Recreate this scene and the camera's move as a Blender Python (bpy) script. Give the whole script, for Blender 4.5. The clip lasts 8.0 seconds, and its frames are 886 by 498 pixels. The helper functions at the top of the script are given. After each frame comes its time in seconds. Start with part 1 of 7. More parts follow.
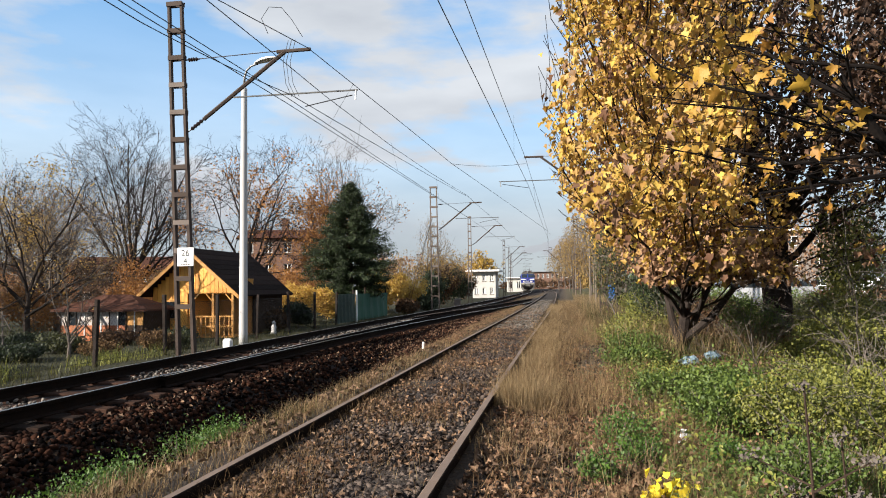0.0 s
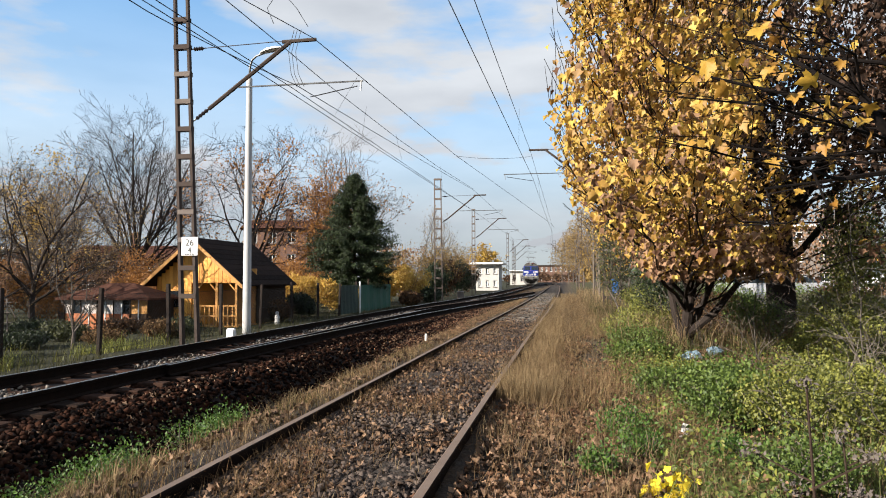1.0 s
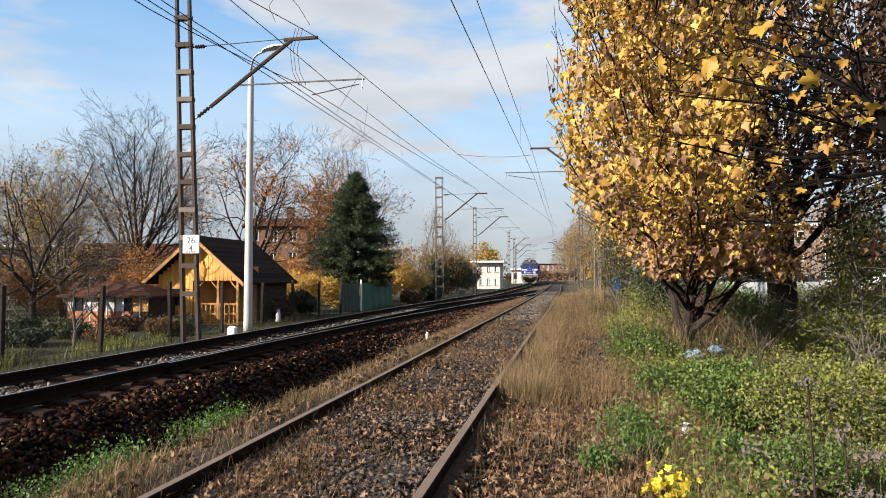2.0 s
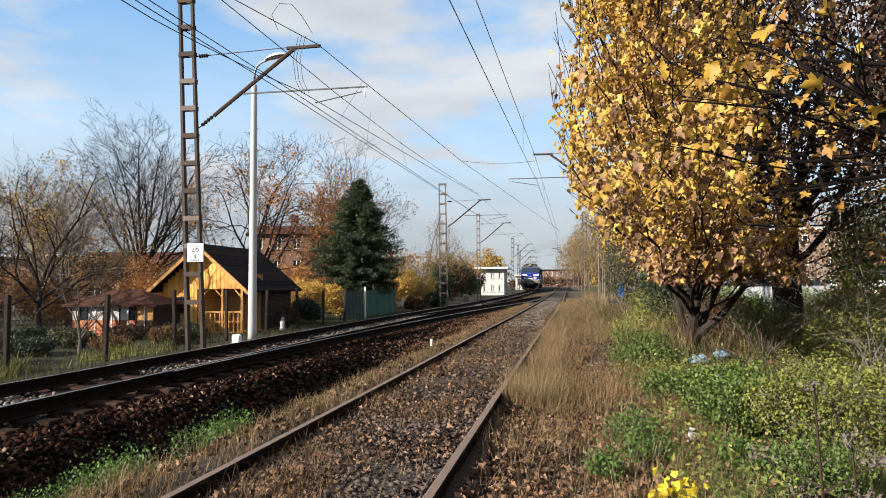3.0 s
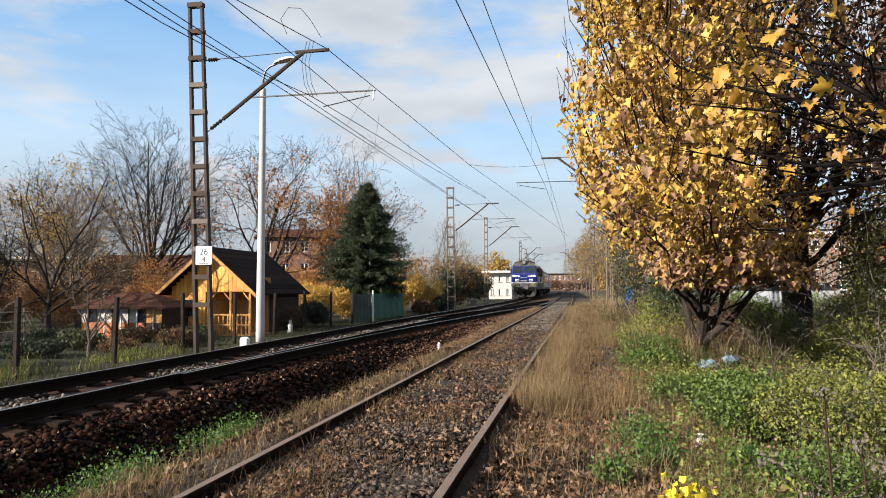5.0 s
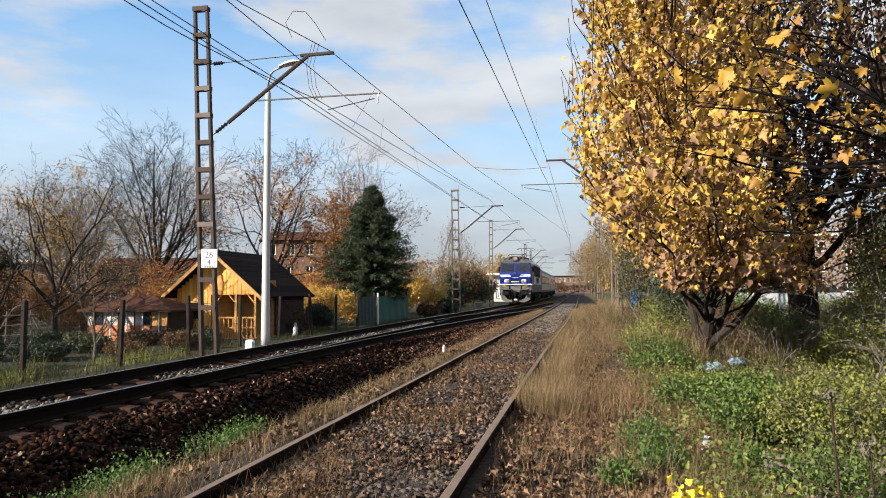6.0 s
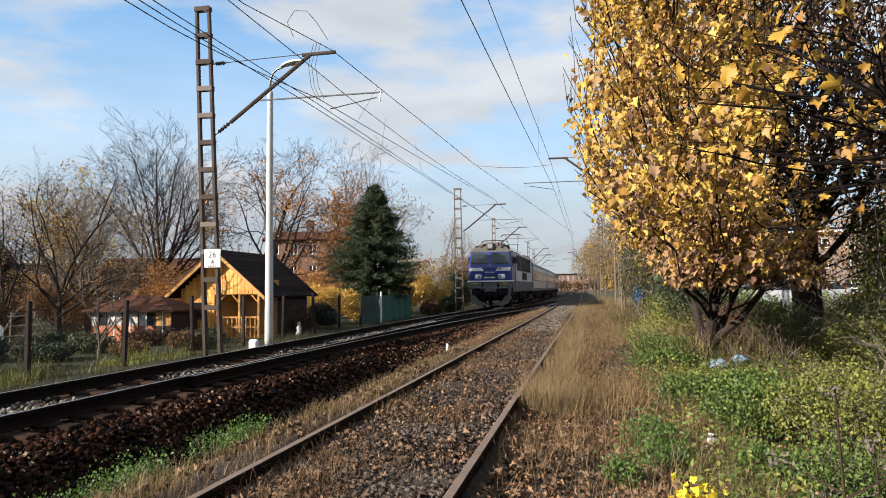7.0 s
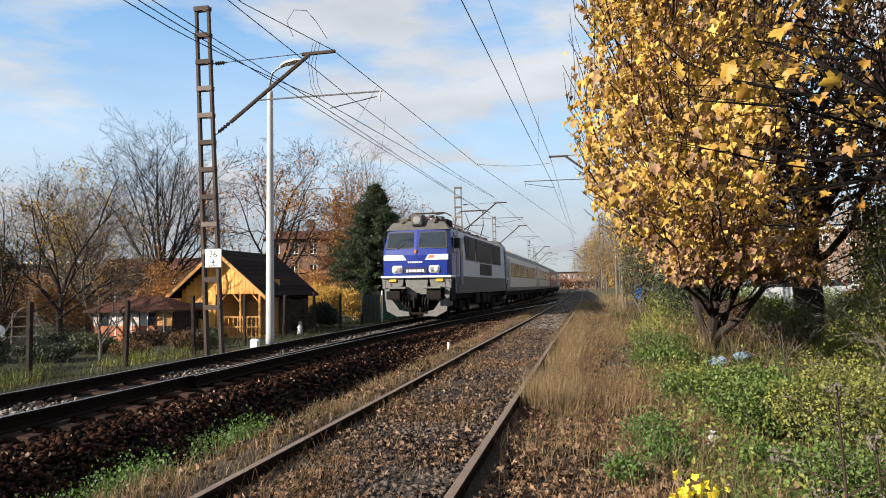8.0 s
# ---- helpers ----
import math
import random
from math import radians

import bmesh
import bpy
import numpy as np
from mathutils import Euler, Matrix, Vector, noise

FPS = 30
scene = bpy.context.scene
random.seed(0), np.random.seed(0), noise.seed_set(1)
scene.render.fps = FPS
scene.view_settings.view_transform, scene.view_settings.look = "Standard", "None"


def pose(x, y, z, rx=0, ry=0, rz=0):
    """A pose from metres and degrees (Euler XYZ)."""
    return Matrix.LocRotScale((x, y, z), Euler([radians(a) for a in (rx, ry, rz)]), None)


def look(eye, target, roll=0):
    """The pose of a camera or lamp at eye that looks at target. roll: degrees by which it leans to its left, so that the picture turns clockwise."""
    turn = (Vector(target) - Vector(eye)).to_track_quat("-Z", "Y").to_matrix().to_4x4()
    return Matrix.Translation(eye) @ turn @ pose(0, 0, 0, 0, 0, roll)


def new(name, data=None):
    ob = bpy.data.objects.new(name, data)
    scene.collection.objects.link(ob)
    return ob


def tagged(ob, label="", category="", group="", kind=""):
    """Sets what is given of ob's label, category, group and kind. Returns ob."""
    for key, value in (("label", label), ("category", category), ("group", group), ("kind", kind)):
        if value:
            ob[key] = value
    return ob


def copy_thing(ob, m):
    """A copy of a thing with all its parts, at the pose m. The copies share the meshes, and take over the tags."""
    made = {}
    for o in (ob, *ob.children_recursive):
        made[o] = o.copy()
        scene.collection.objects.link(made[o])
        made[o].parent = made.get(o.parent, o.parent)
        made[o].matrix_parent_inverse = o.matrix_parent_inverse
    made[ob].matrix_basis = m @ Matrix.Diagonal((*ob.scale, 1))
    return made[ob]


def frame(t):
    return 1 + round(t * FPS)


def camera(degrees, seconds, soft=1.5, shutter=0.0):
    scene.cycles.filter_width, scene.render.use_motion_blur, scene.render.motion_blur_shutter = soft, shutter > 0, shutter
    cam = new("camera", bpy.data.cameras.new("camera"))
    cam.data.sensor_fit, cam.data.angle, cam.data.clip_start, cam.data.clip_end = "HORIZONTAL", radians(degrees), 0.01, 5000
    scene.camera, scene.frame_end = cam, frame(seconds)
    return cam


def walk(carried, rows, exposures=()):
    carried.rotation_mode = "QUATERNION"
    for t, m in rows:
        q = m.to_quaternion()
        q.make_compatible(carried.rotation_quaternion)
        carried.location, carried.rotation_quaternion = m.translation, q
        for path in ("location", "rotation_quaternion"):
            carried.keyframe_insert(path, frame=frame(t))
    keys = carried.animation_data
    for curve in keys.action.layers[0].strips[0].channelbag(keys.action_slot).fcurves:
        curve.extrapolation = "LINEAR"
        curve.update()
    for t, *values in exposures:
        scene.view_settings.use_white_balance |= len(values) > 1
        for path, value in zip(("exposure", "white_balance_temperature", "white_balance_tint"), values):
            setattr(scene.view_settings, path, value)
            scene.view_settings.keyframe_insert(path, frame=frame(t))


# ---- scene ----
# The camera stands beside the siding and turns a little.
EYE = (0.0, 0.0, 1.40)


def turned(yaw, pitch, roll):
    return pose(*EYE, 0, 0, yaw) @ pose(0, 0, 0, 90 + pitch) @ pose(0, 0, 0, 0, 0, roll)


cam = camera(64.4, 8.0, soft=1.0)
walk(cam, [(t, turned(a, b, c)) for t, a, b, c in [
    (0.0, 9.687, 3.187, -0.673), (0.5, 9.865, 2.809, -0.582), (1.0, 9.993, 2.554, -0.039),
    (1.5, 10.025, 2.277, 0.186), (3.0, 10.397, 2.954, -0.324), (3.5, 10.533, 3.040, -0.398),
    (4.0, 10.793, 3.077, -0.314), (4.5, 10.887, 3.127, -0.164), (6.0, 11.416, 3.455, -0.217),
    (6.5, 11.580, 3.417, -0.266), (7.0, 11.650, 3.345, -0.522), (7.5, 11.660, 3.302, -0.632),
    (8.0, 11.708, 3.241, -0.800)]], exposures=[(0.0, 1.25), (8.0, 1.25)])

# ---- light ----
SUN_AZ, SUN_EL = math.atan2(-0.77, -0.64), radians(25)
world = bpy.data.worlds.new("sky")
scene.world = world
world.use_nodes = True
wn, wl = world.node_tree.nodes, world.node_tree.links
wn.clear()
w_out, w_bg = wn.new("ShaderNodeOutputWorld"), wn.new("ShaderNodeBackground")
w_sky = wn.new("ShaderNodeTexSky")
w_sky.sky_type, w_sky.sun_disc = "NISHITA", False
w_sky.sun_elevation, w_sky.sun_rotation = SUN_EL, SUN_AZ
w_sky.air_density, w_sky.dust_density, w_sky.ozone_density = 1.0, 0.1, 3.0
w_co = wn.new("ShaderNodeTexCoord")
w_map = wn.new("ShaderNodeMapping")
w_map.inputs["Scale"].default_value = (1.0, 1.0, 3.4)
w_map.inputs["Location"].default_value = (0.35, 0.1, 0.55)
w_noise = wn.new("ShaderNodeTexNoise")
w_noise.inputs["Scale"].default_value, w_noise.inputs["Detail"].default_value = 2.9, 9.0
w_noise.inputs["Roughness"].default_value = 0.55
w_ramp = wn.new("ShaderNodeValToRGB")
w_ramp.color_ramp.elements[0].position, w_ramp.color_ramp.elements[1].position = 0.36, 0.55
w_shade = wn.new("ShaderNodeTexNoise")
w_shade.inputs["Scale"].default_value, w_shade.inputs["Detail"].default_value = 4.0, 5.0
w_tone = wn.new("ShaderNodeValToRGB")
w_tone.color_ramp.elements[0].position, w_tone.color_ramp.elements[1].position = 0.3, 0.7
w_tone.color_ramp.elements[0].color = (4.75, 5.1, 5.65, 1)
w_tone.color_ramp.elements[1].color = (6.75, 7.1, 7.55, 1)
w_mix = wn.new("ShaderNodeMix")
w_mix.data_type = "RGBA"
wl.new(w_co.outputs["Generated"], w_map.inputs["Vector"])
wl.new(w_map.outputs["Vector"], w_noise.inputs["Vector"])
wl.new(w_map.outputs["Vector"], w_shade.inputs["Vector"])
wl.new(w_noise.outputs["Fac"], w_ramp.inputs["Fac"])
wl.new(w_shade.outputs["Fac"], w_tone.inputs["Fac"])
# cloud thickens towards the horizon
w_sep, w_low, w_max = wn.new("ShaderNodeSeparateXYZ"), wn.new("ShaderNodeMapRange"), wn.new("ShaderNodeMath")
w_low.inputs["From Min"].default_value, w_low.inputs["From Max"].default_value = 0.09, 0.38
w_low.inputs["To Min"].default_value, w_low.inputs["To Max"].default_value = 0.95, 0.12
w_max.operation = "MAXIMUM"
w_gain = wn.new("ShaderNodeMix")
w_gain.data_type, w_gain.blend_type = "RGBA", "MULTIPLY"
w_gain.inputs["Factor"].default_value, w_gain.inputs["B"].default_value = 1.0, (1.36, 2.05, 2.2, 1)
wl.new(w_co.outputs["Generated"], w_sep.inputs[0])
wl.new(w_sep.outputs["Z"], w_low.inputs["Value"])
wl.new(w_ramp.outputs["Color"], w_max.inputs[0])
wl.new(w_low.outputs[0], w_max.inputs[1])
wl.new(w_max.outputs[0], w_mix.inputs["Factor"])
wl.new(w_sky.outputs["Color"], w_gain.inputs["A"])
wl.new(w_gain.outputs["Result"], w_mix.inputs["A"])
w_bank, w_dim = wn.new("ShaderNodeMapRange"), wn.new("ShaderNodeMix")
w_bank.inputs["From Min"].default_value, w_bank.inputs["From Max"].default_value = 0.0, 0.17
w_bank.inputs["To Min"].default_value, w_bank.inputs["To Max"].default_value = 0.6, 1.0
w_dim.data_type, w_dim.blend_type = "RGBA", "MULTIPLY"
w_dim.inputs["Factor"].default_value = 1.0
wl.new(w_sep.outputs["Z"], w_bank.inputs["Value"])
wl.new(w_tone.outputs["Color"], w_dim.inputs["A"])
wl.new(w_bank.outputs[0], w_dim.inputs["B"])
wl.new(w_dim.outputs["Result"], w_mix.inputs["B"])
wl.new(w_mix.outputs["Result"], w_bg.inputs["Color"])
wl.new(w_bg.outputs["Background"], w_out.inputs["Surface"])
w_bg.inputs["Strength"].default_value = 0.05
sun = new("sun", bpy.data.lights.new("sun", "SUN"))
sun.data.energy, sun.data.angle, sun.data.color = 5.0, radians(0.53), (1.0, 0.92, 0.815)
_sd = Vector((-0.77 * math.cos(SUN_EL), -0.64 * math.cos(SUN_EL), math.sin(SUN_EL)))
sun.matrix_world = look(_sd * 50, (0, 0, 0))


# ---- materials ----
def material(name, base, second=None, scale=6.0, rough=0.8, metal=0.0, bump=0.2, fine=60.0, island=0.0, obrand=0.0, trans=0.0, coat=0.0, detail=6.0, contrast=0.25):
    """A surface with two scales of variation; island and obrand vary pieces one by one."""
    m = bpy.data.materials.new(name)
    m.use_nodes = True
    n, l = m.node_tree.nodes, m.node_tree.links
    b = n["Principled BSDF"]
    b.inputs["Roughness"].default_value, b.inputs["Metallic"].default_value = rough, metal
    if rough >= 0.75:
        b.inputs["Specular IOR Level"].default_value = 0.2 if rough < 0.84 else 0.05
    if coat:
        b.inputs["Coat Weight"].default_value = coat
    second = second or tuple(c * 0.7 for c in base)
    co = n.new("ShaderNodeTexCoord")
    big, small = n.new("ShaderNodeTexNoise"), n.new("ShaderNodeTexNoise")
    big.inputs["Scale"].default_value, small.inputs["Scale"].default_value = scale, fine
    big.inputs["Detail"].default_value = small.inputs["Detail"].default_value = detail
    l.new(co.outputs["Object"], big.inputs["Vector"])
    l.new(co.outputs["Object"], small.inputs["Vector"])
    ramp = n.new("ShaderNodeValToRGB")
    ramp.color_ramp.elements[0].position, ramp.color_ramp.elements[1].position = 0.5 - contrast, 0.5 + contrast
    ramp.color_ramp.elements[0].color, ramp.color_ramp.elements[1].color = (*second, 1), (*base, 1)
    add = n.new("ShaderNodeMath")
    add.operation = "MULTIPLY_ADD"
    add.inputs[1].default_value = 0.35
    l.new(small.outputs["Fac"], add.inputs[0])
    sub = n.new("ShaderNodeMath")
    sub.operation = "MULTIPLY"
    sub.inputs[1].default_value = 0.65
    l.new(big.outputs["Fac"], sub.inputs[0])
    l.new(sub.outputs[0], add.inputs[2])
    fac = add.outputs[0]
    if island or obrand:
        src = n.new("ShaderNodeNewGeometry").outputs["Random Per Island"] if island else n.new("ShaderNodeObjectInfo").outputs["Random"]
        k = island or obrand
        mm = n.new("ShaderNodeMath")
        mm.operation = "MULTIPLY_ADD"
        mm.inputs[1].default_value, mm.inputs[2].default_value = k, -k / 2
        l.new(src, mm.inputs[0])
        aa = n.new("ShaderNodeMath")
        l.new(mm.outputs[0], aa.inputs[0])
        l.new(fac, aa.inputs[1])
        fac = aa.outputs[0]
    l.new(fac, ramp.inputs["Fac"])
    l.new(ramp.outputs["Color"], b.inputs["Base Color"])
    if bump:
        bp = n.new("ShaderNodeBump")
        bp.inputs["Strength"].default_value, bp.inputs["Distance"].default_value = bump, 0.02
        l.new(small.outputs["Fac"], bp.inputs["Height"])
        l.new(bp.outputs["Normal"], b.inputs["Normal"])
    if trans:
        t = n.new("ShaderNodeBsdfTranslucent")
        mx = n.new("ShaderNodeMixShader")
        mx.inputs[0].default_value = trans
        l.new(ramp.outputs["Color"], t.inputs["Color"])
        l.new(b.outputs[0], mx.inputs[1])
        l.new(t.outputs[0], mx.inputs[2])
        l.new(mx.outputs[0], n["Material Output"].inputs["Surface"])
    return m


def glass(name, tint=(0.02, 0.025, 0.03), rough=0.06):
    m = material(name, tint, tuple(c * 0.8 for c in tint), rough=rough, bump=0.0)
    m.node_tree.nodes["Principled BSDF"].inputs["Specular IOR Level"].default_value = 0.8
    return m


def glow(name, color, strength):
    m = bpy.data.materials.new(name)
    m.use_nodes = True
    b = m.node_tree.nodes["Principled BSDF"]
    b.inputs["Base Color"].default_value = (*color, 1)
    b.inputs["Emission Color"].default_value = (*color, 1)
    b.inputs["Emission Strength"].default_value = strength
    return m


# ---- mesh building ----
class Build:
    """Collects vertices and faces of one mesh."""

    def __init__(self):
        self.v, self.f, self.mi = [], [], []

    def face_set(self, verts, faces, mi=0):
        o = len(self.v)
        self.v.extend(verts)
        self.f.extend([tuple(i + o for i in f) for f in faces])
        self.mi.extend([mi] * len(faces))
        return self

    def box(self, x0, y0, z0, x1, y1, z1, bev=0.0, m=None, mi=0):
        """A box with chamfered upright and level edges."""
        if bev <= 0:
            vs = [(x, y, z) for x in (x0, x1) for y in (y0, y1) for z in (z0, z1)]
            fs = [(0, 1, 3, 2), (4, 6, 7, 5), (0, 4, 5, 1), (2, 3, 7, 6), (0, 2, 6, 4), (1, 5, 7, 3)]
        else:
            b, vs, fs = bev, [], []
            ring = lambda i, z: [(x0 + i, y0 + i + (b - i), z), (x0 + b, y0 + i, z), (x1 - b, y0 + i, z), (x1 - i, y0 + b, z), (x1 - i, y1 - b, z), (x1 - b, y1 - i, z), (x0 + b, y1 - i, z), (x0 + i, y1 - b, z)]
            small = lambda z: [(x0 + b, y0 + b, z)] * 2 + [(x1 - b, y0 + b, z)] * 2 + [(x1 - b, y1 - b, z)] * 2 + [(x0 + b, y1 - b, z)] * 2
            vs = ring(0, z0 + b) + ring(0, z1 - b)
            fs = [(i, (i + 1) % 8, 8 + (i + 1) % 8, 8 + i) for i in range(8)]
            top = [(x0 + b, y0 + b, z1), (x1 - b, y0 + b, z1), (x1 - b, y1 - b, z1), (x0 + b, y1 - b, z1)]
            low = [(x0 + b, y0 + b, z0), (x1 - b, y0 + b, z0), (x1 - b, y1 - b, z0), (x0 + b, y1 - b, z0)]
            vs += top + low
            fs += [(16, 17, 18, 19), (23, 22, 21, 20)]
            for k, (p, q) in enumerate(((0, 1), (2, 3), (4, 5), (6, 7))):
                fs += [(8 + p, 8 + q, 16 + k), (q, p, 20 + k)]
                r = (q + 1) % 8
                fs += [(8 + q, 8 + r, 16 + (k + 1) % 4, 16 + k), (r, q, 20 + k, 20 + (k + 1) % 4)]
        if m is not None:
            vs = [tuple(m @ Vector(v)) for v in vs]
        return self.face_set(vs, fs, mi)

    def tube(self, pts, radii, n=6, cap=True, mi=0, flat=1.0):
        """A round bar along points."""
        pts = [Vector(p) for p in pts]
        if not isinstance(radii, (list, tuple)):
            radii = [radii] * len(pts)
        vs, fs = [], []
        up = None
        for i, p in enumerate(pts):
            d = pts[min(i + 1, len(pts) - 1)] - pts[max(i - 1, 0)]
            d = d.normalized() if d.length > 1e-9 else Vector((0, 0, 1))
            if up is None:
                up = d.orthogonal().normalized()
            u = up - d * up.dot(d)
            u = u.normalized() if u.length > 1e-6 else d.orthogonal().normalized()
            up, w = u, d.cross(u)
            for k in range(n):
                a = 2 * math.pi * k / n
                vs.append(tuple(p + (math.cos(a) * u + math.sin(a) * flat * w) * float(radii[i])))
        for i in range(len(pts) - 1):
            for k in range(n):
                fs.append((i * n + k, i * n + (k + 1) % n, (i + 1) * n + (k + 1) % n, (i + 1) * n + k))
        if cap:
            fs += [tuple(range(n - 1, -1, -1)), tuple((len(pts) - 1) * n + k for k in range(n))]
        return self.face_set(vs, fs, mi)

    def lathe(self, prof, n=20, m=None, mi=0):
        """A turned shape: prof is a list of (radius, z)."""
        vs = [(r * math.cos(2 * math.pi * k / n), r * math.sin(2 * math.pi * k / n), z) for r, z in prof for k in range(n)]
        fs = [(i * n + k, i * n + (k + 1) % n, (i + 1) * n + (k + 1) % n, (i + 1) * n + k) for i in range(len(prof) - 1) for k in range(n)]
        fs += [tuple(range(n - 1, -1, -1)), tuple((len(prof) - 1) * n + k for k in range(n))]
        if m is not None:
            vs = [tuple(m @ Vector(v)) for v in vs]
        return self.face_set(vs, fs, mi)

    def prism(self, outline, axis, a, b, mi=0, m=None):
        """An outline of pairs swept along an axis ('x', 'y' or 'z') from a to b."""
        put = {"x": lambda p, s: (s, p[0], p[1]), "y": lambda p, s: (p[0], s, p[1]), "z": lambda p, s: (p[0], p[1], s)}[axis]
        n = len(outline)
        vs = [put(p, a) for p in outline] + [put(p, b) for p in outline]
        fs = [(i, (i + 1) % n, n + (i + 1) % n, n + i) for i in range(n)] + [tuple(range(n - 1, -1, -1)), tuple(range(n, 2 * n))]
        if m is not None:
            vs = [tuple(m @ Vector(v)) for v in vs]
        return self.face_set(vs, fs, mi)

    def mesh(self, name, mats, smooth=False):
        me = bpy.data.meshes.new(name)
        me.from_pydata(self.v, [], self.f)
        for mm in (mats if isinstance(mats, (list, tuple)) else [mats]):
            me.materials.append(mm)
        if any(self.mi):
            me.polygons.foreach_set("material_index", self.mi)
        if smooth:
            me.polygons.foreach_set("use_smooth", [True] * len(me.polygons))
        me.update()
        bm = bmesh.new()
        if len(self.f) < 20000 and not smooth:
            bm.from_mesh(me)
            bmesh.ops.recalc_face_normals(bm, faces=bm.faces)
            bm.to_mesh(me)
        bm.free()
        return me


def thing(name, label, category, group="", kind="", at=(0, 0, 0), rz=0.0):
    e = new(name)
    e.matrix_world = pose(*at, 0, 0, rz)
    e.empty_display_size = 0.2
    return tagged(e, label, category, group, kind)


def part(name, b, mat, parent, label="", smooth=False, kind=""):
    """One mesh under a thing or a part, in the thing's own space."""
    ob = new(name, b.mesh(name, mat, smooth) if isinstance(b, Build) else b)
    ob.parent = parent
    return tagged(ob, label, kind=kind)


def whole(name, b, mat, label, category, group="", kind="", at=(0, 0, 0), rz=0.0, smooth=False):
    """A thing that is one mesh."""
    ob = new(name, b.mesh(name, mat, smooth))
    ob.matrix_world = pose(*at, 0, 0, rz)
    return tagged(ob, label, category, group, kind)


def lerp_table(x, rows):
    if x <= rows[0][0]:
        return rows[0][1]
    for (a, p), (b, q) in zip(rows, rows[1:]):
        if x <= b:
            s = (x - a) / (b - a)
            return p + (q - p) * s
    return rows[-1][1]


def smooth_table(x, rows):
    """Catmull-Rom through the rows."""
    if x <= rows[0][0]:
        return rows[0][1] + (x - rows[0][0]) * (rows[1][1] - rows[0][1]) / (rows[1][0] - rows[0][0])
    if x >= rows[-1][0]:
        return rows[-1][1] + (x - rows[-1][0]) * (rows[-1][1] - rows[-2][1]) / (rows[-1][0] - rows[-2][0])
    for i in range(len(rows) - 1):
        (a, p), (b, q) = rows[i], rows[i + 1]
        if x <= b:
            s, h = (x - a) / (b - a), b - a
            mp = (q - rows[i - 1][1]) / (b - rows[i - 1][0]) if i else (q - p) / h
            mq = (rows[i + 2][1] - p) / (rows[i + 2][0] - a) if i + 2 < len(rows) else (q - p) / h
            return (2 * s**3 - 3 * s**2 + 1) * p + (s**3 - 2 * s**2 + s) * h * mp + (-2 * s**3 + 3 * s**2) * q + (s**3 - s**2) * h * mq


# ---- the lie of the land ----
GAUGE = 1.507


def grade(y):
    return 0.003 * max(0.0, min(y, 160.0) - 10.0)


def main_x(y):
    return smooth_table(y, [(-20, -7.25), (12, -7.25), (29, -7.1), (45, -6.65), (57, -6.45), (68, -6.4), (91, -6.5), (107, -6.6), (135, -7.0), (150, -7.5), (200, -10.2), (300, -18.5)])


def siding_x(y):
    return smooth_table(y, [(-20, -1.59), (0, -1.59), (14, -1.58), (28, -1.47), (45, -1.41), (60, -1.45), (85, -1.62), (110, -1.95), (150, -3.6), (300, -14.0)])


SECTION = [(-400, -0.5), (-30, -0.55), (-12, -0.5), (-10.1, -0.38), (-9.3, -0.26), (-8.9, -0.24), (-8.15, -0.24), (-7.92, -0.185), (-6.6, -0.185), (-6.42, -0.24), (-5.8, -0.24), (-5.5, -0.29), (-4.8, -0.74), (-4.2, -0.72), (-3.6, -0.36), (-3.15, -0.03), (-2.8, 0.07), (-2.42, 0.07), (-2.2, 0.08), (-0.98, 0.08), (-0.74, 0.06), (-0.58, 0.0), (0.2, -0.03), (1.5, -0.02), (5, 0.05), (20, 0.1), (400, 0.1)]


def land(x, y):
    """Height of the ground: the hollow between the tracks fills up towards the turnout."""
    z = lerp_table(x - (main_x(y) + 7.25 if x < -5 and y > 0 else 0.0), SECTION)
    if -5.8 < x < -2.8 and y > 15:
        level = -0.3 + 0.31 * (x + 5.8) / 3.0
        z += max(0.0, level - z) * min(1.0, (y - 15) / 13)
    return z + grade(y)


MAIN_TOP, SIDE_TOP = 0.03, 0.18
rng = random.Random(7)

# Rail steel is near black: shade on the rail sides is mixed into it.
M_RAIL = material("rail_steel", (0.017, 0.0105, 0.008), (0.0062, 0.0047, 0.004), scale=8, rough=0.85, metal=0.0, bump=0.3, fine=90)
M_HEAD = material("polished_rail_head", (0.55, 0.54, 0.52), (0.35, 0.33, 0.31), scale=3, rough=0.28, metal=1.0, bump=0.05)
M_RUSTHEAD = material("dull_rail_head", (0.183, 0.128, 0.0916), (0.111, 0.0748, 0.0554), scale=5, rough=0.65, metal=0.15, bump=0.2)
M_SLEEPER = material("sleeper_wood", (0.05, 0.027, 0.019), (0.012, 0.008, 0.006), scale=5, rough=0.9, bump=0.5, fine=35, obrand=0.5)
# Brown bank stone, darkened further so the slope's shade is in the colour.
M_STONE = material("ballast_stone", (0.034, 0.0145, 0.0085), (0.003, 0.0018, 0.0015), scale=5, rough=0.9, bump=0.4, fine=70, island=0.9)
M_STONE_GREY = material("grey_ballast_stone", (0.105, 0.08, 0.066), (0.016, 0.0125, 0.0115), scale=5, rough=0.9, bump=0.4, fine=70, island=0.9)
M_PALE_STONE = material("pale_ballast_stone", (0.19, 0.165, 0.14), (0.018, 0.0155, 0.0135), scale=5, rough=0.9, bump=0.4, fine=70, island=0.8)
M_CONCRETE = material("weathered_concrete", (0.188, 0.16, 0.139), (0.105, 0.0832, 0.0721), scale=2.5, rough=0.9, bump=0.3, fine=45)
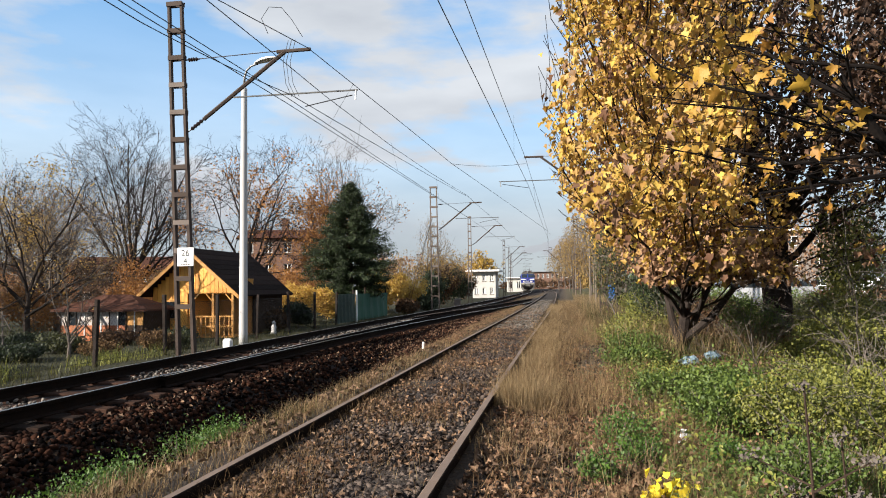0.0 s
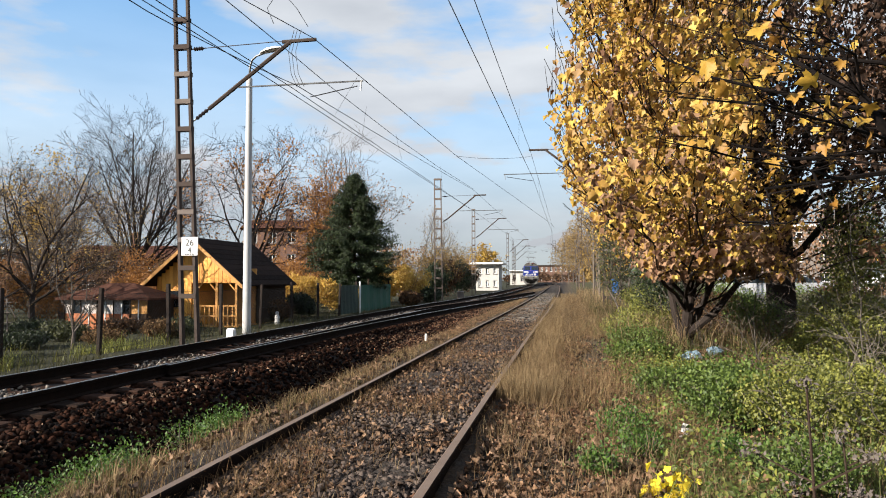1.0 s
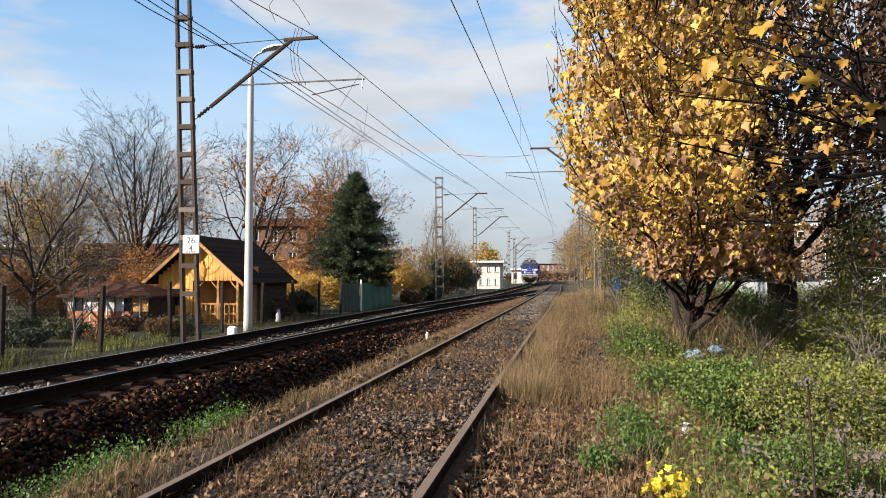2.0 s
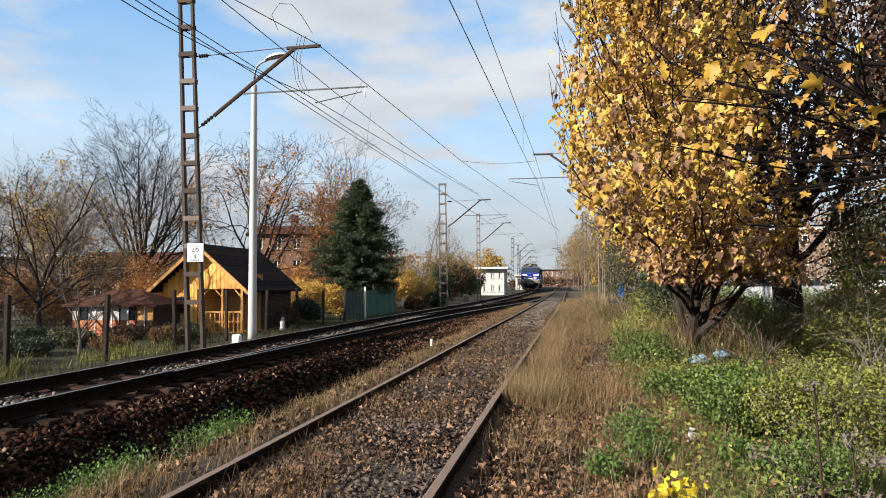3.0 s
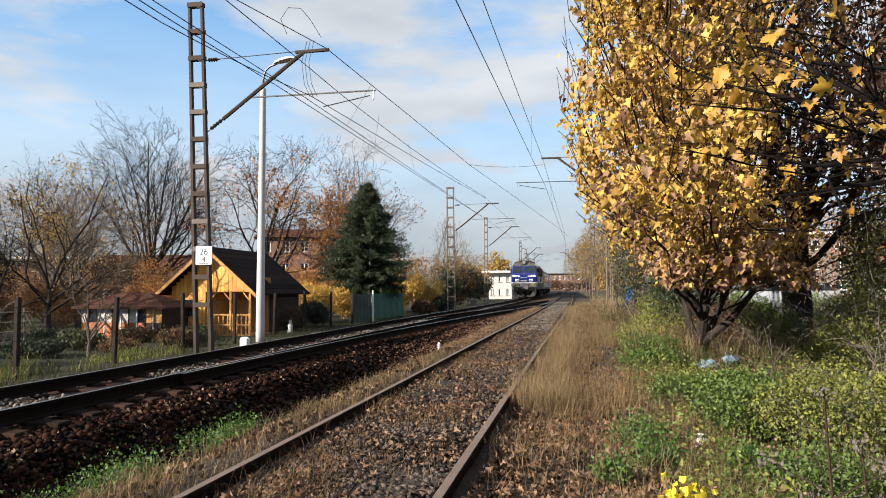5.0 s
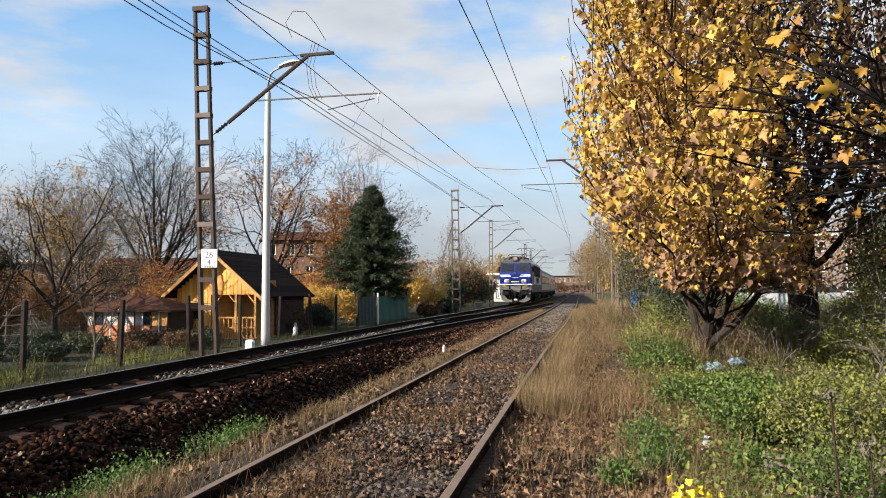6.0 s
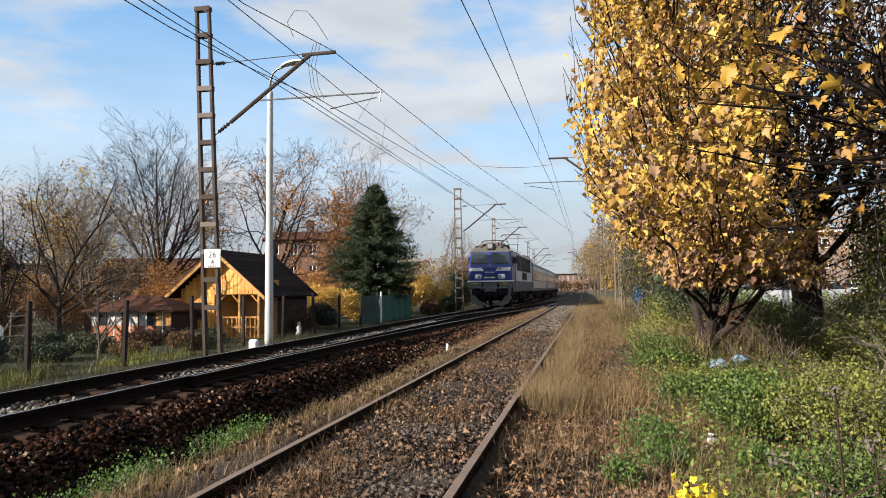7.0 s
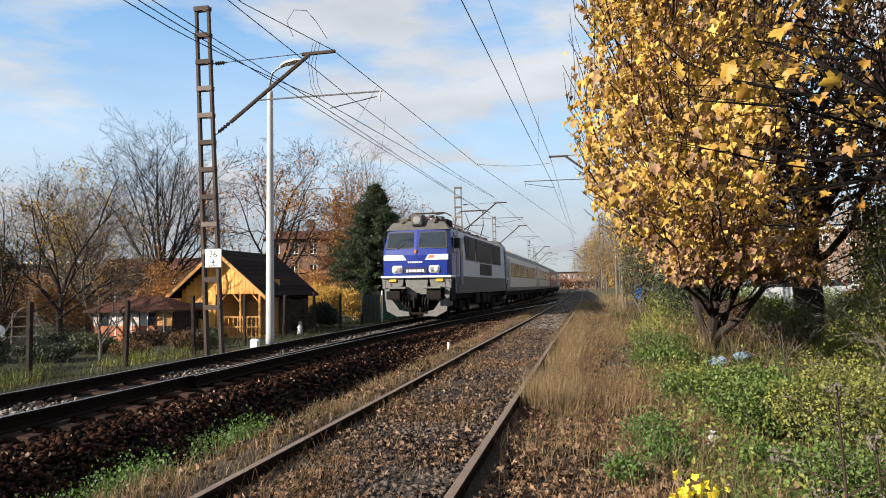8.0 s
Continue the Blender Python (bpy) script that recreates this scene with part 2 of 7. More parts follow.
M_MAST = material("rusty_mast_paint", (0.0832, 0.0638, 0.0527), (0.0305, 0.0194, 0.0155), scale=1.5, rough=0.8, metal=0.2, bump=0.25)
M_MAST_PALE = material("faded_mast_paint", (0.165, 0.135, 0.115), (0.075, 0.054, 0.044), scale=1.2, rough=0.85, bump=0.2)
M_POLE = material("pale_concrete_pole", (0.504, 0.496, 0.479), (0.37, 0.361, 0.353), scale=1.2, rough=0.85, bump=0.15)
M_GALV = material("galvanised_steel", (0.249, 0.249, 0.249), (0.155, 0.15, 0.144), scale=4, rough=0.45, metal=0.8, bump=0.1)
M_WIRE = material("dark_wire", (0.0194, 0.0194, 0.0222), (0.0111, 0.0111, 0.0122), rough=0.6, metal=0.5, bump=0.0)
M_INSUL = material("brown_insulator", (0.0277, 0.0166, 0.0139), (0.0166, 0.0111, 0.0111), rough=0.25, bump=0.0)
M_WHITE = material("white_paint", (0.78, 0.77, 0.74), (0.62, 0.60, 0.57), scale=3, rough=0.6, bump=0.08)
M_BLACK = material("black_paint", (0.00832, 0.00832, 0.0089), (0.00444, 0.00444, 0.00499), rough=0.6, bump=0.05)


# ---- ground ----
def ground_material():
    m = bpy.data.materials.new("trackside_ground")
    m.use_nodes = True
    n, l = m.node_tree.nodes, m.node_tree.links
    b = n["Principled BSDF"]
    b.inputs["Roughness"].default_value = 0.95
    b.inputs["Specular IOR Level"].default_value = 0.2
    co, sep = n.new("ShaderNodeTexCoord"), n.new("ShaderNodeSeparateXYZ")
    l.new(co.outputs["Object"], sep.inputs[0])
    wob = n.new("ShaderNodeTexNoise")
    wob.inputs["Scale"].default_value, wob.inputs["Detail"].default_value = 1.3, 6
    l.new(co.outputs["Object"], wob.inputs["Vector"])
    xx = n.new("ShaderNodeMath")
    xx.operation = "MULTIPLY_ADD"
    xx.inputs[1].default_value = 1.2
    l.new(wob.outputs["Fac"], xx.inputs[0])
    l.new(sep.outputs["X"], xx.inputs[2])
    rng_map = n.new("ShaderNodeMapRange")
    rng_map.inputs["From Min"].default_value, rng_map.inputs["From Max"].default_value = -14.0, 6.0
    l.new(xx.outputs[0], rng_map.inputs["Value"])
    ramp = n.new("ShaderNodeValToRGB")
    r = ramp.color_ramp
    # the stops at -5 and -4 hold the shade of the bank in their colour
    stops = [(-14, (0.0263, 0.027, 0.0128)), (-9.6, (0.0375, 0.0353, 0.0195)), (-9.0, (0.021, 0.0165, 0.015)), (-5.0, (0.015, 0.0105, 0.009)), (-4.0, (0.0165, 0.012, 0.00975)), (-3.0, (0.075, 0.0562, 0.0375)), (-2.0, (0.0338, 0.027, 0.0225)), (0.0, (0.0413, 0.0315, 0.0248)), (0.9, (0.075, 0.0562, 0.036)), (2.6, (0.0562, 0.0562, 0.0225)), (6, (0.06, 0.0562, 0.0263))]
    while len(r.elements) < len(stops):
        r.elements.new(0.5)
    for e, (x, c) in zip(r.elements, stops):
        e.position = (x + 14) / 20
    for e, (x, c) in zip(r.elements, stops):
        e.color = (*c, 1)
    l.new(rng_map.outputs[0], ramp.inputs["Fac"])
    fine = n.new("ShaderNodeTexNoise")
    fine.inputs["Scale"].default_value, fine.inputs["Detail"].default_value = 14, 8
    l.new(co.outputs["Object"], fine.inputs["Vector"])
    mul = n.new("ShaderNodeMix")
    mul.data_type, mul.blend_type = "RGBA", "OVERLAY"
    mul.inputs["Factor"].default_value = 0.8
    l.new(ramp.outputs["Color"], mul.inputs["A"])
    l.new(fine.outputs["Fac"], mul.inputs["B"])
    l.new(mul.outputs["Result"], b.inputs["Base Color"])
    bp = n.new("ShaderNodeBump")
    bp.inputs["Strength"].default_value, bp.inputs["Distance"].default_value = 0.9, 0.06
    l.new(fine.outputs["Fac"], bp.inputs["Height"])
    l.new(bp.outputs["Normal"], b.inputs["Normal"])
    return m


def build_ground():
    xs = [-2500, -900, -400, -200, -100, -60, -40, -30, -24, -20, -17, -15, -13.5, -12.5] + [-12 + 0.25 * i for i in range(73)] + [6.6, 7.4, 8.5, 10, 12, 15, 20, 28, 40, 60, 100, 200, 400, 900, 2500]
    ys = [-300, -100, -50, -25, -15, -10, -7, -5, -4] + [-3 + 0.3 * i for i in range(110)] + [30 + 1.0 * i for i in range(1, 60)] + [95, 100, 110, 120, 135, 150, 170, 200, 240, 300, 400, 600, 1000, 2000, 4000]
    vs = []
    for y in ys:
        for x in xs:
            z = land(x, y)
            near = -14 < x < 8 and -4 < y < 70
            if near:
                z += 0.03 * (noise.noise((x * 1.3, y * 1.3, 0)) + 0.5 * noise.noise((x * 4, y * 4, 3)))
            vs.append((x, y, z))
    w = len(xs)
    fs = [(j * w + i, j * w + i + 1, (j + 1) * w + i + 1, (j + 1) * w + i) for j in range(len(ys) - 1) for i in range(w - 1)]
    b = Build().face_set(vs, fs)
    return whole("ground", b, ground_material(), "trackside soil and gravel with dry grass and leaf litter", "ground", kind="structure", smooth=True)


build_ground()

# ---- tracks ----
RAIL_SECTION = [(-0.075, 0.0), (0.075, 0.0), (0.075, 0.012), (0.014, 0.032), (0.009, 0.128), (0.036, 0.142), (0.036, 0.174), (0.027, 0.182), (-0.027, 0.182), (-0.036, 0.174), (-0.036, 0.142), (-0.009, 0.128), (-0.014, 0.032), (-0.075, 0.012)]


def rail(parent, xf, top, y0, y1, head, step=1.5):
    n = max(2, int((y1 - y0) / step))
    b = Build()
    rows = []
    for i in range(n + 1):
        y = y0 + (y1 - y0) * i / n
        rows.append([(xf(y) + p, y, top + grade(y) - 0.182 + q) for p, q in RAIL_SECTION])
    k = len(RAIL_SECTION)
    vs = [v for r in rows for v in r]
    for i in range(n):
        for j in range(k):
            b.f.append((i * k + j, i * k + (j + 1) % k, (i + 1) * k + (j + 1) % k, (i + 1) * k + j))
            b.mi.append(1 if j in (7, 8) else 0)
    b.v = vs
    b.f += [tuple(range(k - 1, -1, -1)), tuple(n * k + j for j in range(k))]
    b.mi += [0, 0]
    return part("rail", b, [M_RAIL, head], parent)


def branch_x(y):
    """The rail that leaves the main line at the turnout and runs into the siding."""
    return smooth_table(y, [(9, -6.42), (14.4, -6.22), (22.4, -5.72), (29.7, -5.05), (35.4, -4.45), (41.4, -3.65), (49, -2.75), (54, -2.36)])


main_track = thing("main_track", "main railway track with bright worn rails on dark wooden sleepers", "railway track", kind="structure")
for s in (-1, 1):
    rail(main_track, lambda y, s=s: main_x(y) + s * GAUGE / 2, MAIN_TOP, -14, 300, M_HEAD)
siding = thing("siding_track", "overgrown siding with dull brown rails", "railway track", kind="structure")
for s in (-1, 1):
    rail(siding, lambda y, s=s: siding_x(y) + s * GAUGE / 2, SIDE_TOP, -14, 160, M_RUSTHEAD)
crossover = thing("crossover_track", "turnout rails that lead from the main track to the siding", "railway track", kind="structure")


def between(y):
    s = max(0.0, min(1.0, (y - 10) / 45))
    return MAIN_TOP + (SIDE_TOP - MAIN_TOP) * s


def sloped_rail(parent, xf, y0, y1, head):
    n = 40
    k = len(RAIL_SECTION)
    b = Build()
    for i in range(n + 1):
        y = y0 + (y1 - y0) * i / n
        b.v += [(xf(y) + p, y, between(y) + grade(y) - 0.178 + q) for p, q in RAIL_SECTION]
    for i in range(n):
        for j in range(k):
            b.f.append((i * k + j, i * k + (j + 1) % k, (i + 1) * k + (j + 1) % k, (i + 1) * k + j))
            b.mi.append(1 if j in (7, 8) else 0)
    return part("rail", b, [M_RAIL, head], parent)


sloped_rail(crossover, branch_x, 10.5, 53.5, M_HEAD)
sloped_rail(crossover, lambda y: branch_x(y) - GAUGE, 30, 66, M_RUSTHEAD)

sl = Build().box(-1.25, -0.12, -0.17, 1.25, 0.12, 0.0, bev=0.015).mesh("sleeper", M_SLEEPER)
for tr, xf, top, y1 in ((main_track, main_x, MAIN_TOP - 0.178, 110),):
    y = -5.0
    while y < y1:
        o = part("sleeper", sl, None, tr)
        o.location = (xf(y) + rng.uniform(-0.03, 0.03), y, top + grade(y) - 0.003 + rng.uniform(-0.012, 0.004))
        o.rotation_euler = (0, 0, rng.uniform(-0.02, 0.02))
        y += 0.62


# ---- overhead line ----
def lattice_mast(at, height, w=0.42, lean=0.0, label="rusty steel lattice mast of the overhead line beside the track", arm=1, reach=3.6, steel=None):
    """Two channels joined by flat plates, a slanting arm with insulators and a registration arm; arm is the side it points to."""
    t = thing("overhead_line_mast", label, "mast", "overhead line masts", at=at)
    sx = lambda z: -lean * z
    steel = steel or M_MAST
    for s in (-1, 1):
        b = Build()
        x = s * (w / 2 - 0.035)
        for z0 in (0,):
            pts = [(-0.04, -0.07), (0.04, -0.07), (0.04, 0.07), (-0.04, 0.07)]
            vs = [(x + p + sx(0), q * 1.15, -0.4) for p, q in pts] + [(x * 0.82 + p * 0.8 + sx(height), q * 0.8, height) for p, q in pts]
            b.face_set(vs, [(0, 1, 5, 4), (1, 2, 6, 5), (2, 3, 7, 6), (3, 0, 4, 7), (0, 3, 2, 1), (4, 5, 6, 7)])
        part("channel", b, steel, t)
    k = int(height / 0.76)
    for i in range(k):
        z = height - 0.06 - i * 0.76
        if z < 0.3:
            break
        b = Build().box(-w / 2 * 0.9 + sx(z), -0.085, z - 0.065, w / 2 * 0.9 + sx(z), -0.068, z + 0.065, bev=0.003)
        b.box(-w / 2 * 0.9 + sx(z), 0.068, z - 0.065, w / 2 * 0.9 + sx(z), 0.085, z + 0.065, bev=0.003)
        part("batten_plate", b, M_CONCRETE if (i * 7) % 5 in (1, 3) else steel, t)
    part("foundation", Build().box(-0.4, -0.4, -0.5, 0.4, 0.4, -0.06, bev=0.04), M_CONCRETE, t)
    if arm:
        a, z1, z2 = arm, 6.1, 8.15
        x0 = lambda z: a * w / 2 + sx(z)
        part("arm", Build().tube([(x0(z1) + a * 0.45, 0, z1 + 0.32), (x0(z1) + a * (reach - 0.8), 0, z2)], 0.055, 6).tube([(x0(z2) + a * (reach - 0.95), 0, z2), (x0(z2) + a * reach, 0, z2 + 0.01)], 0.05, 6), M_MAST, t)
        part("stay_rod", Build().tube([(x0(z2), 0, z2 - 0.05), (x0(z2) + a * (reach - 0.9), 0, z2 + 0.02)], 0.012, 5), M_MAST, t)
        for p, q in (((x0(z1), 0, z1), (x0(z1) + a * 0.5, 0, z1 + 0.36)), ((x0(z2), 0, z2 - 0.05), (x0(z2) + a * 0.42, 0, z2 - 0.04))):
            p, q = Vector(p), Vector(q)
            pts, rad = [], []
            for i in range(13):
                pts.append(p + (q - p) * i / 12)
                rad.append(0.02 if i < 3 or i > 10 else (0.062 if i % 2 else 0.03))
            part("insulator", Build().tube(pts, rad, 8), M_INSUL, t)
        part("registration_arm", Build().tube([(x0(7) + a * 1.35, 0, 6.98), (x0(7) + a * (reach + 1.25), 0, 6.98)], 0.022, 6).tube([(x0(7) + a * (reach + 1.2), 0, 7.0), (x0(7) + a * (reach + 1.18), 0, 6.72)], 0.02, 5), M_GALV, t)
        part("steady_arm", Build().tube([(x0(7) + a * (reach + 1.1), 0, 6.85), (x0(7) + a * (reach - 0.2), 0, 6.62)], 0.014, 5), M_WIRE, t)
    return t


def sign_plate(parent, z):
    p = part("number_plate", Build().box(-0.24, -0.125, z, 0.24, -0.1, z + 0.5, bev=0.006), M_WHITE, parent, "white kilometre plate with black numbers")
    for txt, zz, sz in (("26", z + 0.27, 0.25), ("4", z + 0.07, 0.22)):
        cu = bpy.data.curves.new("numeral", "FONT")
        cu.body, cu.size, cu.align_x, cu.extrude = txt, sz, "CENTER", 0.002
        tmp = bpy.data.objects.new("numeral", cu)
        scene.collection.objects.link(tmp)
        me = bpy.data.meshes.new_from_object(tmp.evaluated_get(bpy.context.evaluated_depsgraph_get()))
        bpy.data.objects.remove(tmp)
        me.transform(pose(0, -0.13, zz, 90))
        me.materials.clear()
        me.materials.append(M_BLACK)
        o = new("numeral", me)
        o.parent = p
    for i in range(4):
        part("small_print", Build().box(-0.13 + 0.07 * i, -0.131, z + 0.025, -0.085 + 0.07 * i, -0.126, z + 0.055), M_BLACK, p)


def on_land(x, y, dz=0.0):
    return (x, y, land(x, y) + dz)


m1 = lattice_mast(on_land(-10.02, 17.6), 9.75, 0.52, lean=0.045)
sign_plate(m1, 2.42)
lattice_mast(on_land(-9.66, 53), 9.5, 0.66, lean=0.01, reach=3.4, steel=M_MAST_PALE)
lattice_mast(on_land(-9.75, 74), 9.2, reach=3.3, steel=M_MAST_PALE)
lattice_mast(on_land(-9.6, 116), 9.2, reach=3.2)
lattice_mast(on_land(-10.4, 138), 9.2, reach=3.2)
lattice_mast(on_land(-12.2, 168), 9.2, reach=3.2)
lattice_mast(on_land(1.9, 34.8, -0.38), 9.3, arm=-1, reach=3.5)
lattice_mast(on_land(-4.4, 250), 15.0, 1.3, arm=0, label="tall slim lattice light mast far down the line")
lattice_mast(on_land(1.4, 78), 8.6, arm=0, w=0.5)
lattice_mast(on_land(-0.6, 140), 8.4, arm=-1, w=0.5, reach=3.0)


def wire(pts, r, name="overhead_wire", label="thin dark overhead line wire strung between masts", sag=0.0, n=10):
    b = Build()
    out = []
    for p, q in zip(pts, pts[1:]):
        p, q = Vector(p), Vector(q)
        for i in range(n):
            s = i / n
            v = p.lerp(q, s)
            v.z -= sag * 4 * s * (1 - s)
            out.append(v)
    out.append(Vector(pts[-1]))
    b.tube(out, r, 4)
    return whole(name, b, M_WIRE, label, "wire", "overhead wires")


def g(x, y, z):
    return (x, y, z + grade(y))


# main line: contact wires, messenger wires and the wire that leads over to the siding
for dx, dz in ((-0.04, -0.05), (0.03, 0.06)):
    wire([(-8.0 + dx, -30, 6.5), (-7.45 + dx, 11.4, 6.5 + dz), (-7.22 + dx, 17.6, 6.48 + dz), (-7.0, 53, 6.7), (-6.7, 74, 6.6), (-6.7, 116, 6.7), (-7.2, 138, 6.8), (-9.3, 168, 6.8)], 0.010)
wire([(-8.9, -30, 6.9), (-8.1, 12.4, 6.7), (-7.08, 17.6, 6.61), (-6.98, 53, 8.3), (-6.6, 74, 8.2), (-6.5, 116, 8.3), (-7.3, 138, 8.3), (-9.2, 168, 8.3)], 0.011, sag=0.05)
wire([(-7.9, -30, 7.9), (-7.5, 13.85, 7.7), (-7.32, 17.6, 7.55), (-7.53, 21.6, 7.7), (-7.6, 31.3, 7.9), (-7.35, 39.7, 8.0), (-6.98, 53, 8.35)], 0.011)
wire([(-9.6, -30, 8.2), (-7.5, 14.3, 7.9), (-6.6, 17.6, 7.85), (-6.1, 21.25, 7.6), (-5.9, 24.7, 7.6), (-5.29, 33.9, 7.5), (-3.76, 50, 7.4), (-1.8, 70, 7.2), (-1.3, 78, 7.2)], 0.011)
# siding
wire([(-2.9, -30, 6.0), (-1.97, 11.3, 6.2), (-1.62, 34.8, 6.44), (-1.6, 60, 6.5), (-1.5, 78, 6.5), (-3.0, 140, 6.6)], 0.010)
wire([(-2.9, -30, 7.9), (-2.04, 15.2, 7.8), (-1.74, 34.8, 7.8), (-1.6, 78, 7.5), (-3.2, 140, 7.8)], 0.011)
wire([(-5.29, 33.9, 7.5), (-1.74, 34.8, 7.52)], 0.010, sag=0.12)
# stays of the second mast
for x, y, z in ((-11.6, 51.5, 0.2), (-11.2, 50.6, 0.2)):
    wire([(-9.85, 53, 6.9), (x, y, z)], 0.014, "stay_cable", "slanting stay cable of an overhead line mast")
# droppers and jumpers
for p, q in (((-7.0, 24, 7.6), (-7.15, 24, 6.55)), ((-7.4, 30, 7.85), (-7.1, 30, 6.6)), ((-7.2, 40, 8.0), (-7.05, 40, 6.65)), ((-6.2, 20.4, 7.65), (-7.15, 21, 6.6)), ((-1.7, 26, 7.8), (-1.72, 26, 6.36)), ((-1.75, 44, 7.75), (-1.6, 44, 6.46))):
    wire([p, q], 0.005, "dropper", "thin dropper between two overhead wires")
for k, dx in enumerate((0.0, 0.09, 0.2)):
    wire([(-7.15 + dx, 17.6, 8.1), (-7.28 + dx, 17.55, 7.5), (-7.2 + dx, 17.55, 6.9), (-7.05 + dx, 17.6, 6.55)], 0.008, "jumper_cable", "looped jumper cable hanging from the mast arm")
wire([(-7.6, 17.3, 8.2), (-7.65, 17.0, 8.5), (-7.4, 16.9, 8.75), (-7.1, 17.0, 8.75), (-6.9, 17.2, 8.5), (-6.75, 17.6, 8.16)], 0.008, "jumper_cable", "looped jumper cable hanging from the mast arm")


def street_lamp(at):
    t = thing("street_lamp", "pale concrete lamp post with a flat white lantern", "street lamp", at=at)
    part("pole", Build().lathe([(0.15, -0.2), (0.145, 0.3), (0.10, 8.6), (0.1, 8.75), (0.06, 8.8)], 16), M_POLE, t, smooth=True)
    part("bracket", Build().tube([(0, 0, 8.75), (0.02, -0.02, 9.15), (0.12, -0.06, 9.38), (0.3, -0.1, 9.5), (0.62, -0.2, 9.55)], [0.045, 0.04, 0.035, 0.035, 0.035], 8), M_GALV, t, smooth=True)
    h = Build()
    prof = [(-0.12, 0.02, 0.03), (0.0, 0.1, 0.06), (0.3, 0.17, 0.1), (0.62, 0.16, 0.09), (0.85, 0.05, 0.03)]
    vs = []
    for x, w, z in prof:
        vs += [(x, -w, 0), (x, -w * 0.8, z * 0.8), (x, 0, z), (x, w * 0.8, z * 0.8), (x, w, 0), (x, 0, -z * 0.6)]
    fs = [(i * 6 + j, i * 6 + (j + 1) % 6, (i + 1) * 6 + (j + 1) % 6, (i + 1) * 6 + j) for i in range(4) for j in range(6)] + [(0, 1, 2, 3, 4, 5), (29, 28, 27, 26, 25, 24)]
    mm = pose(0.55, -0.18, 9.56, 0, -4, -18)
    h.face_set([tuple(mm @ Vector(v)) for v in vs], fs)
    part("lantern", h, M_WHITE, t, "white flat lantern")
    return t


street_lamp(on_land(-10.75, 22.5))

# ---- the train ----
M_BLUE = material("glossy_blue_paint", (0.005, 0.021, 0.19), (0.004, 0.015, 0.14), scale=2, rough=0.32, bump=0.04, coat=0.3)
M_DEEPBLUE = material("deep_blue_paint", (0.003, 0.005, 0.05), (0.002, 0.003, 0.03), scale=2, rough=0.5, bump=0.04)
M_STEELBLUE = material("grey_blue_paint", (0.10, 0.12, 0.2), (0.06, 0.07, 0.13), scale=2, rough=0.4, bump=0.04)
M_LGREY = material("light_grey_paint", (0.46, 0.47, 0.50), (0.34, 0.34, 0.36), scale=1.5, rough=0.45, bump=0.05)
M_MGREY = material("grime_grey_paint", (0.065, 0.06, 0.058), (0.028, 0.025, 0.023), scale=2.5, rough=0.6, bump=0.1)
M_ROOF = material("loco_roof_beige", (0.08, 0.073, 0.061), (0.038, 0.033, 0.028), scale=2.5, rough=0.7, bump=0.1)
M_UNDER = material("underframe_grime_and_shade", (0.0194, 0.0166, 0.015), (0.01, 0.0089, 0.00832), scale=5, rough=0.85, bump=0.2)
M_APRON = material("apron_grey", (0.15, 0.144, 0.133), (0.0665, 0.061, 0.0554), scale=4, rough=0.65, bump=0.1)
M_GLASS = glass("dark_window_glass", (0.0166, 0.0222, 0.0277))
M_GRILLE = material("dark_grille", (0.0101, 0.0101, 0.0118), (0.00504, 0.00504, 0.00588), rough=0.5, bump=0.1)
M_CREAM = material("carriage_cream_paint", (0.44, 0.43, 0.41), (0.33, 0.315, 0.29), scale=1.2, rough=0.4, bump=0.04, coat=0.2)
M_CROOF = material("carriage_roof_grey", (0.2, 0.2, 0.205), (0.133, 0.133, 0.133), scale=1.5, rough=0.6, bump=0.08)
M_RED = material("red_paint", (0.2, 0.0166, 0.0111), (0.144, 0.0139, 0.0111), rough=0.45, bump=0.04)
M_ORANGE = material("orange_paint", (0.416, 0.122, 0.0277), (0.333, 0.089, 0.0222), rough=0.5, bump=0.04)
M_YELLOW = material("yellow_paint", (0.416, 0.305, 0.0222), (0.333, 0.233, 0.0166), rough=0.5, bump=0.04)
M_REDINS = material("red_insulator", (0.155, 0.0444, 0.0277), (0.089, 0.0277, 0.0222), rough=0.35, bump=0.0)
M_LAMP = glow("headlamp_glow", (0.45, 0.40, 0.32), 0.22)
M_LENS = glass("headlamp_lens", (0.22, 0.22, 0.21), 0.1)


def hull(rows, mi=0):
    """A skin through rings of equal point count; closed at both ends."""
    b = Build()
    k = len(rows[0])
    vs = [v for r in rows for v in r]
    fs = [(i * k + j, i * k + (j + 1) % k, (i + 1) * k + (j + 1) % k, (i + 1) * k + j) for i in range(len(rows) - 1) for j in range(k)]
    fs += [tuple(range(k - 1, -1, -1)), tuple((len(rows) - 1) * k + j for j in range(k))]
    return b.face_set(vs, fs, mi)


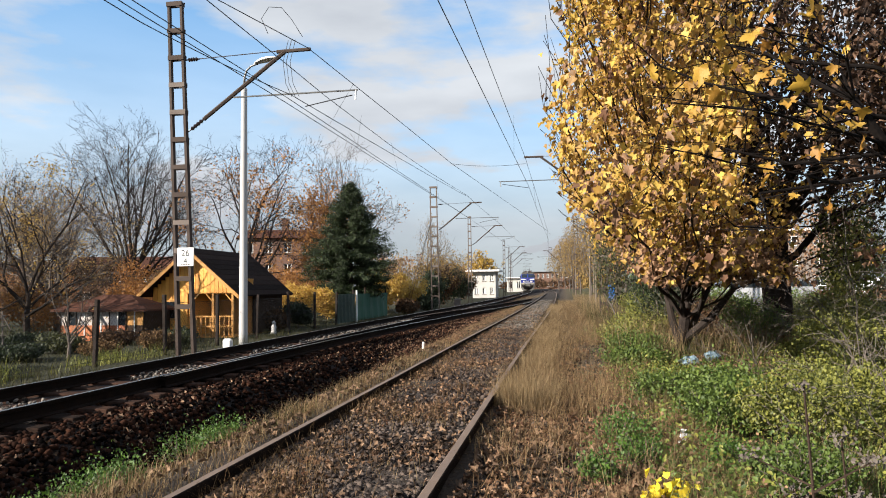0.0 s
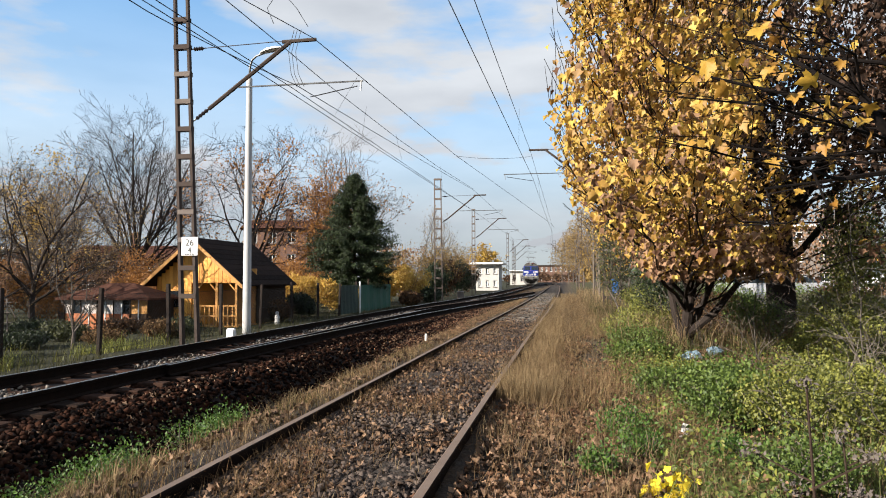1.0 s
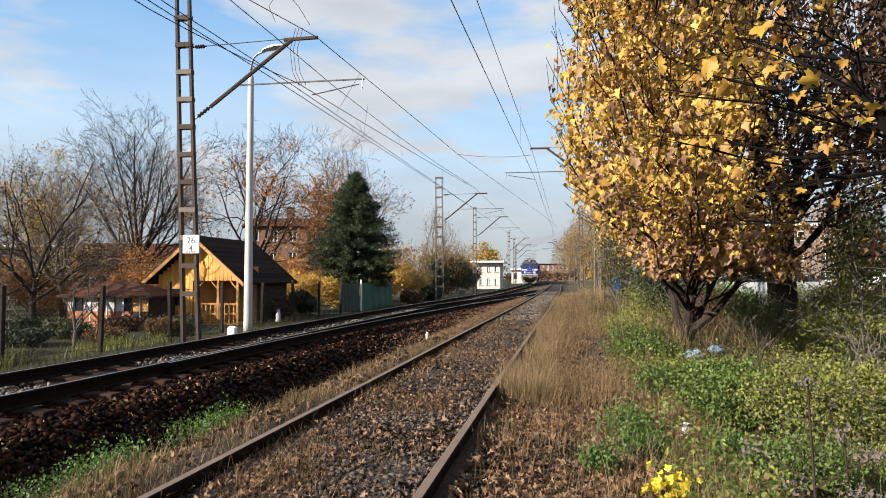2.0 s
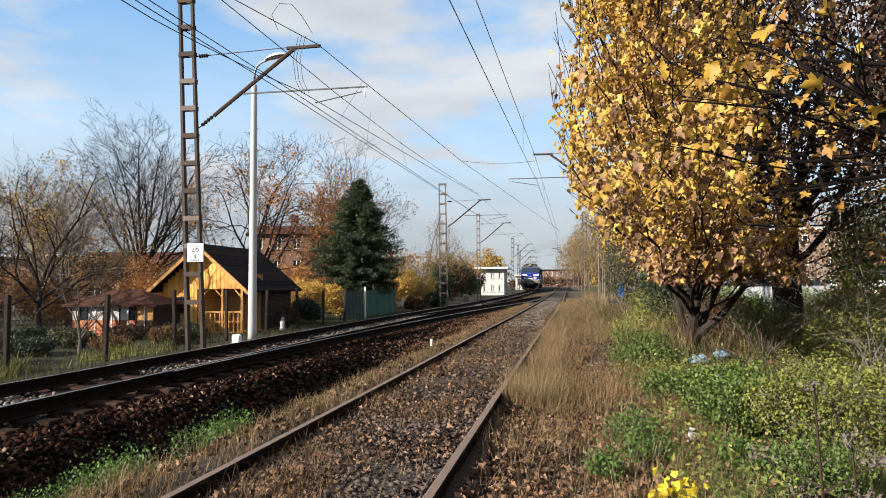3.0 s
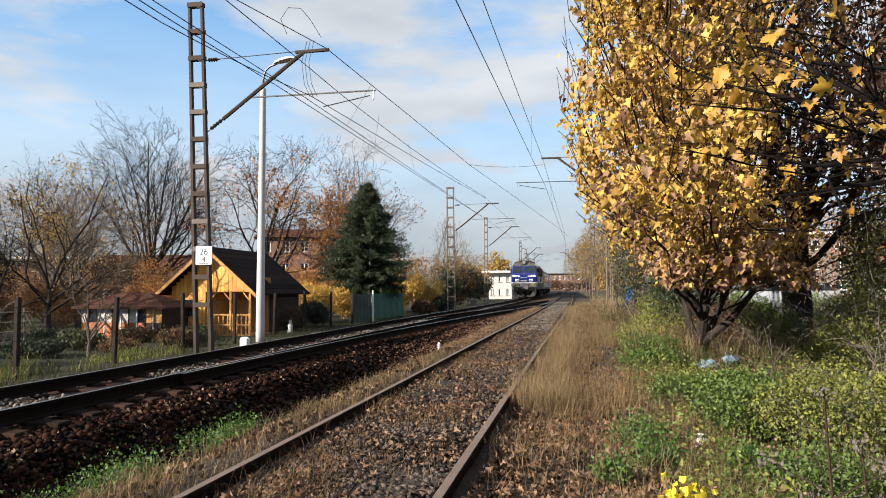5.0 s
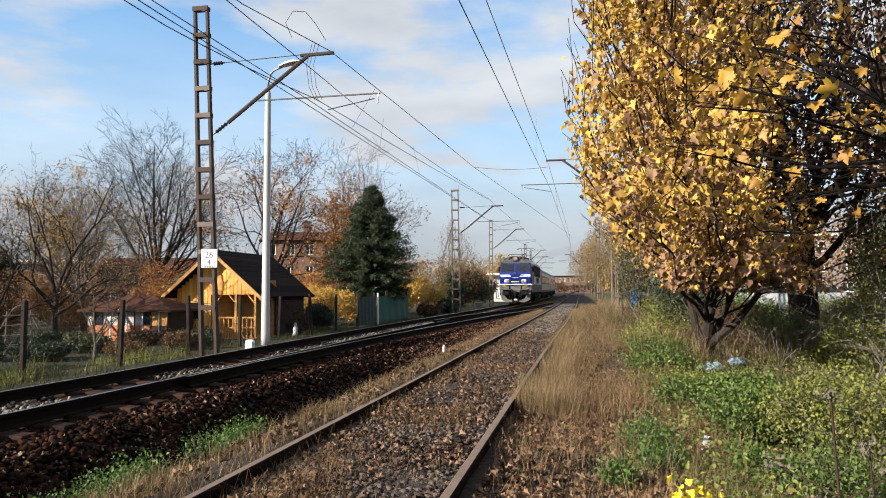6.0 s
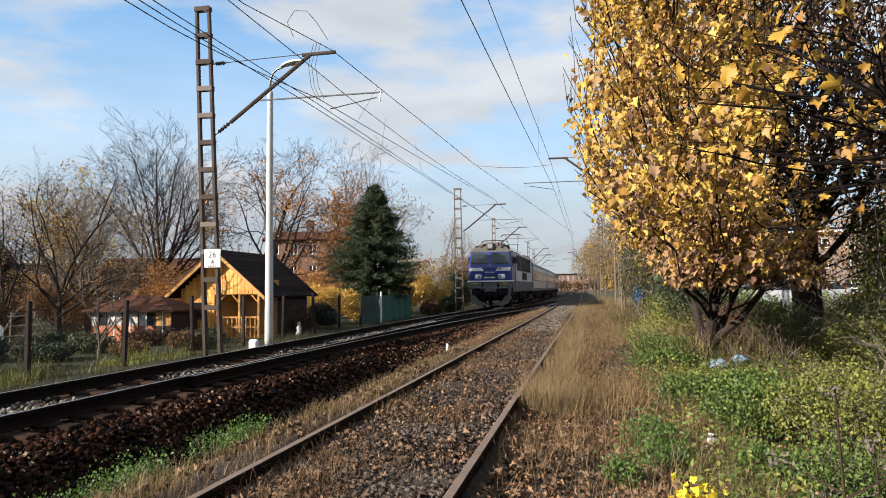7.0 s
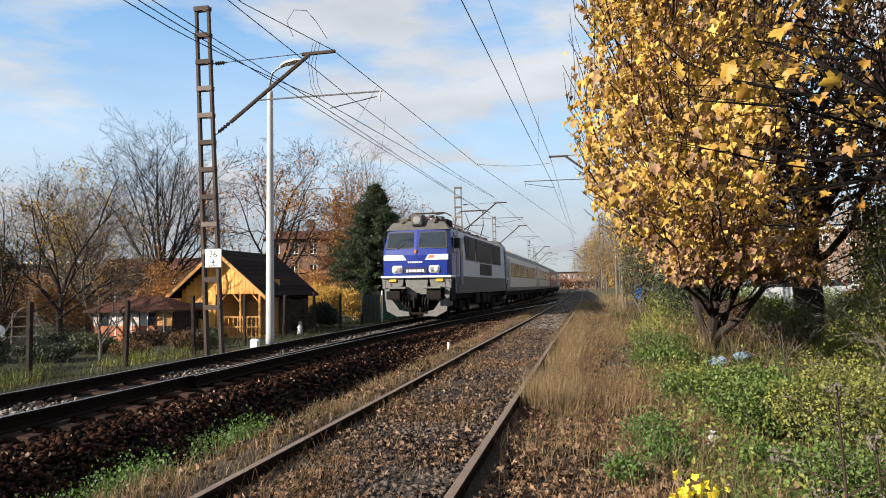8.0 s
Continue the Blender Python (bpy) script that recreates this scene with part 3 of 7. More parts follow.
def wheelset(parent, y, r):
    """Two flanged wheels on an axle, turning about x."""
    b = Build()
    for s in (-1, 1):
        prof = [(0.1, 0.0), (r * 0.5, -0.01), (r * 0.82, 0.0), (r * 0.85, 0.03), (r, 0.03), (r, 0.13), (r + 0.03, 0.135), (r + 0.03, 0.16), (r * 0.8, 0.165), (0.1, 0.16)]
        b.lathe(prof, 18, m=pose(s * 0.84, 0, 0, 0, -90 * s, 0))
        for a in range(5):
            b.box(-0.03, -0.03, r * 0.3, 0.03, 0.03, r * 0.78, m=pose(s * 0.855, 0, 0, a * 72, 0, 0))
    b.tube([(-0.8, 0, 0), (0.8, 0, 0)], 0.085, 8)
    w = part("wheelset", b, M_UNDER, parent)
    w.location = (0, y, r)
    return w


def bogie(parent, y, wheelbase, r):
    b = Build()
    for s in (-1, 1):
        b.prism([(y - wheelbase / 2 - 0.7, 0.62), (y - wheelbase / 2 - 0.7, 0.82), (y - 0.9, 0.9), (y - 0.6, 0.75), (y + 0.6, 0.75), (y + 0.9, 0.9), (y + wheelbase / 2 + 0.7, 0.82), (y + wheelbase / 2 + 0.7, 0.62), (y + 0.9, 0.55), (y + 0.5, 0.42), (y - 0.5, 0.42), (y - 0.9, 0.55)], "x", s * 1.02, s * 1.14)
        for e in (-1, 1):
            b.box(s * 1.08 - 0.13, y + e * wheelbase / 2 - 0.17, 0.42, s * 1.08 + 0.13, y + e * wheelbase / 2 + 0.17, 0.78, bev=0.03)
            b.tube([(s * 1.2, y + e * (wheelbase / 2 - 0.42), 0.5), (s * 1.2, y + e * (wheelbase / 2 - 0.42), 0.95)], 0.09, 8)
    b.box(-1.0, y - 0.3, 0.45, 1.0, y + 0.3, 0.8, bev=0.03)
    part("bogie_frame", b, M_UNDER, parent)
    return [wheelset(parent, y - wheelbase / 2, r), wheelset(parent, y + wheelbase / 2, r)]


def pantograph(parent, y, up, fold):
    b = Build()
    for s in (-1, 1):
        b.tube([(s * 0.55, y - 0.9, 4.28), (s * 0.55, y + 0.9, 4.28)], 0.03, 6)
        if up:
            b.tube([(s * 0.5, y + fold * 0.8, 4.3), (s * 0.42, y - fold * 0.75, 5.15)], 0.03, 6)
            b.tube([(s * 0.42, y - fold * 0.75, 5.15), (s * 0.55, y + fold * 0.15, 5.92)], 0.02, 6)
        else:
            b.tube([(s * 0.5, y + fold * 0.85, 4.3), (s * 0.42, y - fold * 0.9, 4.52)], 0.035, 6)
            b.tube([(s * 0.42, y - fold * 0.9, 4.52), (s * 0.6, y + fold * 0.4, 4.72)], 0.02, 6)
    zc, yc = (5.95, y + fold * 0.15) if up else (4.76, y + fold * 0.4)
    for dy in (-0.18, 0.18):
        b.tube([(-0.98, yc + dy, zc - 0.16), (-0.75, yc + dy, zc), (0.75, yc + dy, zc), (0.98, yc + dy, zc - 0.16)], 0.022, 6)
    b.tube([(-0.5, y - fold * 0.75, 5.15 if up else 4.46), (0.5, y - fold * 0.75, 5.15 if up else 4.46)], 0.02, 6)
    p = part("pantograph", b, M_MAST, parent, "raised pantograph" if up else "folded pantograph")
    for s in (-1, 1):
        for dy in (-0.8, 0.8):
            part("insulator", Build().lathe([(0.05, 4.0), (0.09, 4.05), (0.05, 4.08), (0.09, 4.12), (0.05, 4.15), (0.09, 4.19), (0.05, 4.27)], 10, m=pose(s * 0.55, y + dy, 0)), M_REDINS, p)


def locomotive():
    t = thing("electric_locomotive", "blue and grey electric locomotive with lit headlamps hauling the train", "locomotive")
    L = 16.5
    # body section from sill to roof edge, then the curved roof
    def ring(y, wx, z0, zt, tuck=0.0):
        return [(-wx, y, z0), (-wx, y, 1.9), (-wx + tuck * 0.03, y, 2.9), (-wx + 0.10, y, zt), (wx - 0.10, y, zt), (wx - tuck * 0.03, y, 2.9), (wx, y, 1.9), (wx, y, z0)]
    body = Build()
    ys = [1.05, L - 1.05]
    body.v, body.f, body.mi = [], [], []
    h = hull([ring(1.05, 1.52, 1.12, 3.86), ring(L - 1.05, 1.52, 1.12, 3.86)])
    part("body", h, M_LGREY, t, "light grey body side")
    for s, y0, y1, d in ((1, 0.0, 1.05, 1), (-1, L, L - 1.05, -1)):
        # the cab, with a raked windscreen and a nose that leans out
        def edge(z):
            return lerp_table(z, [(1.12, 0.10), (1.9, 0.02), (2.75, 0.0), (2.95, 0.06), (3.86, 0.36)])
        cab = Build()
        zs = [1.78, 1.9, 2.75, 2.95, 3.86]
        hw = [1.5, 1.5, 1.51, 1.51, 1.38]
        vs, fs = [], []
        for z, w in zip(zs, hw):
            f = y0 + d * edge(z)
            r = 0.16
            back = 1.52 if z < 3.5 else 1.42
            vs += [(-back, y1, z), (-w, f + d * r * 1.4, z), (-w + r, f, z), (0, f - d * 0.05, z), (w - r, f, z), (w, f + d * r * 1.4, z), (back, y1, z)]
        for i in range(len(zs) - 1):
            for j in range(6):
                fs.append((i * 7 + j, i * 7 + j + 1, (i + 1) * 7 + j + 1, (i + 1) * 7 + j))
        fs += [tuple(range(6, -1, -1)), tuple(28 + j for j in range(7))]
        cab.face_set(vs, fs)
        c = part("cab", cab, M_BLUE, t, "glossy blue cab front")
        # windscreen panes with dark rubber frames
        mt = pose(0, y0 + d * 0.21, 3.4, 0, 0, 0) @ pose(0, 0, 0, -math.degrees(math.atan2(0.30, 0.91)) * d, 0, 0)
        for q in (-1, 1):
            x0, x1 = (0.05, 1.3)
            o = [(q * x0, -0.40), (q * (x1 + 0.04), -0.40), (q * (x1 - 0.02), 0.36), (q * (x0 + 0.04), 0.36)]
            fr = Build().prism(o, "y", -0.045 * d, 0.02 * d, m=mt)
            p = part("windscreen_frame", fr, M_BLACK, c)
            i_ = [(q * (x0 + 0.06), -0.35), (q * (x1 - 0.02), -0.35), (q * (x1 - 0.07), 0.31), (q * (x0 + 0.09), 0.31)]
            part("windscreen", Build().prism(i_, "y", -0.053 * d, -0.03 * d, m=mt), M_GLASS, p)
            part("wiper", Build().tube([tuple(mt @ Vector((q * 0.85, -0.07 * d, -0.42))), tuple(mt @ Vector((q * 0.5, -0.075 * d, -0.2)))], 0.012, 5), M_BLACK, c)
            hl = part("headlamp_housing", Build().box(q * 0.8 - 0.24, -0.07, 1.99, q * 0.8 + 0.24, 0.1, 2.31, bev=0.065, m=pose(0, y0, 0, 0, 0, 0 if d == 1 else 180)), M_WHITE, c, "white rimmed twin headlamp")
            part("lamp_rim", Build().box(q * 0.8 - 0.19, -0.078, 2.04, q * 0.8 + 0.19, 0.0, 2.26, bev=0.04, m=pose(0, y0, 0, 0, 0, 0 if d == 1 else 180)), M_GRILLE, hl)
            for k in (-0.09, 0.09):
                part("lamp", Build().lathe([(0.09, 0.0), (0.095, 0.03), (0.06, 0.045), (0.02, 0.05)], 14, m=pose(q * 0.8 + k, y0 - d * 0.07, 2.15, 90 * d, 0, 0)), M_LAMP if d == 1 and k * q > 0 else M_LENS, hl)
            part("white_band", Build().prism([(q * 0.4, 2.54), (q * 1.4, 2.54), (q * 1.4, 2.76), (q * 0.56, 2.76)], "y", y0 - 0.03 * d, y0 + 0.03 * d), M_WHITE, c)
        part("logo", Build().prism([(0.52, 2.62), (0.78, 2.62), (0.84, 2.74), (0.6, 2.74)], "y", y0 - 0.036 * d, y0), M_ORANGE, c)
        part("marker_lamp", Build().box(-0.06, -0.06, 2.82, 0.06, 0.1, 2.98, bev=0.02, m=pose(0, y0, 0, 0, 0, 0 if d == 1 else 180)), M_ORANGE, c, "small orange marker lamp")
        part("number_recess", Build().box(-0.5, -0.052, 1.96, 0.5, 0.0, 2.24, bev=0.02, m=pose(0, y0, 0, 0, 0, 0 if d == 1 else 180)), M_DEEPBLUE, c)
        b = Build()
        for k in range(7):
            b.box(-0.4 + k * 0.115, -0.075, 2.03, -0.32 + k * 0.115, -0.05, 2.14, m=pose(0, y0, 0, 0, 0, 0 if d == 1 else 180))
        part("number_bars", b, M_WHITE, c, kind="stuff")
        b = Build()
        for k in range(8):
            b.box(-0.32 + k * 0.08, -0.07, 2.42, -0.27 + k * 0.08, -0.045, 2.48, m=pose(0, y0, 0, 0, 0, 0 if d == 1 else 180))
        part("small_number_bars", b, M_WHITE, c, kind="stuff")
        part("waist_stripe", Build().box(-1.54, -0.06, 1.79, 1.54, 0.8, 1.88, bev=0.02, m=pose(0, y0, 0, 0, 0, 0 if d == 1 else 180)), M_WHITE, c)
        # roof brow with the top lamp
        brow = hull([[(-1.38, y0 + d * 0.30, 3.83), (1.38, y0 + d * 0.30, 3.83), (1.15, y0 + d * 0.46, 4.16), (0, y0 + d * 0.44, 4.27), (-1.15, y0 + d * 0.46, 4.16)],
                     [(-1.42, y0 + d * 1.1, 3.83), (1.42, y0 + d * 1.1, 3.83), (1.0, y0 + d * 1.1, 4.22), (0, y0 + d * 1.1, 4.3), (-1.0, y0 + d * 1.1, 4.22)]])
        part("cab_roof", brow, M_ROOF, t, "beige cab roof")
        hd = part("top_lamp_housing", Build().box(-0.27, 0.24, 4.0, 0.27, 0.9, 4.5, bev=0.07, m=pose(0, y0, 0, 0, 0, 0 if d == 1 else 180)), M_ROOF, t)
        part("lamp", Build().lathe([(0.16, 0.0), (0.165, 0.025), (0.13, 0.03), (0.04, 0.035)], 18, m=pose(0, y0 + d * 0.245, 4.25, 90 * d, 0, 0)), M_LENS, hd, "round top headlamp")
        for q in (-1, 1):
            part("horn", Build().lathe([(0.03, 0), (0.04, 0.25), (0.1, 0.4)], 10, m=pose(q * 0.7, y0 + d * 0.75, 4.24, 90 * d, 0, 0)), M_ROOF, t)
        # buffer beam, buffers, coupling, plough
        mm = pose(0, y0, 0, 0, 0, 0 if d == 1 else 180)
        # a solid box; its dark colour stands for the shaded hollow behind the panels
        part("apron", Build().box(-1.48, 0.22, 0.8, 1.48, 1.04, 1.785, bev=0.05, m=mm), M_UNDER, t, "buffer beam coloured dark for the shaded hollow between its panels")
        part("centre_panel", Build().prism([(-0.42, 1.1), (0.42, 1.1), (0.5, 1.78), (-0.5, 1.78)], "y", 0.08, 0.24, m=mm), M_APRON, t)
        for q in (-1, 1):
            part("upper_panel", Build().prism([(q * 0.62, 1.45), (q * 1.49, 1.35), (q * 1.51, 1.785), (q * 0.56, 1.785)], "y", 0.06, 0.24, m=mm), M_APRON, t)
            part("side_skirt", Build().prism([(q * 1.22, 0.55), (q * 1.36, 0.6), (q * 1.43, 1.33), (q * 1.2, 1.35)], "y", 0.1, 0.9, m=mm), M_APRON, t)
            part("lamp_bracket", Build().box(q * 0.6 - 0.07, 0.0, 1.15, q * 0.6 + 0.07, 0.22, 1.4, bev=0.02, m=mm), M_MGREY, t)
        mm = pose(0, y0, 0, 0, 0, 0 if d == 1 else 180)
        for q in (-1, 1):
            bf = part("buffer", Build().lathe([(0.14, 0.0), (0.14, 0.28), (0.09, 0.3), (0.09, 0.5), (0.1, 0.52)], 14, m=mm @ pose(q * 0.88, 0.15, 1.07, 90, 0, 0)), M_UNDER, t)
            part("buffer_plate", Build().box(q * 0.88 - 0.3, -0.42, 0.9, q * 0.88 + 0.3, -0.36, 1.25, bev=0.02, m=mm), M_UNDER, bf)
            part("yellow_marker", Build().box(q * 1.02 - 0.16, 0.0, 1.62, q * 1.02 + 0.16, 0.058, 1.74, bev=0.015, m=mm), M_YELLOW, t)
            part("step", Build().box(q * 0.75 - 0.38, -0.28, 1.33, q * 0.75 + 0.38, 0.2, 1.42, bev=0.02, m=mm), M_APRON, t)
            for k in range(3):
                part("hose", Build().tube([tuple(mm @ Vector(v)) for v in ((q * (0.3 + 0.13 * k), 0.1, 1.05), (q * (0.3 + 0.13 * k), -0.1, 0.95), (q * (0.28 + 0.13 * k), -0.14, 0.7), (q * (0.3 + 0.12 * k), -0.05, 0.5))], 0.025, 6), M_BLACK, t)
            part("grab_rail", Build().tube([tuple(mm @ Vector(v)) for v in ((q * 1.3, -0.02, 1.75), (q * 1.3, -0.12, 1.65), (q * 1.3, -0.12, 1.3))], 0.015, 5), M_BLACK, t)
        part("coupling", Build().box(-0.14, -0.3, 0.88, 0.14, 0.2, 1.16, bev=0.04, m=mm).tube([tuple(mm @ Vector(v)) for v in ((0, -0.26, 1.0), (0, -0.36, 0.9), (0, -0.34, 0.55))], 0.05, 8), M_UNDER, t)
        for q in (-1, 1):
            part("plough", Build().prism([(q * 1.38, 0.95), (q * 1.3, 0.4), (q * 0.85, 0.17), (q * 0.3, 0.2), (q * 0.34, 0.36), (q * 0.75, 0.45), (q * 1.05, 0.85)], "y", 0.0, 0.1, m=mm @ pose(0, 0.02, 0)), M_APRON, t, "pale grey rail guard")
        part("guard_bar", Build().box(-0.4, 0.1, 0.24, 0.4, 0.16, 0.34, bev=0.015, m=mm), M_UNDER, t)
    # roof
    part("roof", hull([[(-1.39, 1.1, 3.85), (1.39, 1.1, 3.85), (0.95, 1.1, 4.05), (0, 1.1, 4.12), (-0.95, 1.1, 4.05)], [(-1.39, L - 1.1, 3.85), (1.39, L - 1.1, 3.85), (0.95, L - 1.1, 4.05), (0, L - 1.1, 4.12), (-0.95, L - 1.1, 4.05)]]), M_ROOF, t, "beige grey roof")
    for k in range(6):
        y = 4.6 + k * 1.25
        part("roof_box", Build().box(-0.6, y, 4.05, 0.6, y + 0.85, 4.3 + 0.05 * (k % 2), bev=0.05), M_MGREY, t)
    part("roof_bar", Build().tube([(0.85, 2.2, 4.32), (0.85, 13.6, 4.32)], 0.02, 6), M_REDINS, t)
    for k, (x, y, w, h) in enumerate(((-0.75, 1.25, 0.4, 0.2), (0.7, 1.3, 0.34, 0.26), (-0.3, 1.6, 0.3, 0.34), (0.25, 3.6, 0.5, 0.25), (-0.7, 3.4, 0.36, 0.3))):
        part("roof_fitting", Build().box(x - w / 2, y, 4.1, x + w / 2, y + 0.5, 4.24 + h, bev=0.04), M_MGREY if k % 2 else M_ROOF, t)
    for x in (-0.6, -0.2, 0.2, 0.6):
        part("roof_insulator", Build().lathe([(0.05, 4.1), (0.1, 4.16), (0.05, 4.2), (0.1, 4.26), (0.05, 4.3), (0.1, 4.36), (0.04, 4.46)], 10, m=pose(x, 1.15 + 0.2 * abs(x), 0)), M_REDINS, t)
    for x, y, w, d, h in ((-1.0, 0.9, 0.3, 0.9, 0.12), (0.95, 1.2, 0.35, 1.0, 0.16), (0.45, 2.6, 0.6, 0.8, 0.3), (-0.5, 2.6, 0.5, 0.9, 0.26)):
        part("roof_gear", Build().box(x - w / 2, y, 4.05, x + w / 2, y + d, 4.2 + h, bev=0.05), M_UNDER, t)
    for k in range(5):
        part("roof_cable", Build().tube([(-0.7 + 0.35 * k, 1.0, 4.2), (-0.6 + 0.3 * k, 1.3, 4.5 + 0.03 * (k % 2)), (-0.5 + 0.28 * k, 2.2, 4.42), (-0.5 + 0.25 * k, 3.3, 4.3)], 0.025, 6), M_REDINS if k % 2 else M_UNDER, t)
    pantograph(t, 2.1, False, 1)
    pantograph(t, 13.2, True, -1)
    for s in (-1, 1):
        X = s * 1.52
        for y0, y1, z0, z1 in ((3.0, 5.4, 2.6, 3.74), (5.6, 10.2, 2.6, 3.74), (10.4, 13.4, 2.6, 3.74), (6.6, 10.2, 1.95, 2.56)):
            gsub = part("side_grille", Build().box(min(X - s * 0.03, X + s * 0.015), y0, z0, max(X - s * 0.03, X + s * 0.015), y1, z1, bev=0.01), M_GRILLE, t, "dark ventilation grille")
            n = int((y1 - y0) / 0.3)
            for i in range(n):
                yy = y0 + 0.12 + i * (y1 - y0 - 0.2) / n
                part("slat", Build().box(min(X + s * 0.012, X + s * 0.03), yy, z0 + 0.05, max(X + s * 0.012, X + s * 0.03), yy + 0.06, z1 - 0.05), M_GRILLE, gsub)
        part("lower_band", Build().box(min(X, X + s * 0.02), 1.06, 1.1, max(X, X + s * 0.02), L - 1.06, 1.86, bev=0.005), M_MGREY, t, "darker grey lower band")
        for y in (1.15, L - 2.0):
            part("blue_panel", Build().box(min(X, X + s * 0.012), 1.06 if y < 5 else L - 1.5, 1.9, max(X, X + s * 0.012), 1.5 if y < 5 else L - 1.06, 3.8, bev=0.004), M_BLUE, t)
            d_ = part("cab_door", Build().box(min(X, X + s * 0.03), y + 0.62, 1.5, max(X, X + s * 0.03), y + 1.2, 3.55, bev=0.01), M_STEELBLUE, t, "grey blue cab door")
            part("door_window", Build().box(min(X, X + s * 0.038), y + 0.7, 2.75, max(X, X + s * 0.038), y + 1.12, 3.35, bev=0.01), M_GLASS, d_)
            part("handrail", Build().tube([(X + s * 0.06, y + 0.58, 1.5), (X + s * 0.06, y + 0.58, 2.9)], 0.018, 5), M_GALV, t)
        part("cab_side_window", Build().box(min(X, X + s * 0.02), 0.45, 2.85, max(X, X + s * 0.02), 1.0, 3.55, bev=0.02), M_GLASS, t)
        part("mirror", Build().box(min(X, X + s * 0.18), 0.95, 3.05, max(X, X + s * 0.18), 1.02, 3.5, bev=0.02), M_BLACK, t)
        for y in (5.8, 7.6, 9.0):
            part("equipment_box", Build().box(s * 1.25 - 0.2, y, 0.55, s * 1.25 + 0.2, y + 1.2, 1.1, bev=0.04), M_UNDER, t)
    part("underframe", Build().box(-1.3, 0.9, 0.85, 1.3, L - 0.9, 1.13, bev=0.03), M_UNDER, t)
    ws = bogie(t, 3.7, 2.9, 0.625) + bogie(t, L - 3.7, 2.9, 0.625)
    return t, ws, L, 3.7


def carriage(paint, label):
    t = thing("passenger_carriage", label, "railway carriage", "carriages of the train")
    L, W2 = 24.3, 1.41
    sec = [(-W2, 1.05), (-W2, 3.0), (-W2 + 0.07, 3.35), (W2 - 0.07, 3.35), (W2, 3.0), (W2, 1.05)]
    part("body", Build().prism(sec, "y", 0.25, L - 0.25), paint, t)
    part("roof", Build().prism([(-W2 + 0.07, 3.35), (W2 - 0.07, 3.35), (1.15, 3.72), (0.75, 3.95), (0, 4.05), (-0.75, 3.95), (-1.15, 3.72)], "y", 0.25, L - 0.25), M_CROOF, t, "grey curved roof")
    for i in range(24):
        part("roof_rib", Build().prism([(-W2 + 0.06, 3.36), (W2 - 0.06, 3.36), (1.165, 3.735), (0.76, 3.965), (0, 4.065), (-0.76, 3.965), (-1.165, 3.735)], "y", 0.7 + i, 0.74 + i), M_CROOF, t)
    for s in (-1, 1):
        X = s * W2
        a, b_ = min(X - s * 0.02, X + s * 0.012), max(X - s * 0.02, X + s * 0.012)
        for i in range(11):
            y = 2.3 + i * 1.82
            w = part("window_frame", Build().box(a, y - 0.06, 2.02, b_, y + 1.31, 2.98, bev=0.01), M_GRILLE, t)
            part("window_pane", Build().box(min(X, X + s * 0.016), y, 2.08, max(X, X + s * 0.016), y + 1.25, 2.92, bev=0.004), M_GLASS, w)
        for y in (0.55, L - 1.55):
            d_ = part("door", Build().box(a, y, 1.2, b_, y + 0.95, 3.2, bev=0.01), M_BLUE, t, "blue door")
            part("door_pane", Build().box(min(X, X + s * 0.018), y + 0.2, 2.1, max(X, X + s * 0.018), y + 0.75, 2.95, bev=0.004), M_GLASS, d_)
        part("sill_stripe", Build().box(min(X, X + s * 0.008), 0.3, 1.05, max(X, X + s * 0.008), L - 0.3, 1.3), M_MGREY, t)
    part("underframe", Build().box(-1.25, 0.3, 0.75, 1.25, L - 0.3, 1.06, bev=0.03), M_UNDER, t)
    for y in (7.5, 10.2, 13.5):
        part("equipment_box", Build().box(-1.25, y, 0.35, 1.25, y + 1.6, 0.76, bev=0.05), M_UNDER, t)
    for e, y in ((-1, 0.25), (1, L - 0.25)):
        part("gangway", Build().box(-0.6, min(y, y + e * 0.27), 1.1, 0.6, max(y, y + e * 0.27), 3.4, bev=0.05), M_BLACK, t)
    ws = bogie(t, 3.2, 2.5, 0.46) + bogie(t, L - 3.2, 2.5, 0.46)
    return t, ws, L, 3.2


TRAIN = [locomotive(), carriage(M_CREAM, "cream passenger carriage with dark windows and a grey roof")]
for paint, lab in ((M_CREAM, ""), (M_RED, "dark red passenger carriage with a grey roof"), (M_CREAM, "")):
    src = TRAIN[1]
    c_ = copy_thing(src[0], pose(0, 0, 0))
    kids = [o for o in c_.children if o.name.startswith("wheelset")]
    if lab:
        tagged(c_, lab)
        for o in c_.children:
            if o.name.startswith("body"):
                o.data = o.data.copy()
                o.data.materials[0] = paint
    TRAIN.append((c_, kids, src[2], src[3]))

# ---- growing things ----
M_BARK = material("grey_bark", (0.15, 0.126, 0.108), (0.066, 0.054, 0.046), scale=4, rough=0.95, bump=0.5, fine=30)
M_BARK_DARK = material("dark_bark", (0.044, 0.034, 0.029), (0.02, 0.016, 0.0138), scale=4, rough=0.95, bump=0.5, fine=30)
M_BARK_PALE = material("pale_bark", (0.183, 0.155, 0.122), (0.089, 0.0665, 0.0499), scale=3, rough=0.9, bump=0.3, fine=30)
M_MAPLE = material("yellow_maple_leaf", (0.63, 0.425, 0.082), (0.34, 0.185, 0.04), scale=1.2, rough=0.6, bump=0.1, island=1.1, trans=0.38, contrast=0.42)
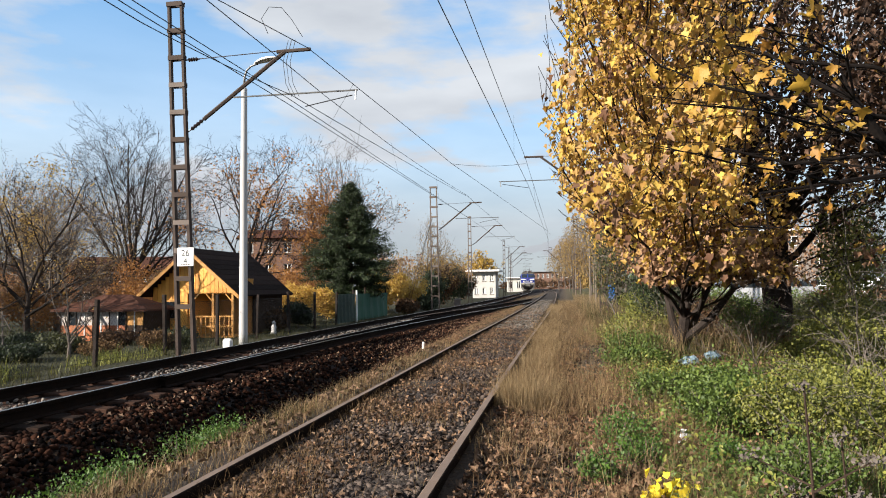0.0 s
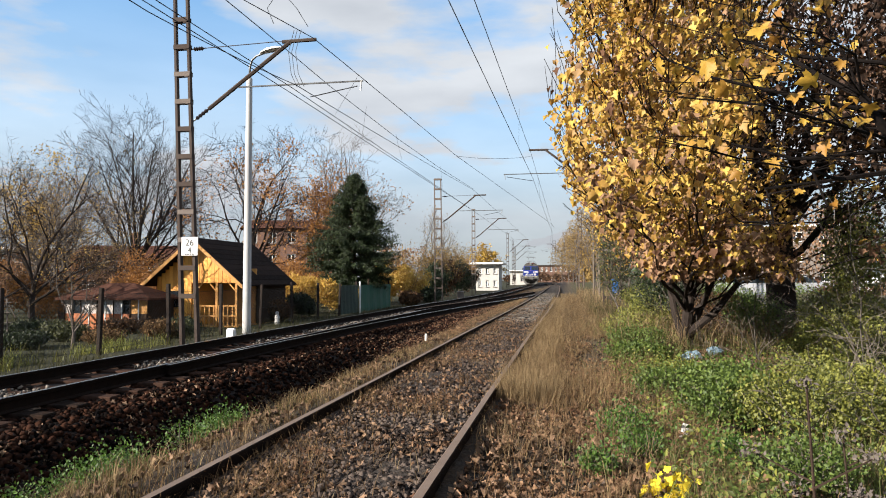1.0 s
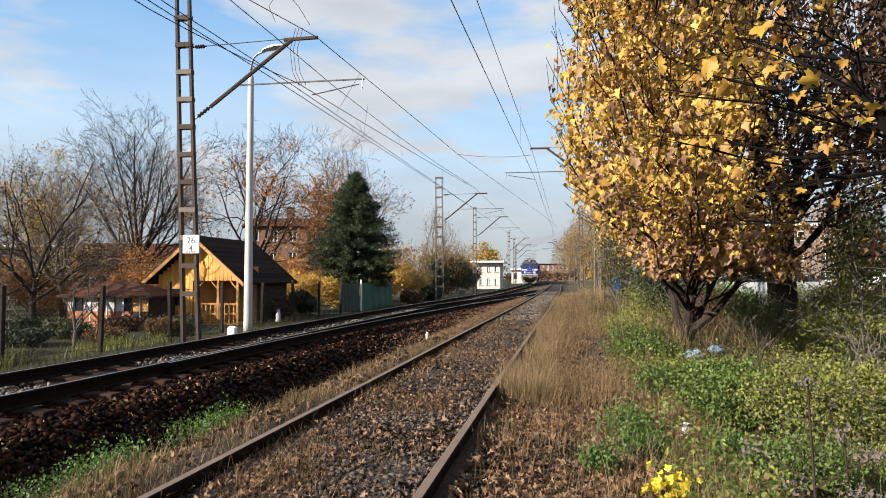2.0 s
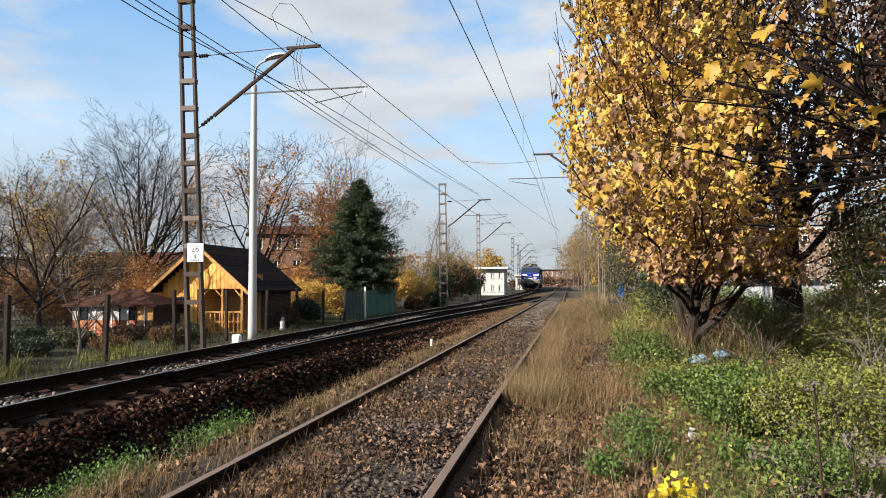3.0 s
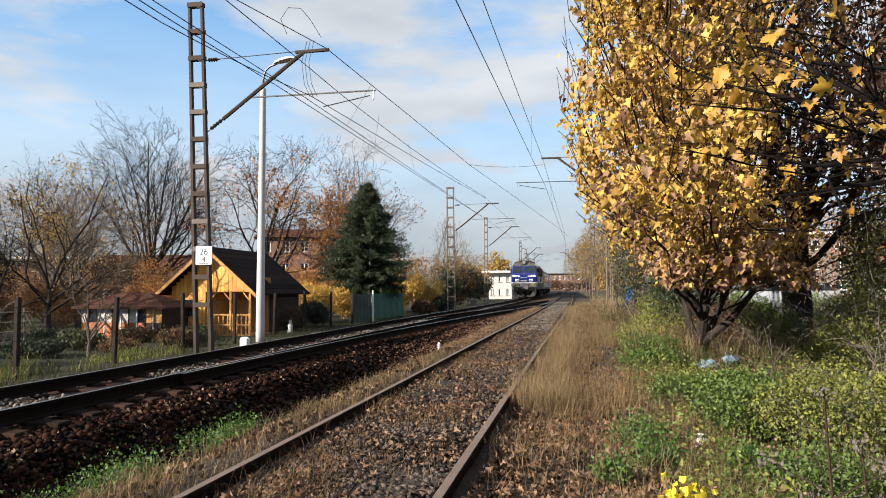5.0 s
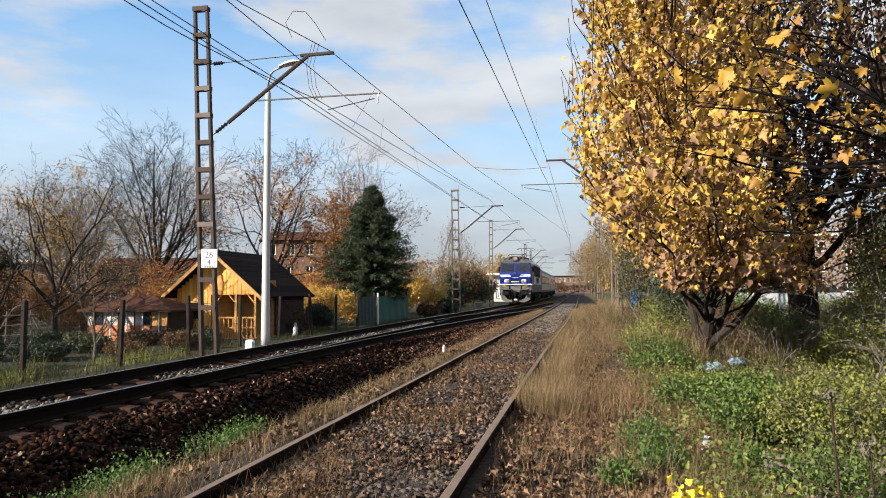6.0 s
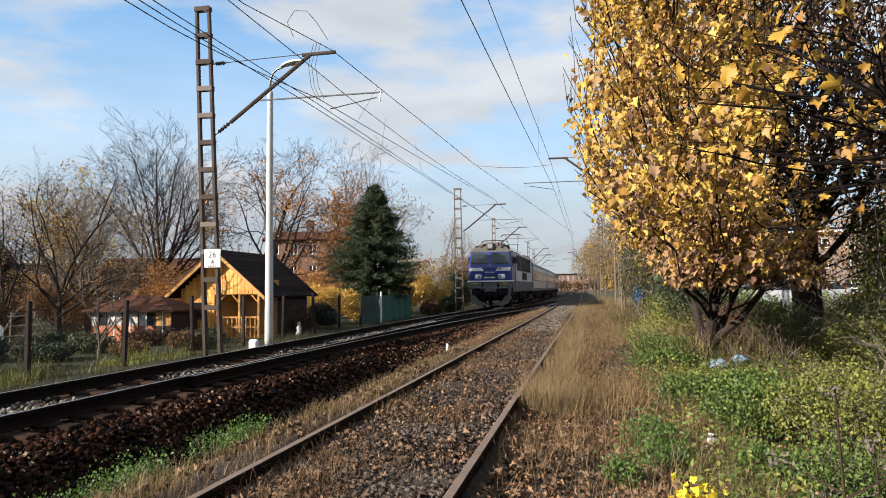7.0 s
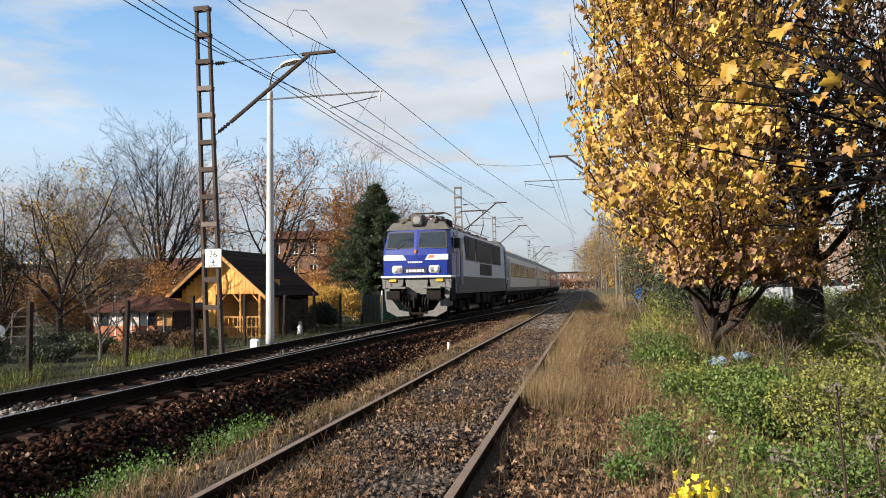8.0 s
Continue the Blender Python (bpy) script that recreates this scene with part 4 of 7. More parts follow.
M_AMBER = material("amber_maple_leaf", (0.47, 0.285, 0.085), (0.19, 0.098, 0.038), scale=1.2, rough=0.6, bump=0.1, island=1.1, trans=0.3, contrast=0.42)
M_MAPLE_BIG = material("golden_maple_leaf", (0.471, 0.288, 0.0388), (0.305, 0.139, 0.0222), scale=2.0, rough=0.55, bump=0.15, obrand=0.9, trans=0.35, contrast=0.42)
M_DRYLEAF = material("dry_brown_leaf", (0.36, 0.22, 0.13), (0.12, 0.06, 0.035), scale=2, rough=0.8, bump=0.1, island=1.1, trans=0.35, contrast=0.45)
# A darker version of the dry leaf, with shade put into its colour.
M_SHADELEAF = material("shaded_brown_leaf", (0.134, 0.0707, 0.0333), (0.0333, 0.0209, 0.0134), scale=2, rough=0.8, bump=0.1, island=1.1, trans=0.15, contrast=0.45)
M_LITTER = material("fallen_leaf", (0.21, 0.13, 0.08), (0.022, 0.014, 0.010), scale=2, rough=0.8, bump=0.1, island=1.2, contrast=0.5)
M_RUSSET = material("russet_leaf", (0.42, 0.19, 0.045), (0.17, 0.07, 0.02), scale=1, rough=0.7, bump=0.0, island=1.0, trans=0.3, contrast=0.45)
M_OCHRE = material("ochre_leaf", (0.50, 0.32, 0.05), (0.22, 0.13, 0.03), scale=1, rough=0.7, bump=0.0, island=1.0, trans=0.3, contrast=0.45)
M_GREEN = material("green_leaf", (0.127, 0.18, 0.03), (0.045, 0.0748, 0.0135), scale=1.5, rough=0.6, bump=0.0, island=1.0, trans=0.3, contrast=0.45)
M_YGREEN = material("yellow_green_leaf", (0.265, 0.265, 0.05), (0.058, 0.07, 0.014), scale=1.5, rough=0.6, bump=0.0, island=1.0, trans=0.3, contrast=0.45)
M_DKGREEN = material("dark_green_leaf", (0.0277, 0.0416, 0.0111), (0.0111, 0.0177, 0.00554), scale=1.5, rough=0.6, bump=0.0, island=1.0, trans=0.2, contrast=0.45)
M_SPRUCE = material("spruce_needles", (0.036, 0.058, 0.011), (0.006, 0.011, 0.003), scale=1.2, rough=0.7, bump=0.0, island=1.0, trans=0.1, contrast=0.45)
M_STRAW = material("dry_grass", (0.33, 0.235, 0.125), (0.085, 0.052, 0.026), scale=0.8, rough=0.8, bump=0.0, island=1.0, trans=0.25, contrast=0.5)
M_GRASS = material("green_grass", (0.152, 0.188, 0.0416), (0.0555, 0.0762, 0.0174), scale=0.8, rough=0.7, bump=0.0, island=1.0, trans=0.25, contrast=0.5)
M_STALK = material("brown_dry_stalk", (0.215, 0.135, 0.068), (0.05, 0.03, 0.016), scale=0.8, rough=0.85, bump=0.0, island=1.1, trans=0.2, contrast=0.5)
M_WEEDLEAF = material("dull_olive_leaf", (0.085, 0.09, 0.025), (0.02, 0.024, 0.009), scale=1.5, rough=0.7, bump=0.0, island=1.0, trans=0.2, contrast=0.45)
M_TAN = material("thinning_tan_leaf", (0.33, 0.215, 0.07), (0.13, 0.082, 0.033), scale=1, rough=0.75, bump=0.0, island=1.0, trans=0.25, contrast=0.45)
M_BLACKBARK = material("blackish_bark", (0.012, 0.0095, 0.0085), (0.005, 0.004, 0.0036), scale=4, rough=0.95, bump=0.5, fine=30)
# Withered brown darkened by colour to give the shade behind the maple.
M_GLOOM = material("shaded_withered_leaf", (0.18, 0.11, 0.075), (0.03, 0.02, 0.016), scale=2, rough=0.85, bump=0.0, island=1.1, trans=0.1, contrast=0.45)
M_FRESH = material("fresh_green_leaf", (0.084, 0.16, 0.0185), (0.0336, 0.0714, 0.0101), scale=1.5, rough=0.6, bump=0.0, island=1.0, trans=0.3, contrast=0.45)
M_BRIGHT = material("bright_yellow_leaf", (0.85, 0.70, 0.04), (0.65, 0.48, 0.03), scale=2, rough=0.6, bump=0.0, island=0.8, trans=0.35)

_half = [(0.1, -0.06), (0.3, -0.1), (0.5, -0.02), (0.38, 0.1), (0.3, 0.2), (0.45, 0.27), (0.62, 0.5), (0.5, 0.52), (0.48, 0.66), (0.34, 0.57), (0.2, 0.52), (0.24, 0.7), (0.14, 0.78)]
LEAF9 = ([(0, 0, 0)] + [(x, y, 0.22 * x + 0.1 * math.sin(9 * y)) for x, y in _half] + [(0, 1.0, -0.12)] + [(-x, y, 0.2 * x - 0.08 * math.sin(8 * y)) for x, y in reversed(_half)],
         [(0, 1, 2, 3, 4, 5), (0, 5, 6, 7, 8, 9, 10, 11), (0, 11, 12, 13, 14), (0, 14, 15, 16, 17), (0, 17, 18, 19, 20, 21, 22, 23), (0, 23, 24, 25, 26, 27)])
LEAF5 = ([(0, 0, 0), (0.26, -0.06, 0.08), (0.44, 0.06, 0.18), (0.39, 0.27, 0.12), (0.52, 0.5, 0.26), (0.42, 0.68, 0.2), (0.3, 0.64, 0.08), (0.17, 0.82, -0.04), (0.03, 0.98, -0.3), (-0.15, 0.8, -0.04), (-0.3, 0.62, 0.1), (-0.46, 0.6, 0.24), (-0.5, 0.42, 0.22), (-0.37, 0.22, 0.1), (-0.4, -0.02, 0.16), (-0.24, -0.06, 0.08)],
         [(0, 1, 2, 3), (0, 3, 4, 5, 6), (0, 6, 7, 8), (0, 8, 9, 10), (0, 10, 11, 12, 13), (0, 13, 14, 15)])
OVATE = ([(0, 0, 0), (0.27, 0.2, 0.07), (0.34, 0.5, 0.1), (0.16, 0.82, 0.03), (0, 1, -0.06), (-0.16, 0.82, 0.04), (-0.34, 0.5, 0.1), (-0.27, 0.2, 0.07)], [(0, 1, 2, 3, 4), (0, 4, 5, 6, 7)])
LEAF2 = ([(0, 0, 0), (0.32, 0.42, 0.08), (0, 1, 0), (-0.32, 0.42, 0.08)], [(0, 1, 2), (0, 2, 3)])
BLADE = ([(-0.5, 0, 0), (0.5, 0, 0), (0.32, 0.12, 0.55), (-0.32, 0.12, 0.55), (0, 0.42, 1.0)], [(0, 1, 2, 3), (3, 2, 4)])
STONE = ([(-0.5, -0.45, -0.3), (0.5, -0.4, -0.35), (0.42, 0.5, -0.3), (-0.48, 0.42, -0.32), (-0.36, -0.3, 0.3), (0.34, -0.36, 0.22), (0.3, 0.3, 0.34), (-0.3, 0.36, 0.2)],
         [(3, 2, 1, 0), (4, 5, 6), (4, 6, 7), (0, 1, 5, 4), (1, 2, 6, 5), (2, 3, 7, 6), (3, 0, 4, 7)])


def strew(name, template, pos, rot, size, mat):
    """One mesh of many copies of a small shape. pos (n,3), rot (n,3,3), size (n,) or (n,3)."""
    tv, tf = np.array(template[0], float), template[1]
    n, k = len(pos), len(tv)
    size = np.asarray(size, float)
    size = size[:, None, None] if size.ndim == 1 else size[:, None, :]
    v = np.einsum("nij,nkj->nki", rot, tv[None] * size) + pos[:, None, :]
    loops = np.concatenate([np.array(f) for f in tf])
    starts = np.cumsum([0] + [len(f) for f in tf])[:-1]
    me = bpy.data.meshes.new(name)
    me.vertices.add(n * k)
    me.vertices.foreach_set("co", v.reshape(-1))
    L = len(loops)
    me.loops.add(n * L)
    me.loops.foreach_set("vertex_index", (np.arange(n)[:, None] * k + loops[None]).reshape(-1).astype(np.int32))
    me.polygons.add(n * len(tf))
    me.polygons.foreach_set("loop_start", (np.arange(n)[:, None] * L + starts[None]).reshape(-1).astype(np.int32))
    me.update(calc_edges=True)
    me.validate()
    me.materials.append(mat)
    return me


def turns(r, n, flat=1.0, droop=None, sunward=0.0):
    """Random turns; flat below 1 keeps pieces near level; droop tips them to hang; sunward turns them to the light."""
    a, e, s = r.uniform(0, 2 * np.pi, n), r.normal(0, 1, n) * flat, r.normal(0, 1, n) * flat
    if droop is not None:
        e = droop + r.normal(0, 0.5, n)
    if sunward:
        a = 2.26 + r.normal(0, sunward, n)
    ca, sa, ce, se, cs, ss = np.cos(a), np.sin(a), np.cos(e), np.sin(e), np.cos(s), np.sin(s)
    z = np.zeros(n)
    o = np.ones(n)
    A = np.stack([np.stack([ca, -sa, z], 1), np.stack([sa, ca, z], 1), np.stack([z, z, o], 1)], 1)
    E = np.stack([np.stack([o, z, z], 1), np.stack([z, ce, -se], 1), np.stack([z, se, ce], 1)], 1)
    S = np.stack([np.stack([cs, z, ss], 1), np.stack([z, o, z], 1), np.stack([-ss, z, cs], 1)], 1)
    return A @ E @ S


def grow(r, stem, targets, tip=0.004, power=0.47, lift=0.6, jit=0.06, sides=4, step=0.35, bend=0.62):
    """Branches grown from a stem to many end points: each joins the best node so far; girth follows what a node carries."""
    nodes = [Vector(p) for p in stem]
    parent = [i - 1 for i in range(len(stem))]
    first = len(stem) // 2
    P = np.array([tuple(p) for p in nodes])
    cen = P[-1]
    order = np.argsort(np.linalg.norm(targets - cen, axis=1))
    ends = []
    cap = len(stem) + len(targets) * 14
    A = np.zeros((cap, 3))
    A[: len(stem)] = P
    way = np.zeros(cap)
    for i in range(1, len(stem)):
        way[i] = way[i - 1] + np.linalg.norm(P[i] - P[i - 1])
    cnt = len(stem)
    for k in order:
        t = targets[k]
        d = A[first:cnt] - t
        h = np.linalg.norm(d[:, :2], axis=1)
        cost = np.sqrt((d**2).sum(1)) + np.maximum(0, d[:, 2] + lift * h) * 1.5 + bend * way[first:cnt]
        j = first + int(np.argmin(cost))
        a, b = Vector(A[j]), Vector(t)
        ln = (b - a).length
        m = max(1, min(12, int(ln / step)))
        pj = j
        for i in range(1, m + 1):
            s = i / m
            v = a.lerp(b, s)
            v.z += lift * 0.12 * ln * (s * s - s)
            if i < m:
                v += Vector(r.normal(0, jit * ln / m + 0.01, 3))
            if cnt >= cap:
                break
            A[cnt] = v
            way[cnt] = way[pj] + (v - Vector(A[pj])).length
            nodes.append(v)
            parent.append(pj)
            pj = cnt
            cnt += 1
        ends.append(pj)
    load = np.zeros(cnt)
    for e in ends:
        load[e] += 1
    for i in range(cnt - 1, 0, -1):
        load[parent[i]] += load[i]
    rad = tip * np.maximum(load, 1) ** power
    b = Build()
    b.twigs = Build()
    heir = {}
    for i in range(1, cnt):
        p = parent[i]
        if p not in heir or load[i] > load[heir[p]]:
            heir[p] = i
    started = [i for i in range(1, cnt) if heir.get(parent[i]) != i] + [heir[0]] if 0 in heir else []
    for i in started:
        pts, rr = [A[parent[i]]], [min(rad[parent[i]], rad[i] * 1.15)]
        c = i
        while c is not None:
            pts.append(A[c])
            rr.append(rad[c])
            c = heir.get(c)
        (b.twigs if rr[0] < tip * 4.5 else b).tube(pts, rr, sides if rr[0] < 0.05 else 8, cap=False)
    return b, A[:cnt], np.array(ends), rad


def crown(r, n, centre, radii, fill=0.55, gaps=0.0, flat_base=None):
    """Points in an uneven ellipsoid."""
    out = []
    while len(out) < n:
        p = r.uniform(-1, 1, 3)
        q = np.linalg.norm(p)
        if q > 1 or q < fill * r.uniform(0, 1):
            continue
        w = np.array(centre) + p * np.array(radii)
        k = noise.noise(Vector(w) * 0.7)
        if q > 0.72 + 0.45 * k or noise.noise(Vector(w) * 0.9 + Vector((9, 4, 2))) < gaps - 0.6:
            continue
        if flat_base is not None and w[2] < flat_base:
            continue
        out.append(w)
    return np.array(out)


def bare_tree(name, label, at, h, w, bark, seed, n=420, leaves=None, leaf_n=0, leaf_size=0.1, tip=0.006, trunk=0.3, lift=0.9, base_frac=0.25, low=None, jit=0.035, bend=0.5):
    r = np.random.default_rng(seed)
    t = thing(name, label, "tree", at=at)
    stem = [(0.03 * math.sin(i), 0.03 * math.cos(i * 2), h * base_frac * i / 5 - 0.1) for i in range(6)]
    T = crown(r, n, (0, 0, h * 0.60), (w / 2 * 1.15, w / 2 * 1.15, h * 0.47), fill=0.35)
    b, A, ends, rad = grow(r, stem, T, tip=tip, lift=lift, step=h * 0.05, jit=jit, bend=bend)
    part("trunk", b, bark, t)
    part("twig_tangle", b.twigs, bark, t, kind="stuff")
    if leaves:
        e = A[r.choice(ends, leaf_n)] + r.normal(0, 0.28, (leaf_n, 3))
        if low:
            e = e[e[:, 2] < h * low]
        part("leaves", strew("leaves", LEAF2, e, turns(r, len(e), 0.8), r.uniform(0.6, 1.3, len(e)) * leaf_size, leaves), None, t, kind="stuff")
    return t


def limb_tree(name, label, at, h, bark, seed, limbs=9, subs=(8, 7, 5), spread=42, reach=0.56, fork=0.16, girth=0.019, rise=0.5, jit=0.10, leaves=None, leaf_n=0, leaf_size=0.1, zone=(0.0, 1.0), twig=0.0045):
    """A leafless tree: trunk, limbs, branches and twigs, each order finer than the last."""
    r = np.random.default_rng(seed)
    t = thing(name, label, "tree", at=at)
    wood, fine, tips = Build(), Build(), []

    def shoot(p, d, length, rad, order):
        k = 7 if order < 2 else 5 if order == 2 else 3
        pts, rr, ways = [p.copy()], [rad], [d.copy()]
        for i in range(k):
            d = (d + Vector(r.normal(0, jit * (0.7 + 0.5 * order), 3)) + Vector((0, 0, rise * 0.10 * (1 if order < 3 else 0.4)))).normalized()
            p = p + d * (length / k)
            pts.append(p.copy())
            ways.append(d.copy())
            rr.append(max(twig * 0.7, rad * (1 - 0.8 * (i + 1) / k)))
        (wood if order < 2 else fine).tube(pts, rr, 7 if order < 2 else 3, cap=False)
        if order > len(subs):
            tips.append(pts[-1])
            return
        for i in range(subs[order - 1]):
            s = 0.22 + 0.76 * (i + r.uniform(0.1, 0.9)) / subs[order - 1]
            q = min(k - 1, int(s * k))
            o = pts[q].lerp(pts[q + 1], s * k - q)
            side = ways[q].orthogonal().normalized()
            side = Matrix.Rotation(r.uniform(0, 2 * math.pi), 3, ways[q]) @ side
            a = math.radians(r.uniform(26, 52))
            shoot(o, (ways[q] * math.cos(a) + side * math.sin(a)).normalized(), length * r.uniform(0.38, 0.62) * (1.15 - 0.5 * s), max(twig, rr[q] * 0.52), order + 1)

    base, top = Vector((0, 0, -0.2)), h * (fork + 0.12)
    stem = [base, Vector((0.02 * h * r.normal(), 0.01 * h * r.normal(), h * fork)), Vector((0.02 * h * r.normal(), 0.01 * h * r.normal(), top))]
    wood.tube(stem, [girth * h * 1.15, girth * h * 0.9, girth * h * 0.6], 9, cap=False)
    for i in range(limbs):
        s = i / max(1, limbs - 1)
        a = i * 2.4 + r.uniform(-0.4, 0.4)
        tilt = math.radians(spread * (1.0 - 0.8 * s) * r.uniform(0.8, 1.2))
        d = Vector((math.cos(a) * math.sin(tilt), math.sin(a) * math.sin(tilt), math.cos(tilt)))
        shoot(stem[1].lerp(stem[2], s), d, h * reach * (0.92 + 0.38 * s) * r.uniform(0.88, 1.1), girth * h * r.uniform(0.38, 0.55), 1)
    part("trunk", wood, bark, t)
    part("twig_tangle", fine, bark, t, kind="stuff")
    if leaves:
        e = np.array([tuple(v) for v in tips])
        top = e[:, 2].max()
        e = e[(e[:, 2] > zone[0] * top) & (e[:, 2] < zone[1] * top)]
        clump = np.array([noise.noise(Vector(v) * 0.5) for v in e])
        e = e[clump > -0.05]
        e = e[r.integers(0, len(e), leaf_n)] + r.normal(0, 0.02 * h, (leaf_n, 3))
        part("leaves", strew("leaves", LEAF2, e, turns(r, leaf_n, 0.8), r.uniform(0.6, 1.3, leaf_n) * leaf_size, leaves), None, t, kind="stuff")
    return t


def shrub(name, label, at, size, seed, leaf, n, leaf_size=0.06, bark=M_BARK, stems=60, category="shrub", template=LEAF2, fill=0.3, group="", droop=None, sunward=0.0):
    r = np.random.default_rng(seed)
    t = thing(name, label, category, group, at=at)
    w, d, h = size
    T = crown(r, stems, (0, 0, h * 0.55), (w / 2, d / 2, h * 0.5), fill=0.3)
    b, A, ends, rad = grow(r, [(0, 0, -0.1), (0, 0, 0.02), (0.01, 0, h * 0.08)], T, tip=0.003, lift=0.5, step=0.3, sides=3)
    b.face_set(b.twigs.v, b.twigs.f)
    part("stem", b, bark, t)
    e = crown(r, n // 2, (0, 0, h * 0.52), (w / 2, d / 2, h * 0.52), fill=fill)
    e2 = A[r.integers(3, len(A), n - n // 2)] + r.normal(0, 0.07 + 0.02 * h, (n - n // 2, 3))
    e = np.concatenate([e, e2])
    e = e[e[:, 2] > 0.02]
    part("leaves", strew("leaves", template, e, turns(r, len(e), 0.9, droop, sunward), r.uniform(0.6, 1.35, len(e)) * leaf_size, leaf), None, t, kind="stuff")
    return t


def land_many(P):
    return np.array([land(x, y) for x, y in P])


def meadow(name, label, seed, n, xr, yr, hh, ww, mat, dens=None, category="grass", kind="stuff", lean=3.6):
    """Grass blades as one piece of stuff."""
    r = np.random.default_rng(seed)
    P = np.stack([r.uniform(*xr, n), yr[0] + (yr[1] - yr[0]) * r.uniform(0, 1, n) ** 1.7], 1)
    if dens:
        keep = np.array([r.uniform() < dens(x, y) for x, y in P])
        P = P[keep]
    z = land_many(P)
    pos = np.column_stack([P, z - 0.02])
    m = len(P)
    hz = r.uniform(hh[0], hh[1], m)
    s = np.column_stack([r.uniform(0.6, 1.4, m) * ww, r.uniform(0.3, lean, m) * hz, hz])
    a = r.uniform(0, 2 * np.pi, m)
    ca, sa, zz, oo = np.cos(a), np.sin(a), np.zeros(m), np.ones(m)
    R = np.stack([np.stack([ca, -sa, zz], 1), np.stack([sa, ca, zz], 1), np.stack([zz, zz, oo], 1)], 1)
    me = strew(name, BLADE, pos, R, s, mat)
    ob = new(name, me)
    return tagged(ob, label, category, kind=kind)


# ---- the autumn maple beside the siding ----
def maple():
    r = np.random.default_rng(11)
    base = on_land(2.25, 14.4)
    t = thing("maple_tree", "yellow autumn maple with several stems beside the siding", "tree", at=base)
    bx, by, bz = base
    T = []
    side = [(1.5, 1.15), (1.9, 0.95), (2.4, 0.7), (3.0, 0.36), (3.6, 0.2), (4.6, 0.2), (5.6, 0.36), (7.0, 0.55), (9.0, 0.8)]
    while len(T) < 1500:
        x, y, z = r.uniform(-0.5, 5.2), r.uniform(6.0, 17.0), r.uniform(1.1, 8.4)
        left = (lerp_table(z, side) + 0.55 * noise.noise((y * 0.8, z * 1.1, 1)) + 0.3 * noise.noise((y * 2.1, z * 2.3, 5))) * y / 12
        low = 1.6 + 0.75 * noise.noise((x * 1.3, y * 1.3, 0)) + 0.03 * (y - 6) + 0.22 * max(0.0, 9.5 - y)
        if x < left or z < low or noise.noise((x * 1.15, y * 1.0, z * 1.25)) < -0.03:
            continue
        if x > 0.245 * y + 0.35 * noise.noise((y, z, 3)) and r.uniform() < 0.93:
            continue
        T.append((x - bx, y - by, z - bz))
    while len(T) < 1800:
        x, y, z = r.uniform(1.2, 3.3), r.uniform(10.5, 15.0), r.uniform(1.45, 2.5)
        if x > 0.11 * y and z > 1.7 - 0.35 * noise.noise((x, y, 7)) - 0.2:
            T.append((x - bx, y - by, z - bz))
    full = len(T)
    while len(T) < full + 170:
        y, z = r.uniform(8.5, 14.5), r.uniform(2.6, 8.0)
        T.append((lerp_table(z, side) + r.uniform(-0.55, 0.1) - bx, y - by, z - bz))
    T = np.array(T)
    stem = [(0, 0, -0.15), (-0.02, 0, 0.15), (0.02, -0.02, 0.4), (0.06, -0.05, 0.75), (0.1, -0.2, 1.1), (0.12, -0.5, 1.6), (0.05, -0.9, 2.2)]
    b, A, ends, rad = grow(r, stem, T, tip=0.0042, power=0.42, lift=0.35, step=0.4, jit=0.07, bend=0.85)
    for p in ([(0.0, 0, 0), (0.22, 0.1, 0.6), (0.55, 0.2, 1.3), (0.95, 0.3, 2.2)], [(0.05, 0, 0), (-0.14, 0.2, 0.7), (-0.25, 0.4, 1.5), (-0.2, 0.3, 2.4)], [(0, 0, 0.3), (0.5, -0.2, 0.75), (0.95, -0.3, 1.35)]):
        b.tube(p, [0.09, 0.07, 0.05, 0.03][: len(p)], 8, cap=False)
    part("trunk", b, M_BARK_DARK, t)
    part("twig_tangle", b.twigs, M_BARK_DARK, t, kind="stuff")
    n = 44000
    leafy = np.array([k for k in ends if A[k][0] + bx > (lerp_table(A[k][2] + bz, side) - 0.22) * (A[k][1] + by) / 12])
    e = A[r.choice(leafy, n)] + r.normal(0, 0.12, (n, 3)) * np.array([0.9, 1, 0.9])
    e = e[e[:, 2] + bz > 1.4]
    k = r.uniform(0, 1, len(e)) + 0.25 * np.array([noise.noise(Vector(p) * 1.1) for p in e])
    up = np.clip((e[:, 2] + bz - 1.6) / 1.2, 0.0, 1.0)
    brown = k < 0.75 - 0.62 * up
    gold = ~brown & (k > 0.36)
    amber = ~brown & ~gold
    for nm, sel, mat, lab in (("golden_leaves", gold, M_MAPLE, ""), ("amber_leaves", amber, M_AMBER, "amber brown leaves"), ("brown_leaves", brown, M_DRYLEAF, "dry brown lower leaves")):
        part(nm, strew(nm, LEAF5, e[sel], turns(r, sel.sum(), 0.6, -0.85, 1.0), 0.035 + 0.085 * r.uniform(0, 1, sel.sum()) ** 1.8, mat), None, t, lab, kind="stuff")
    return t


maple()


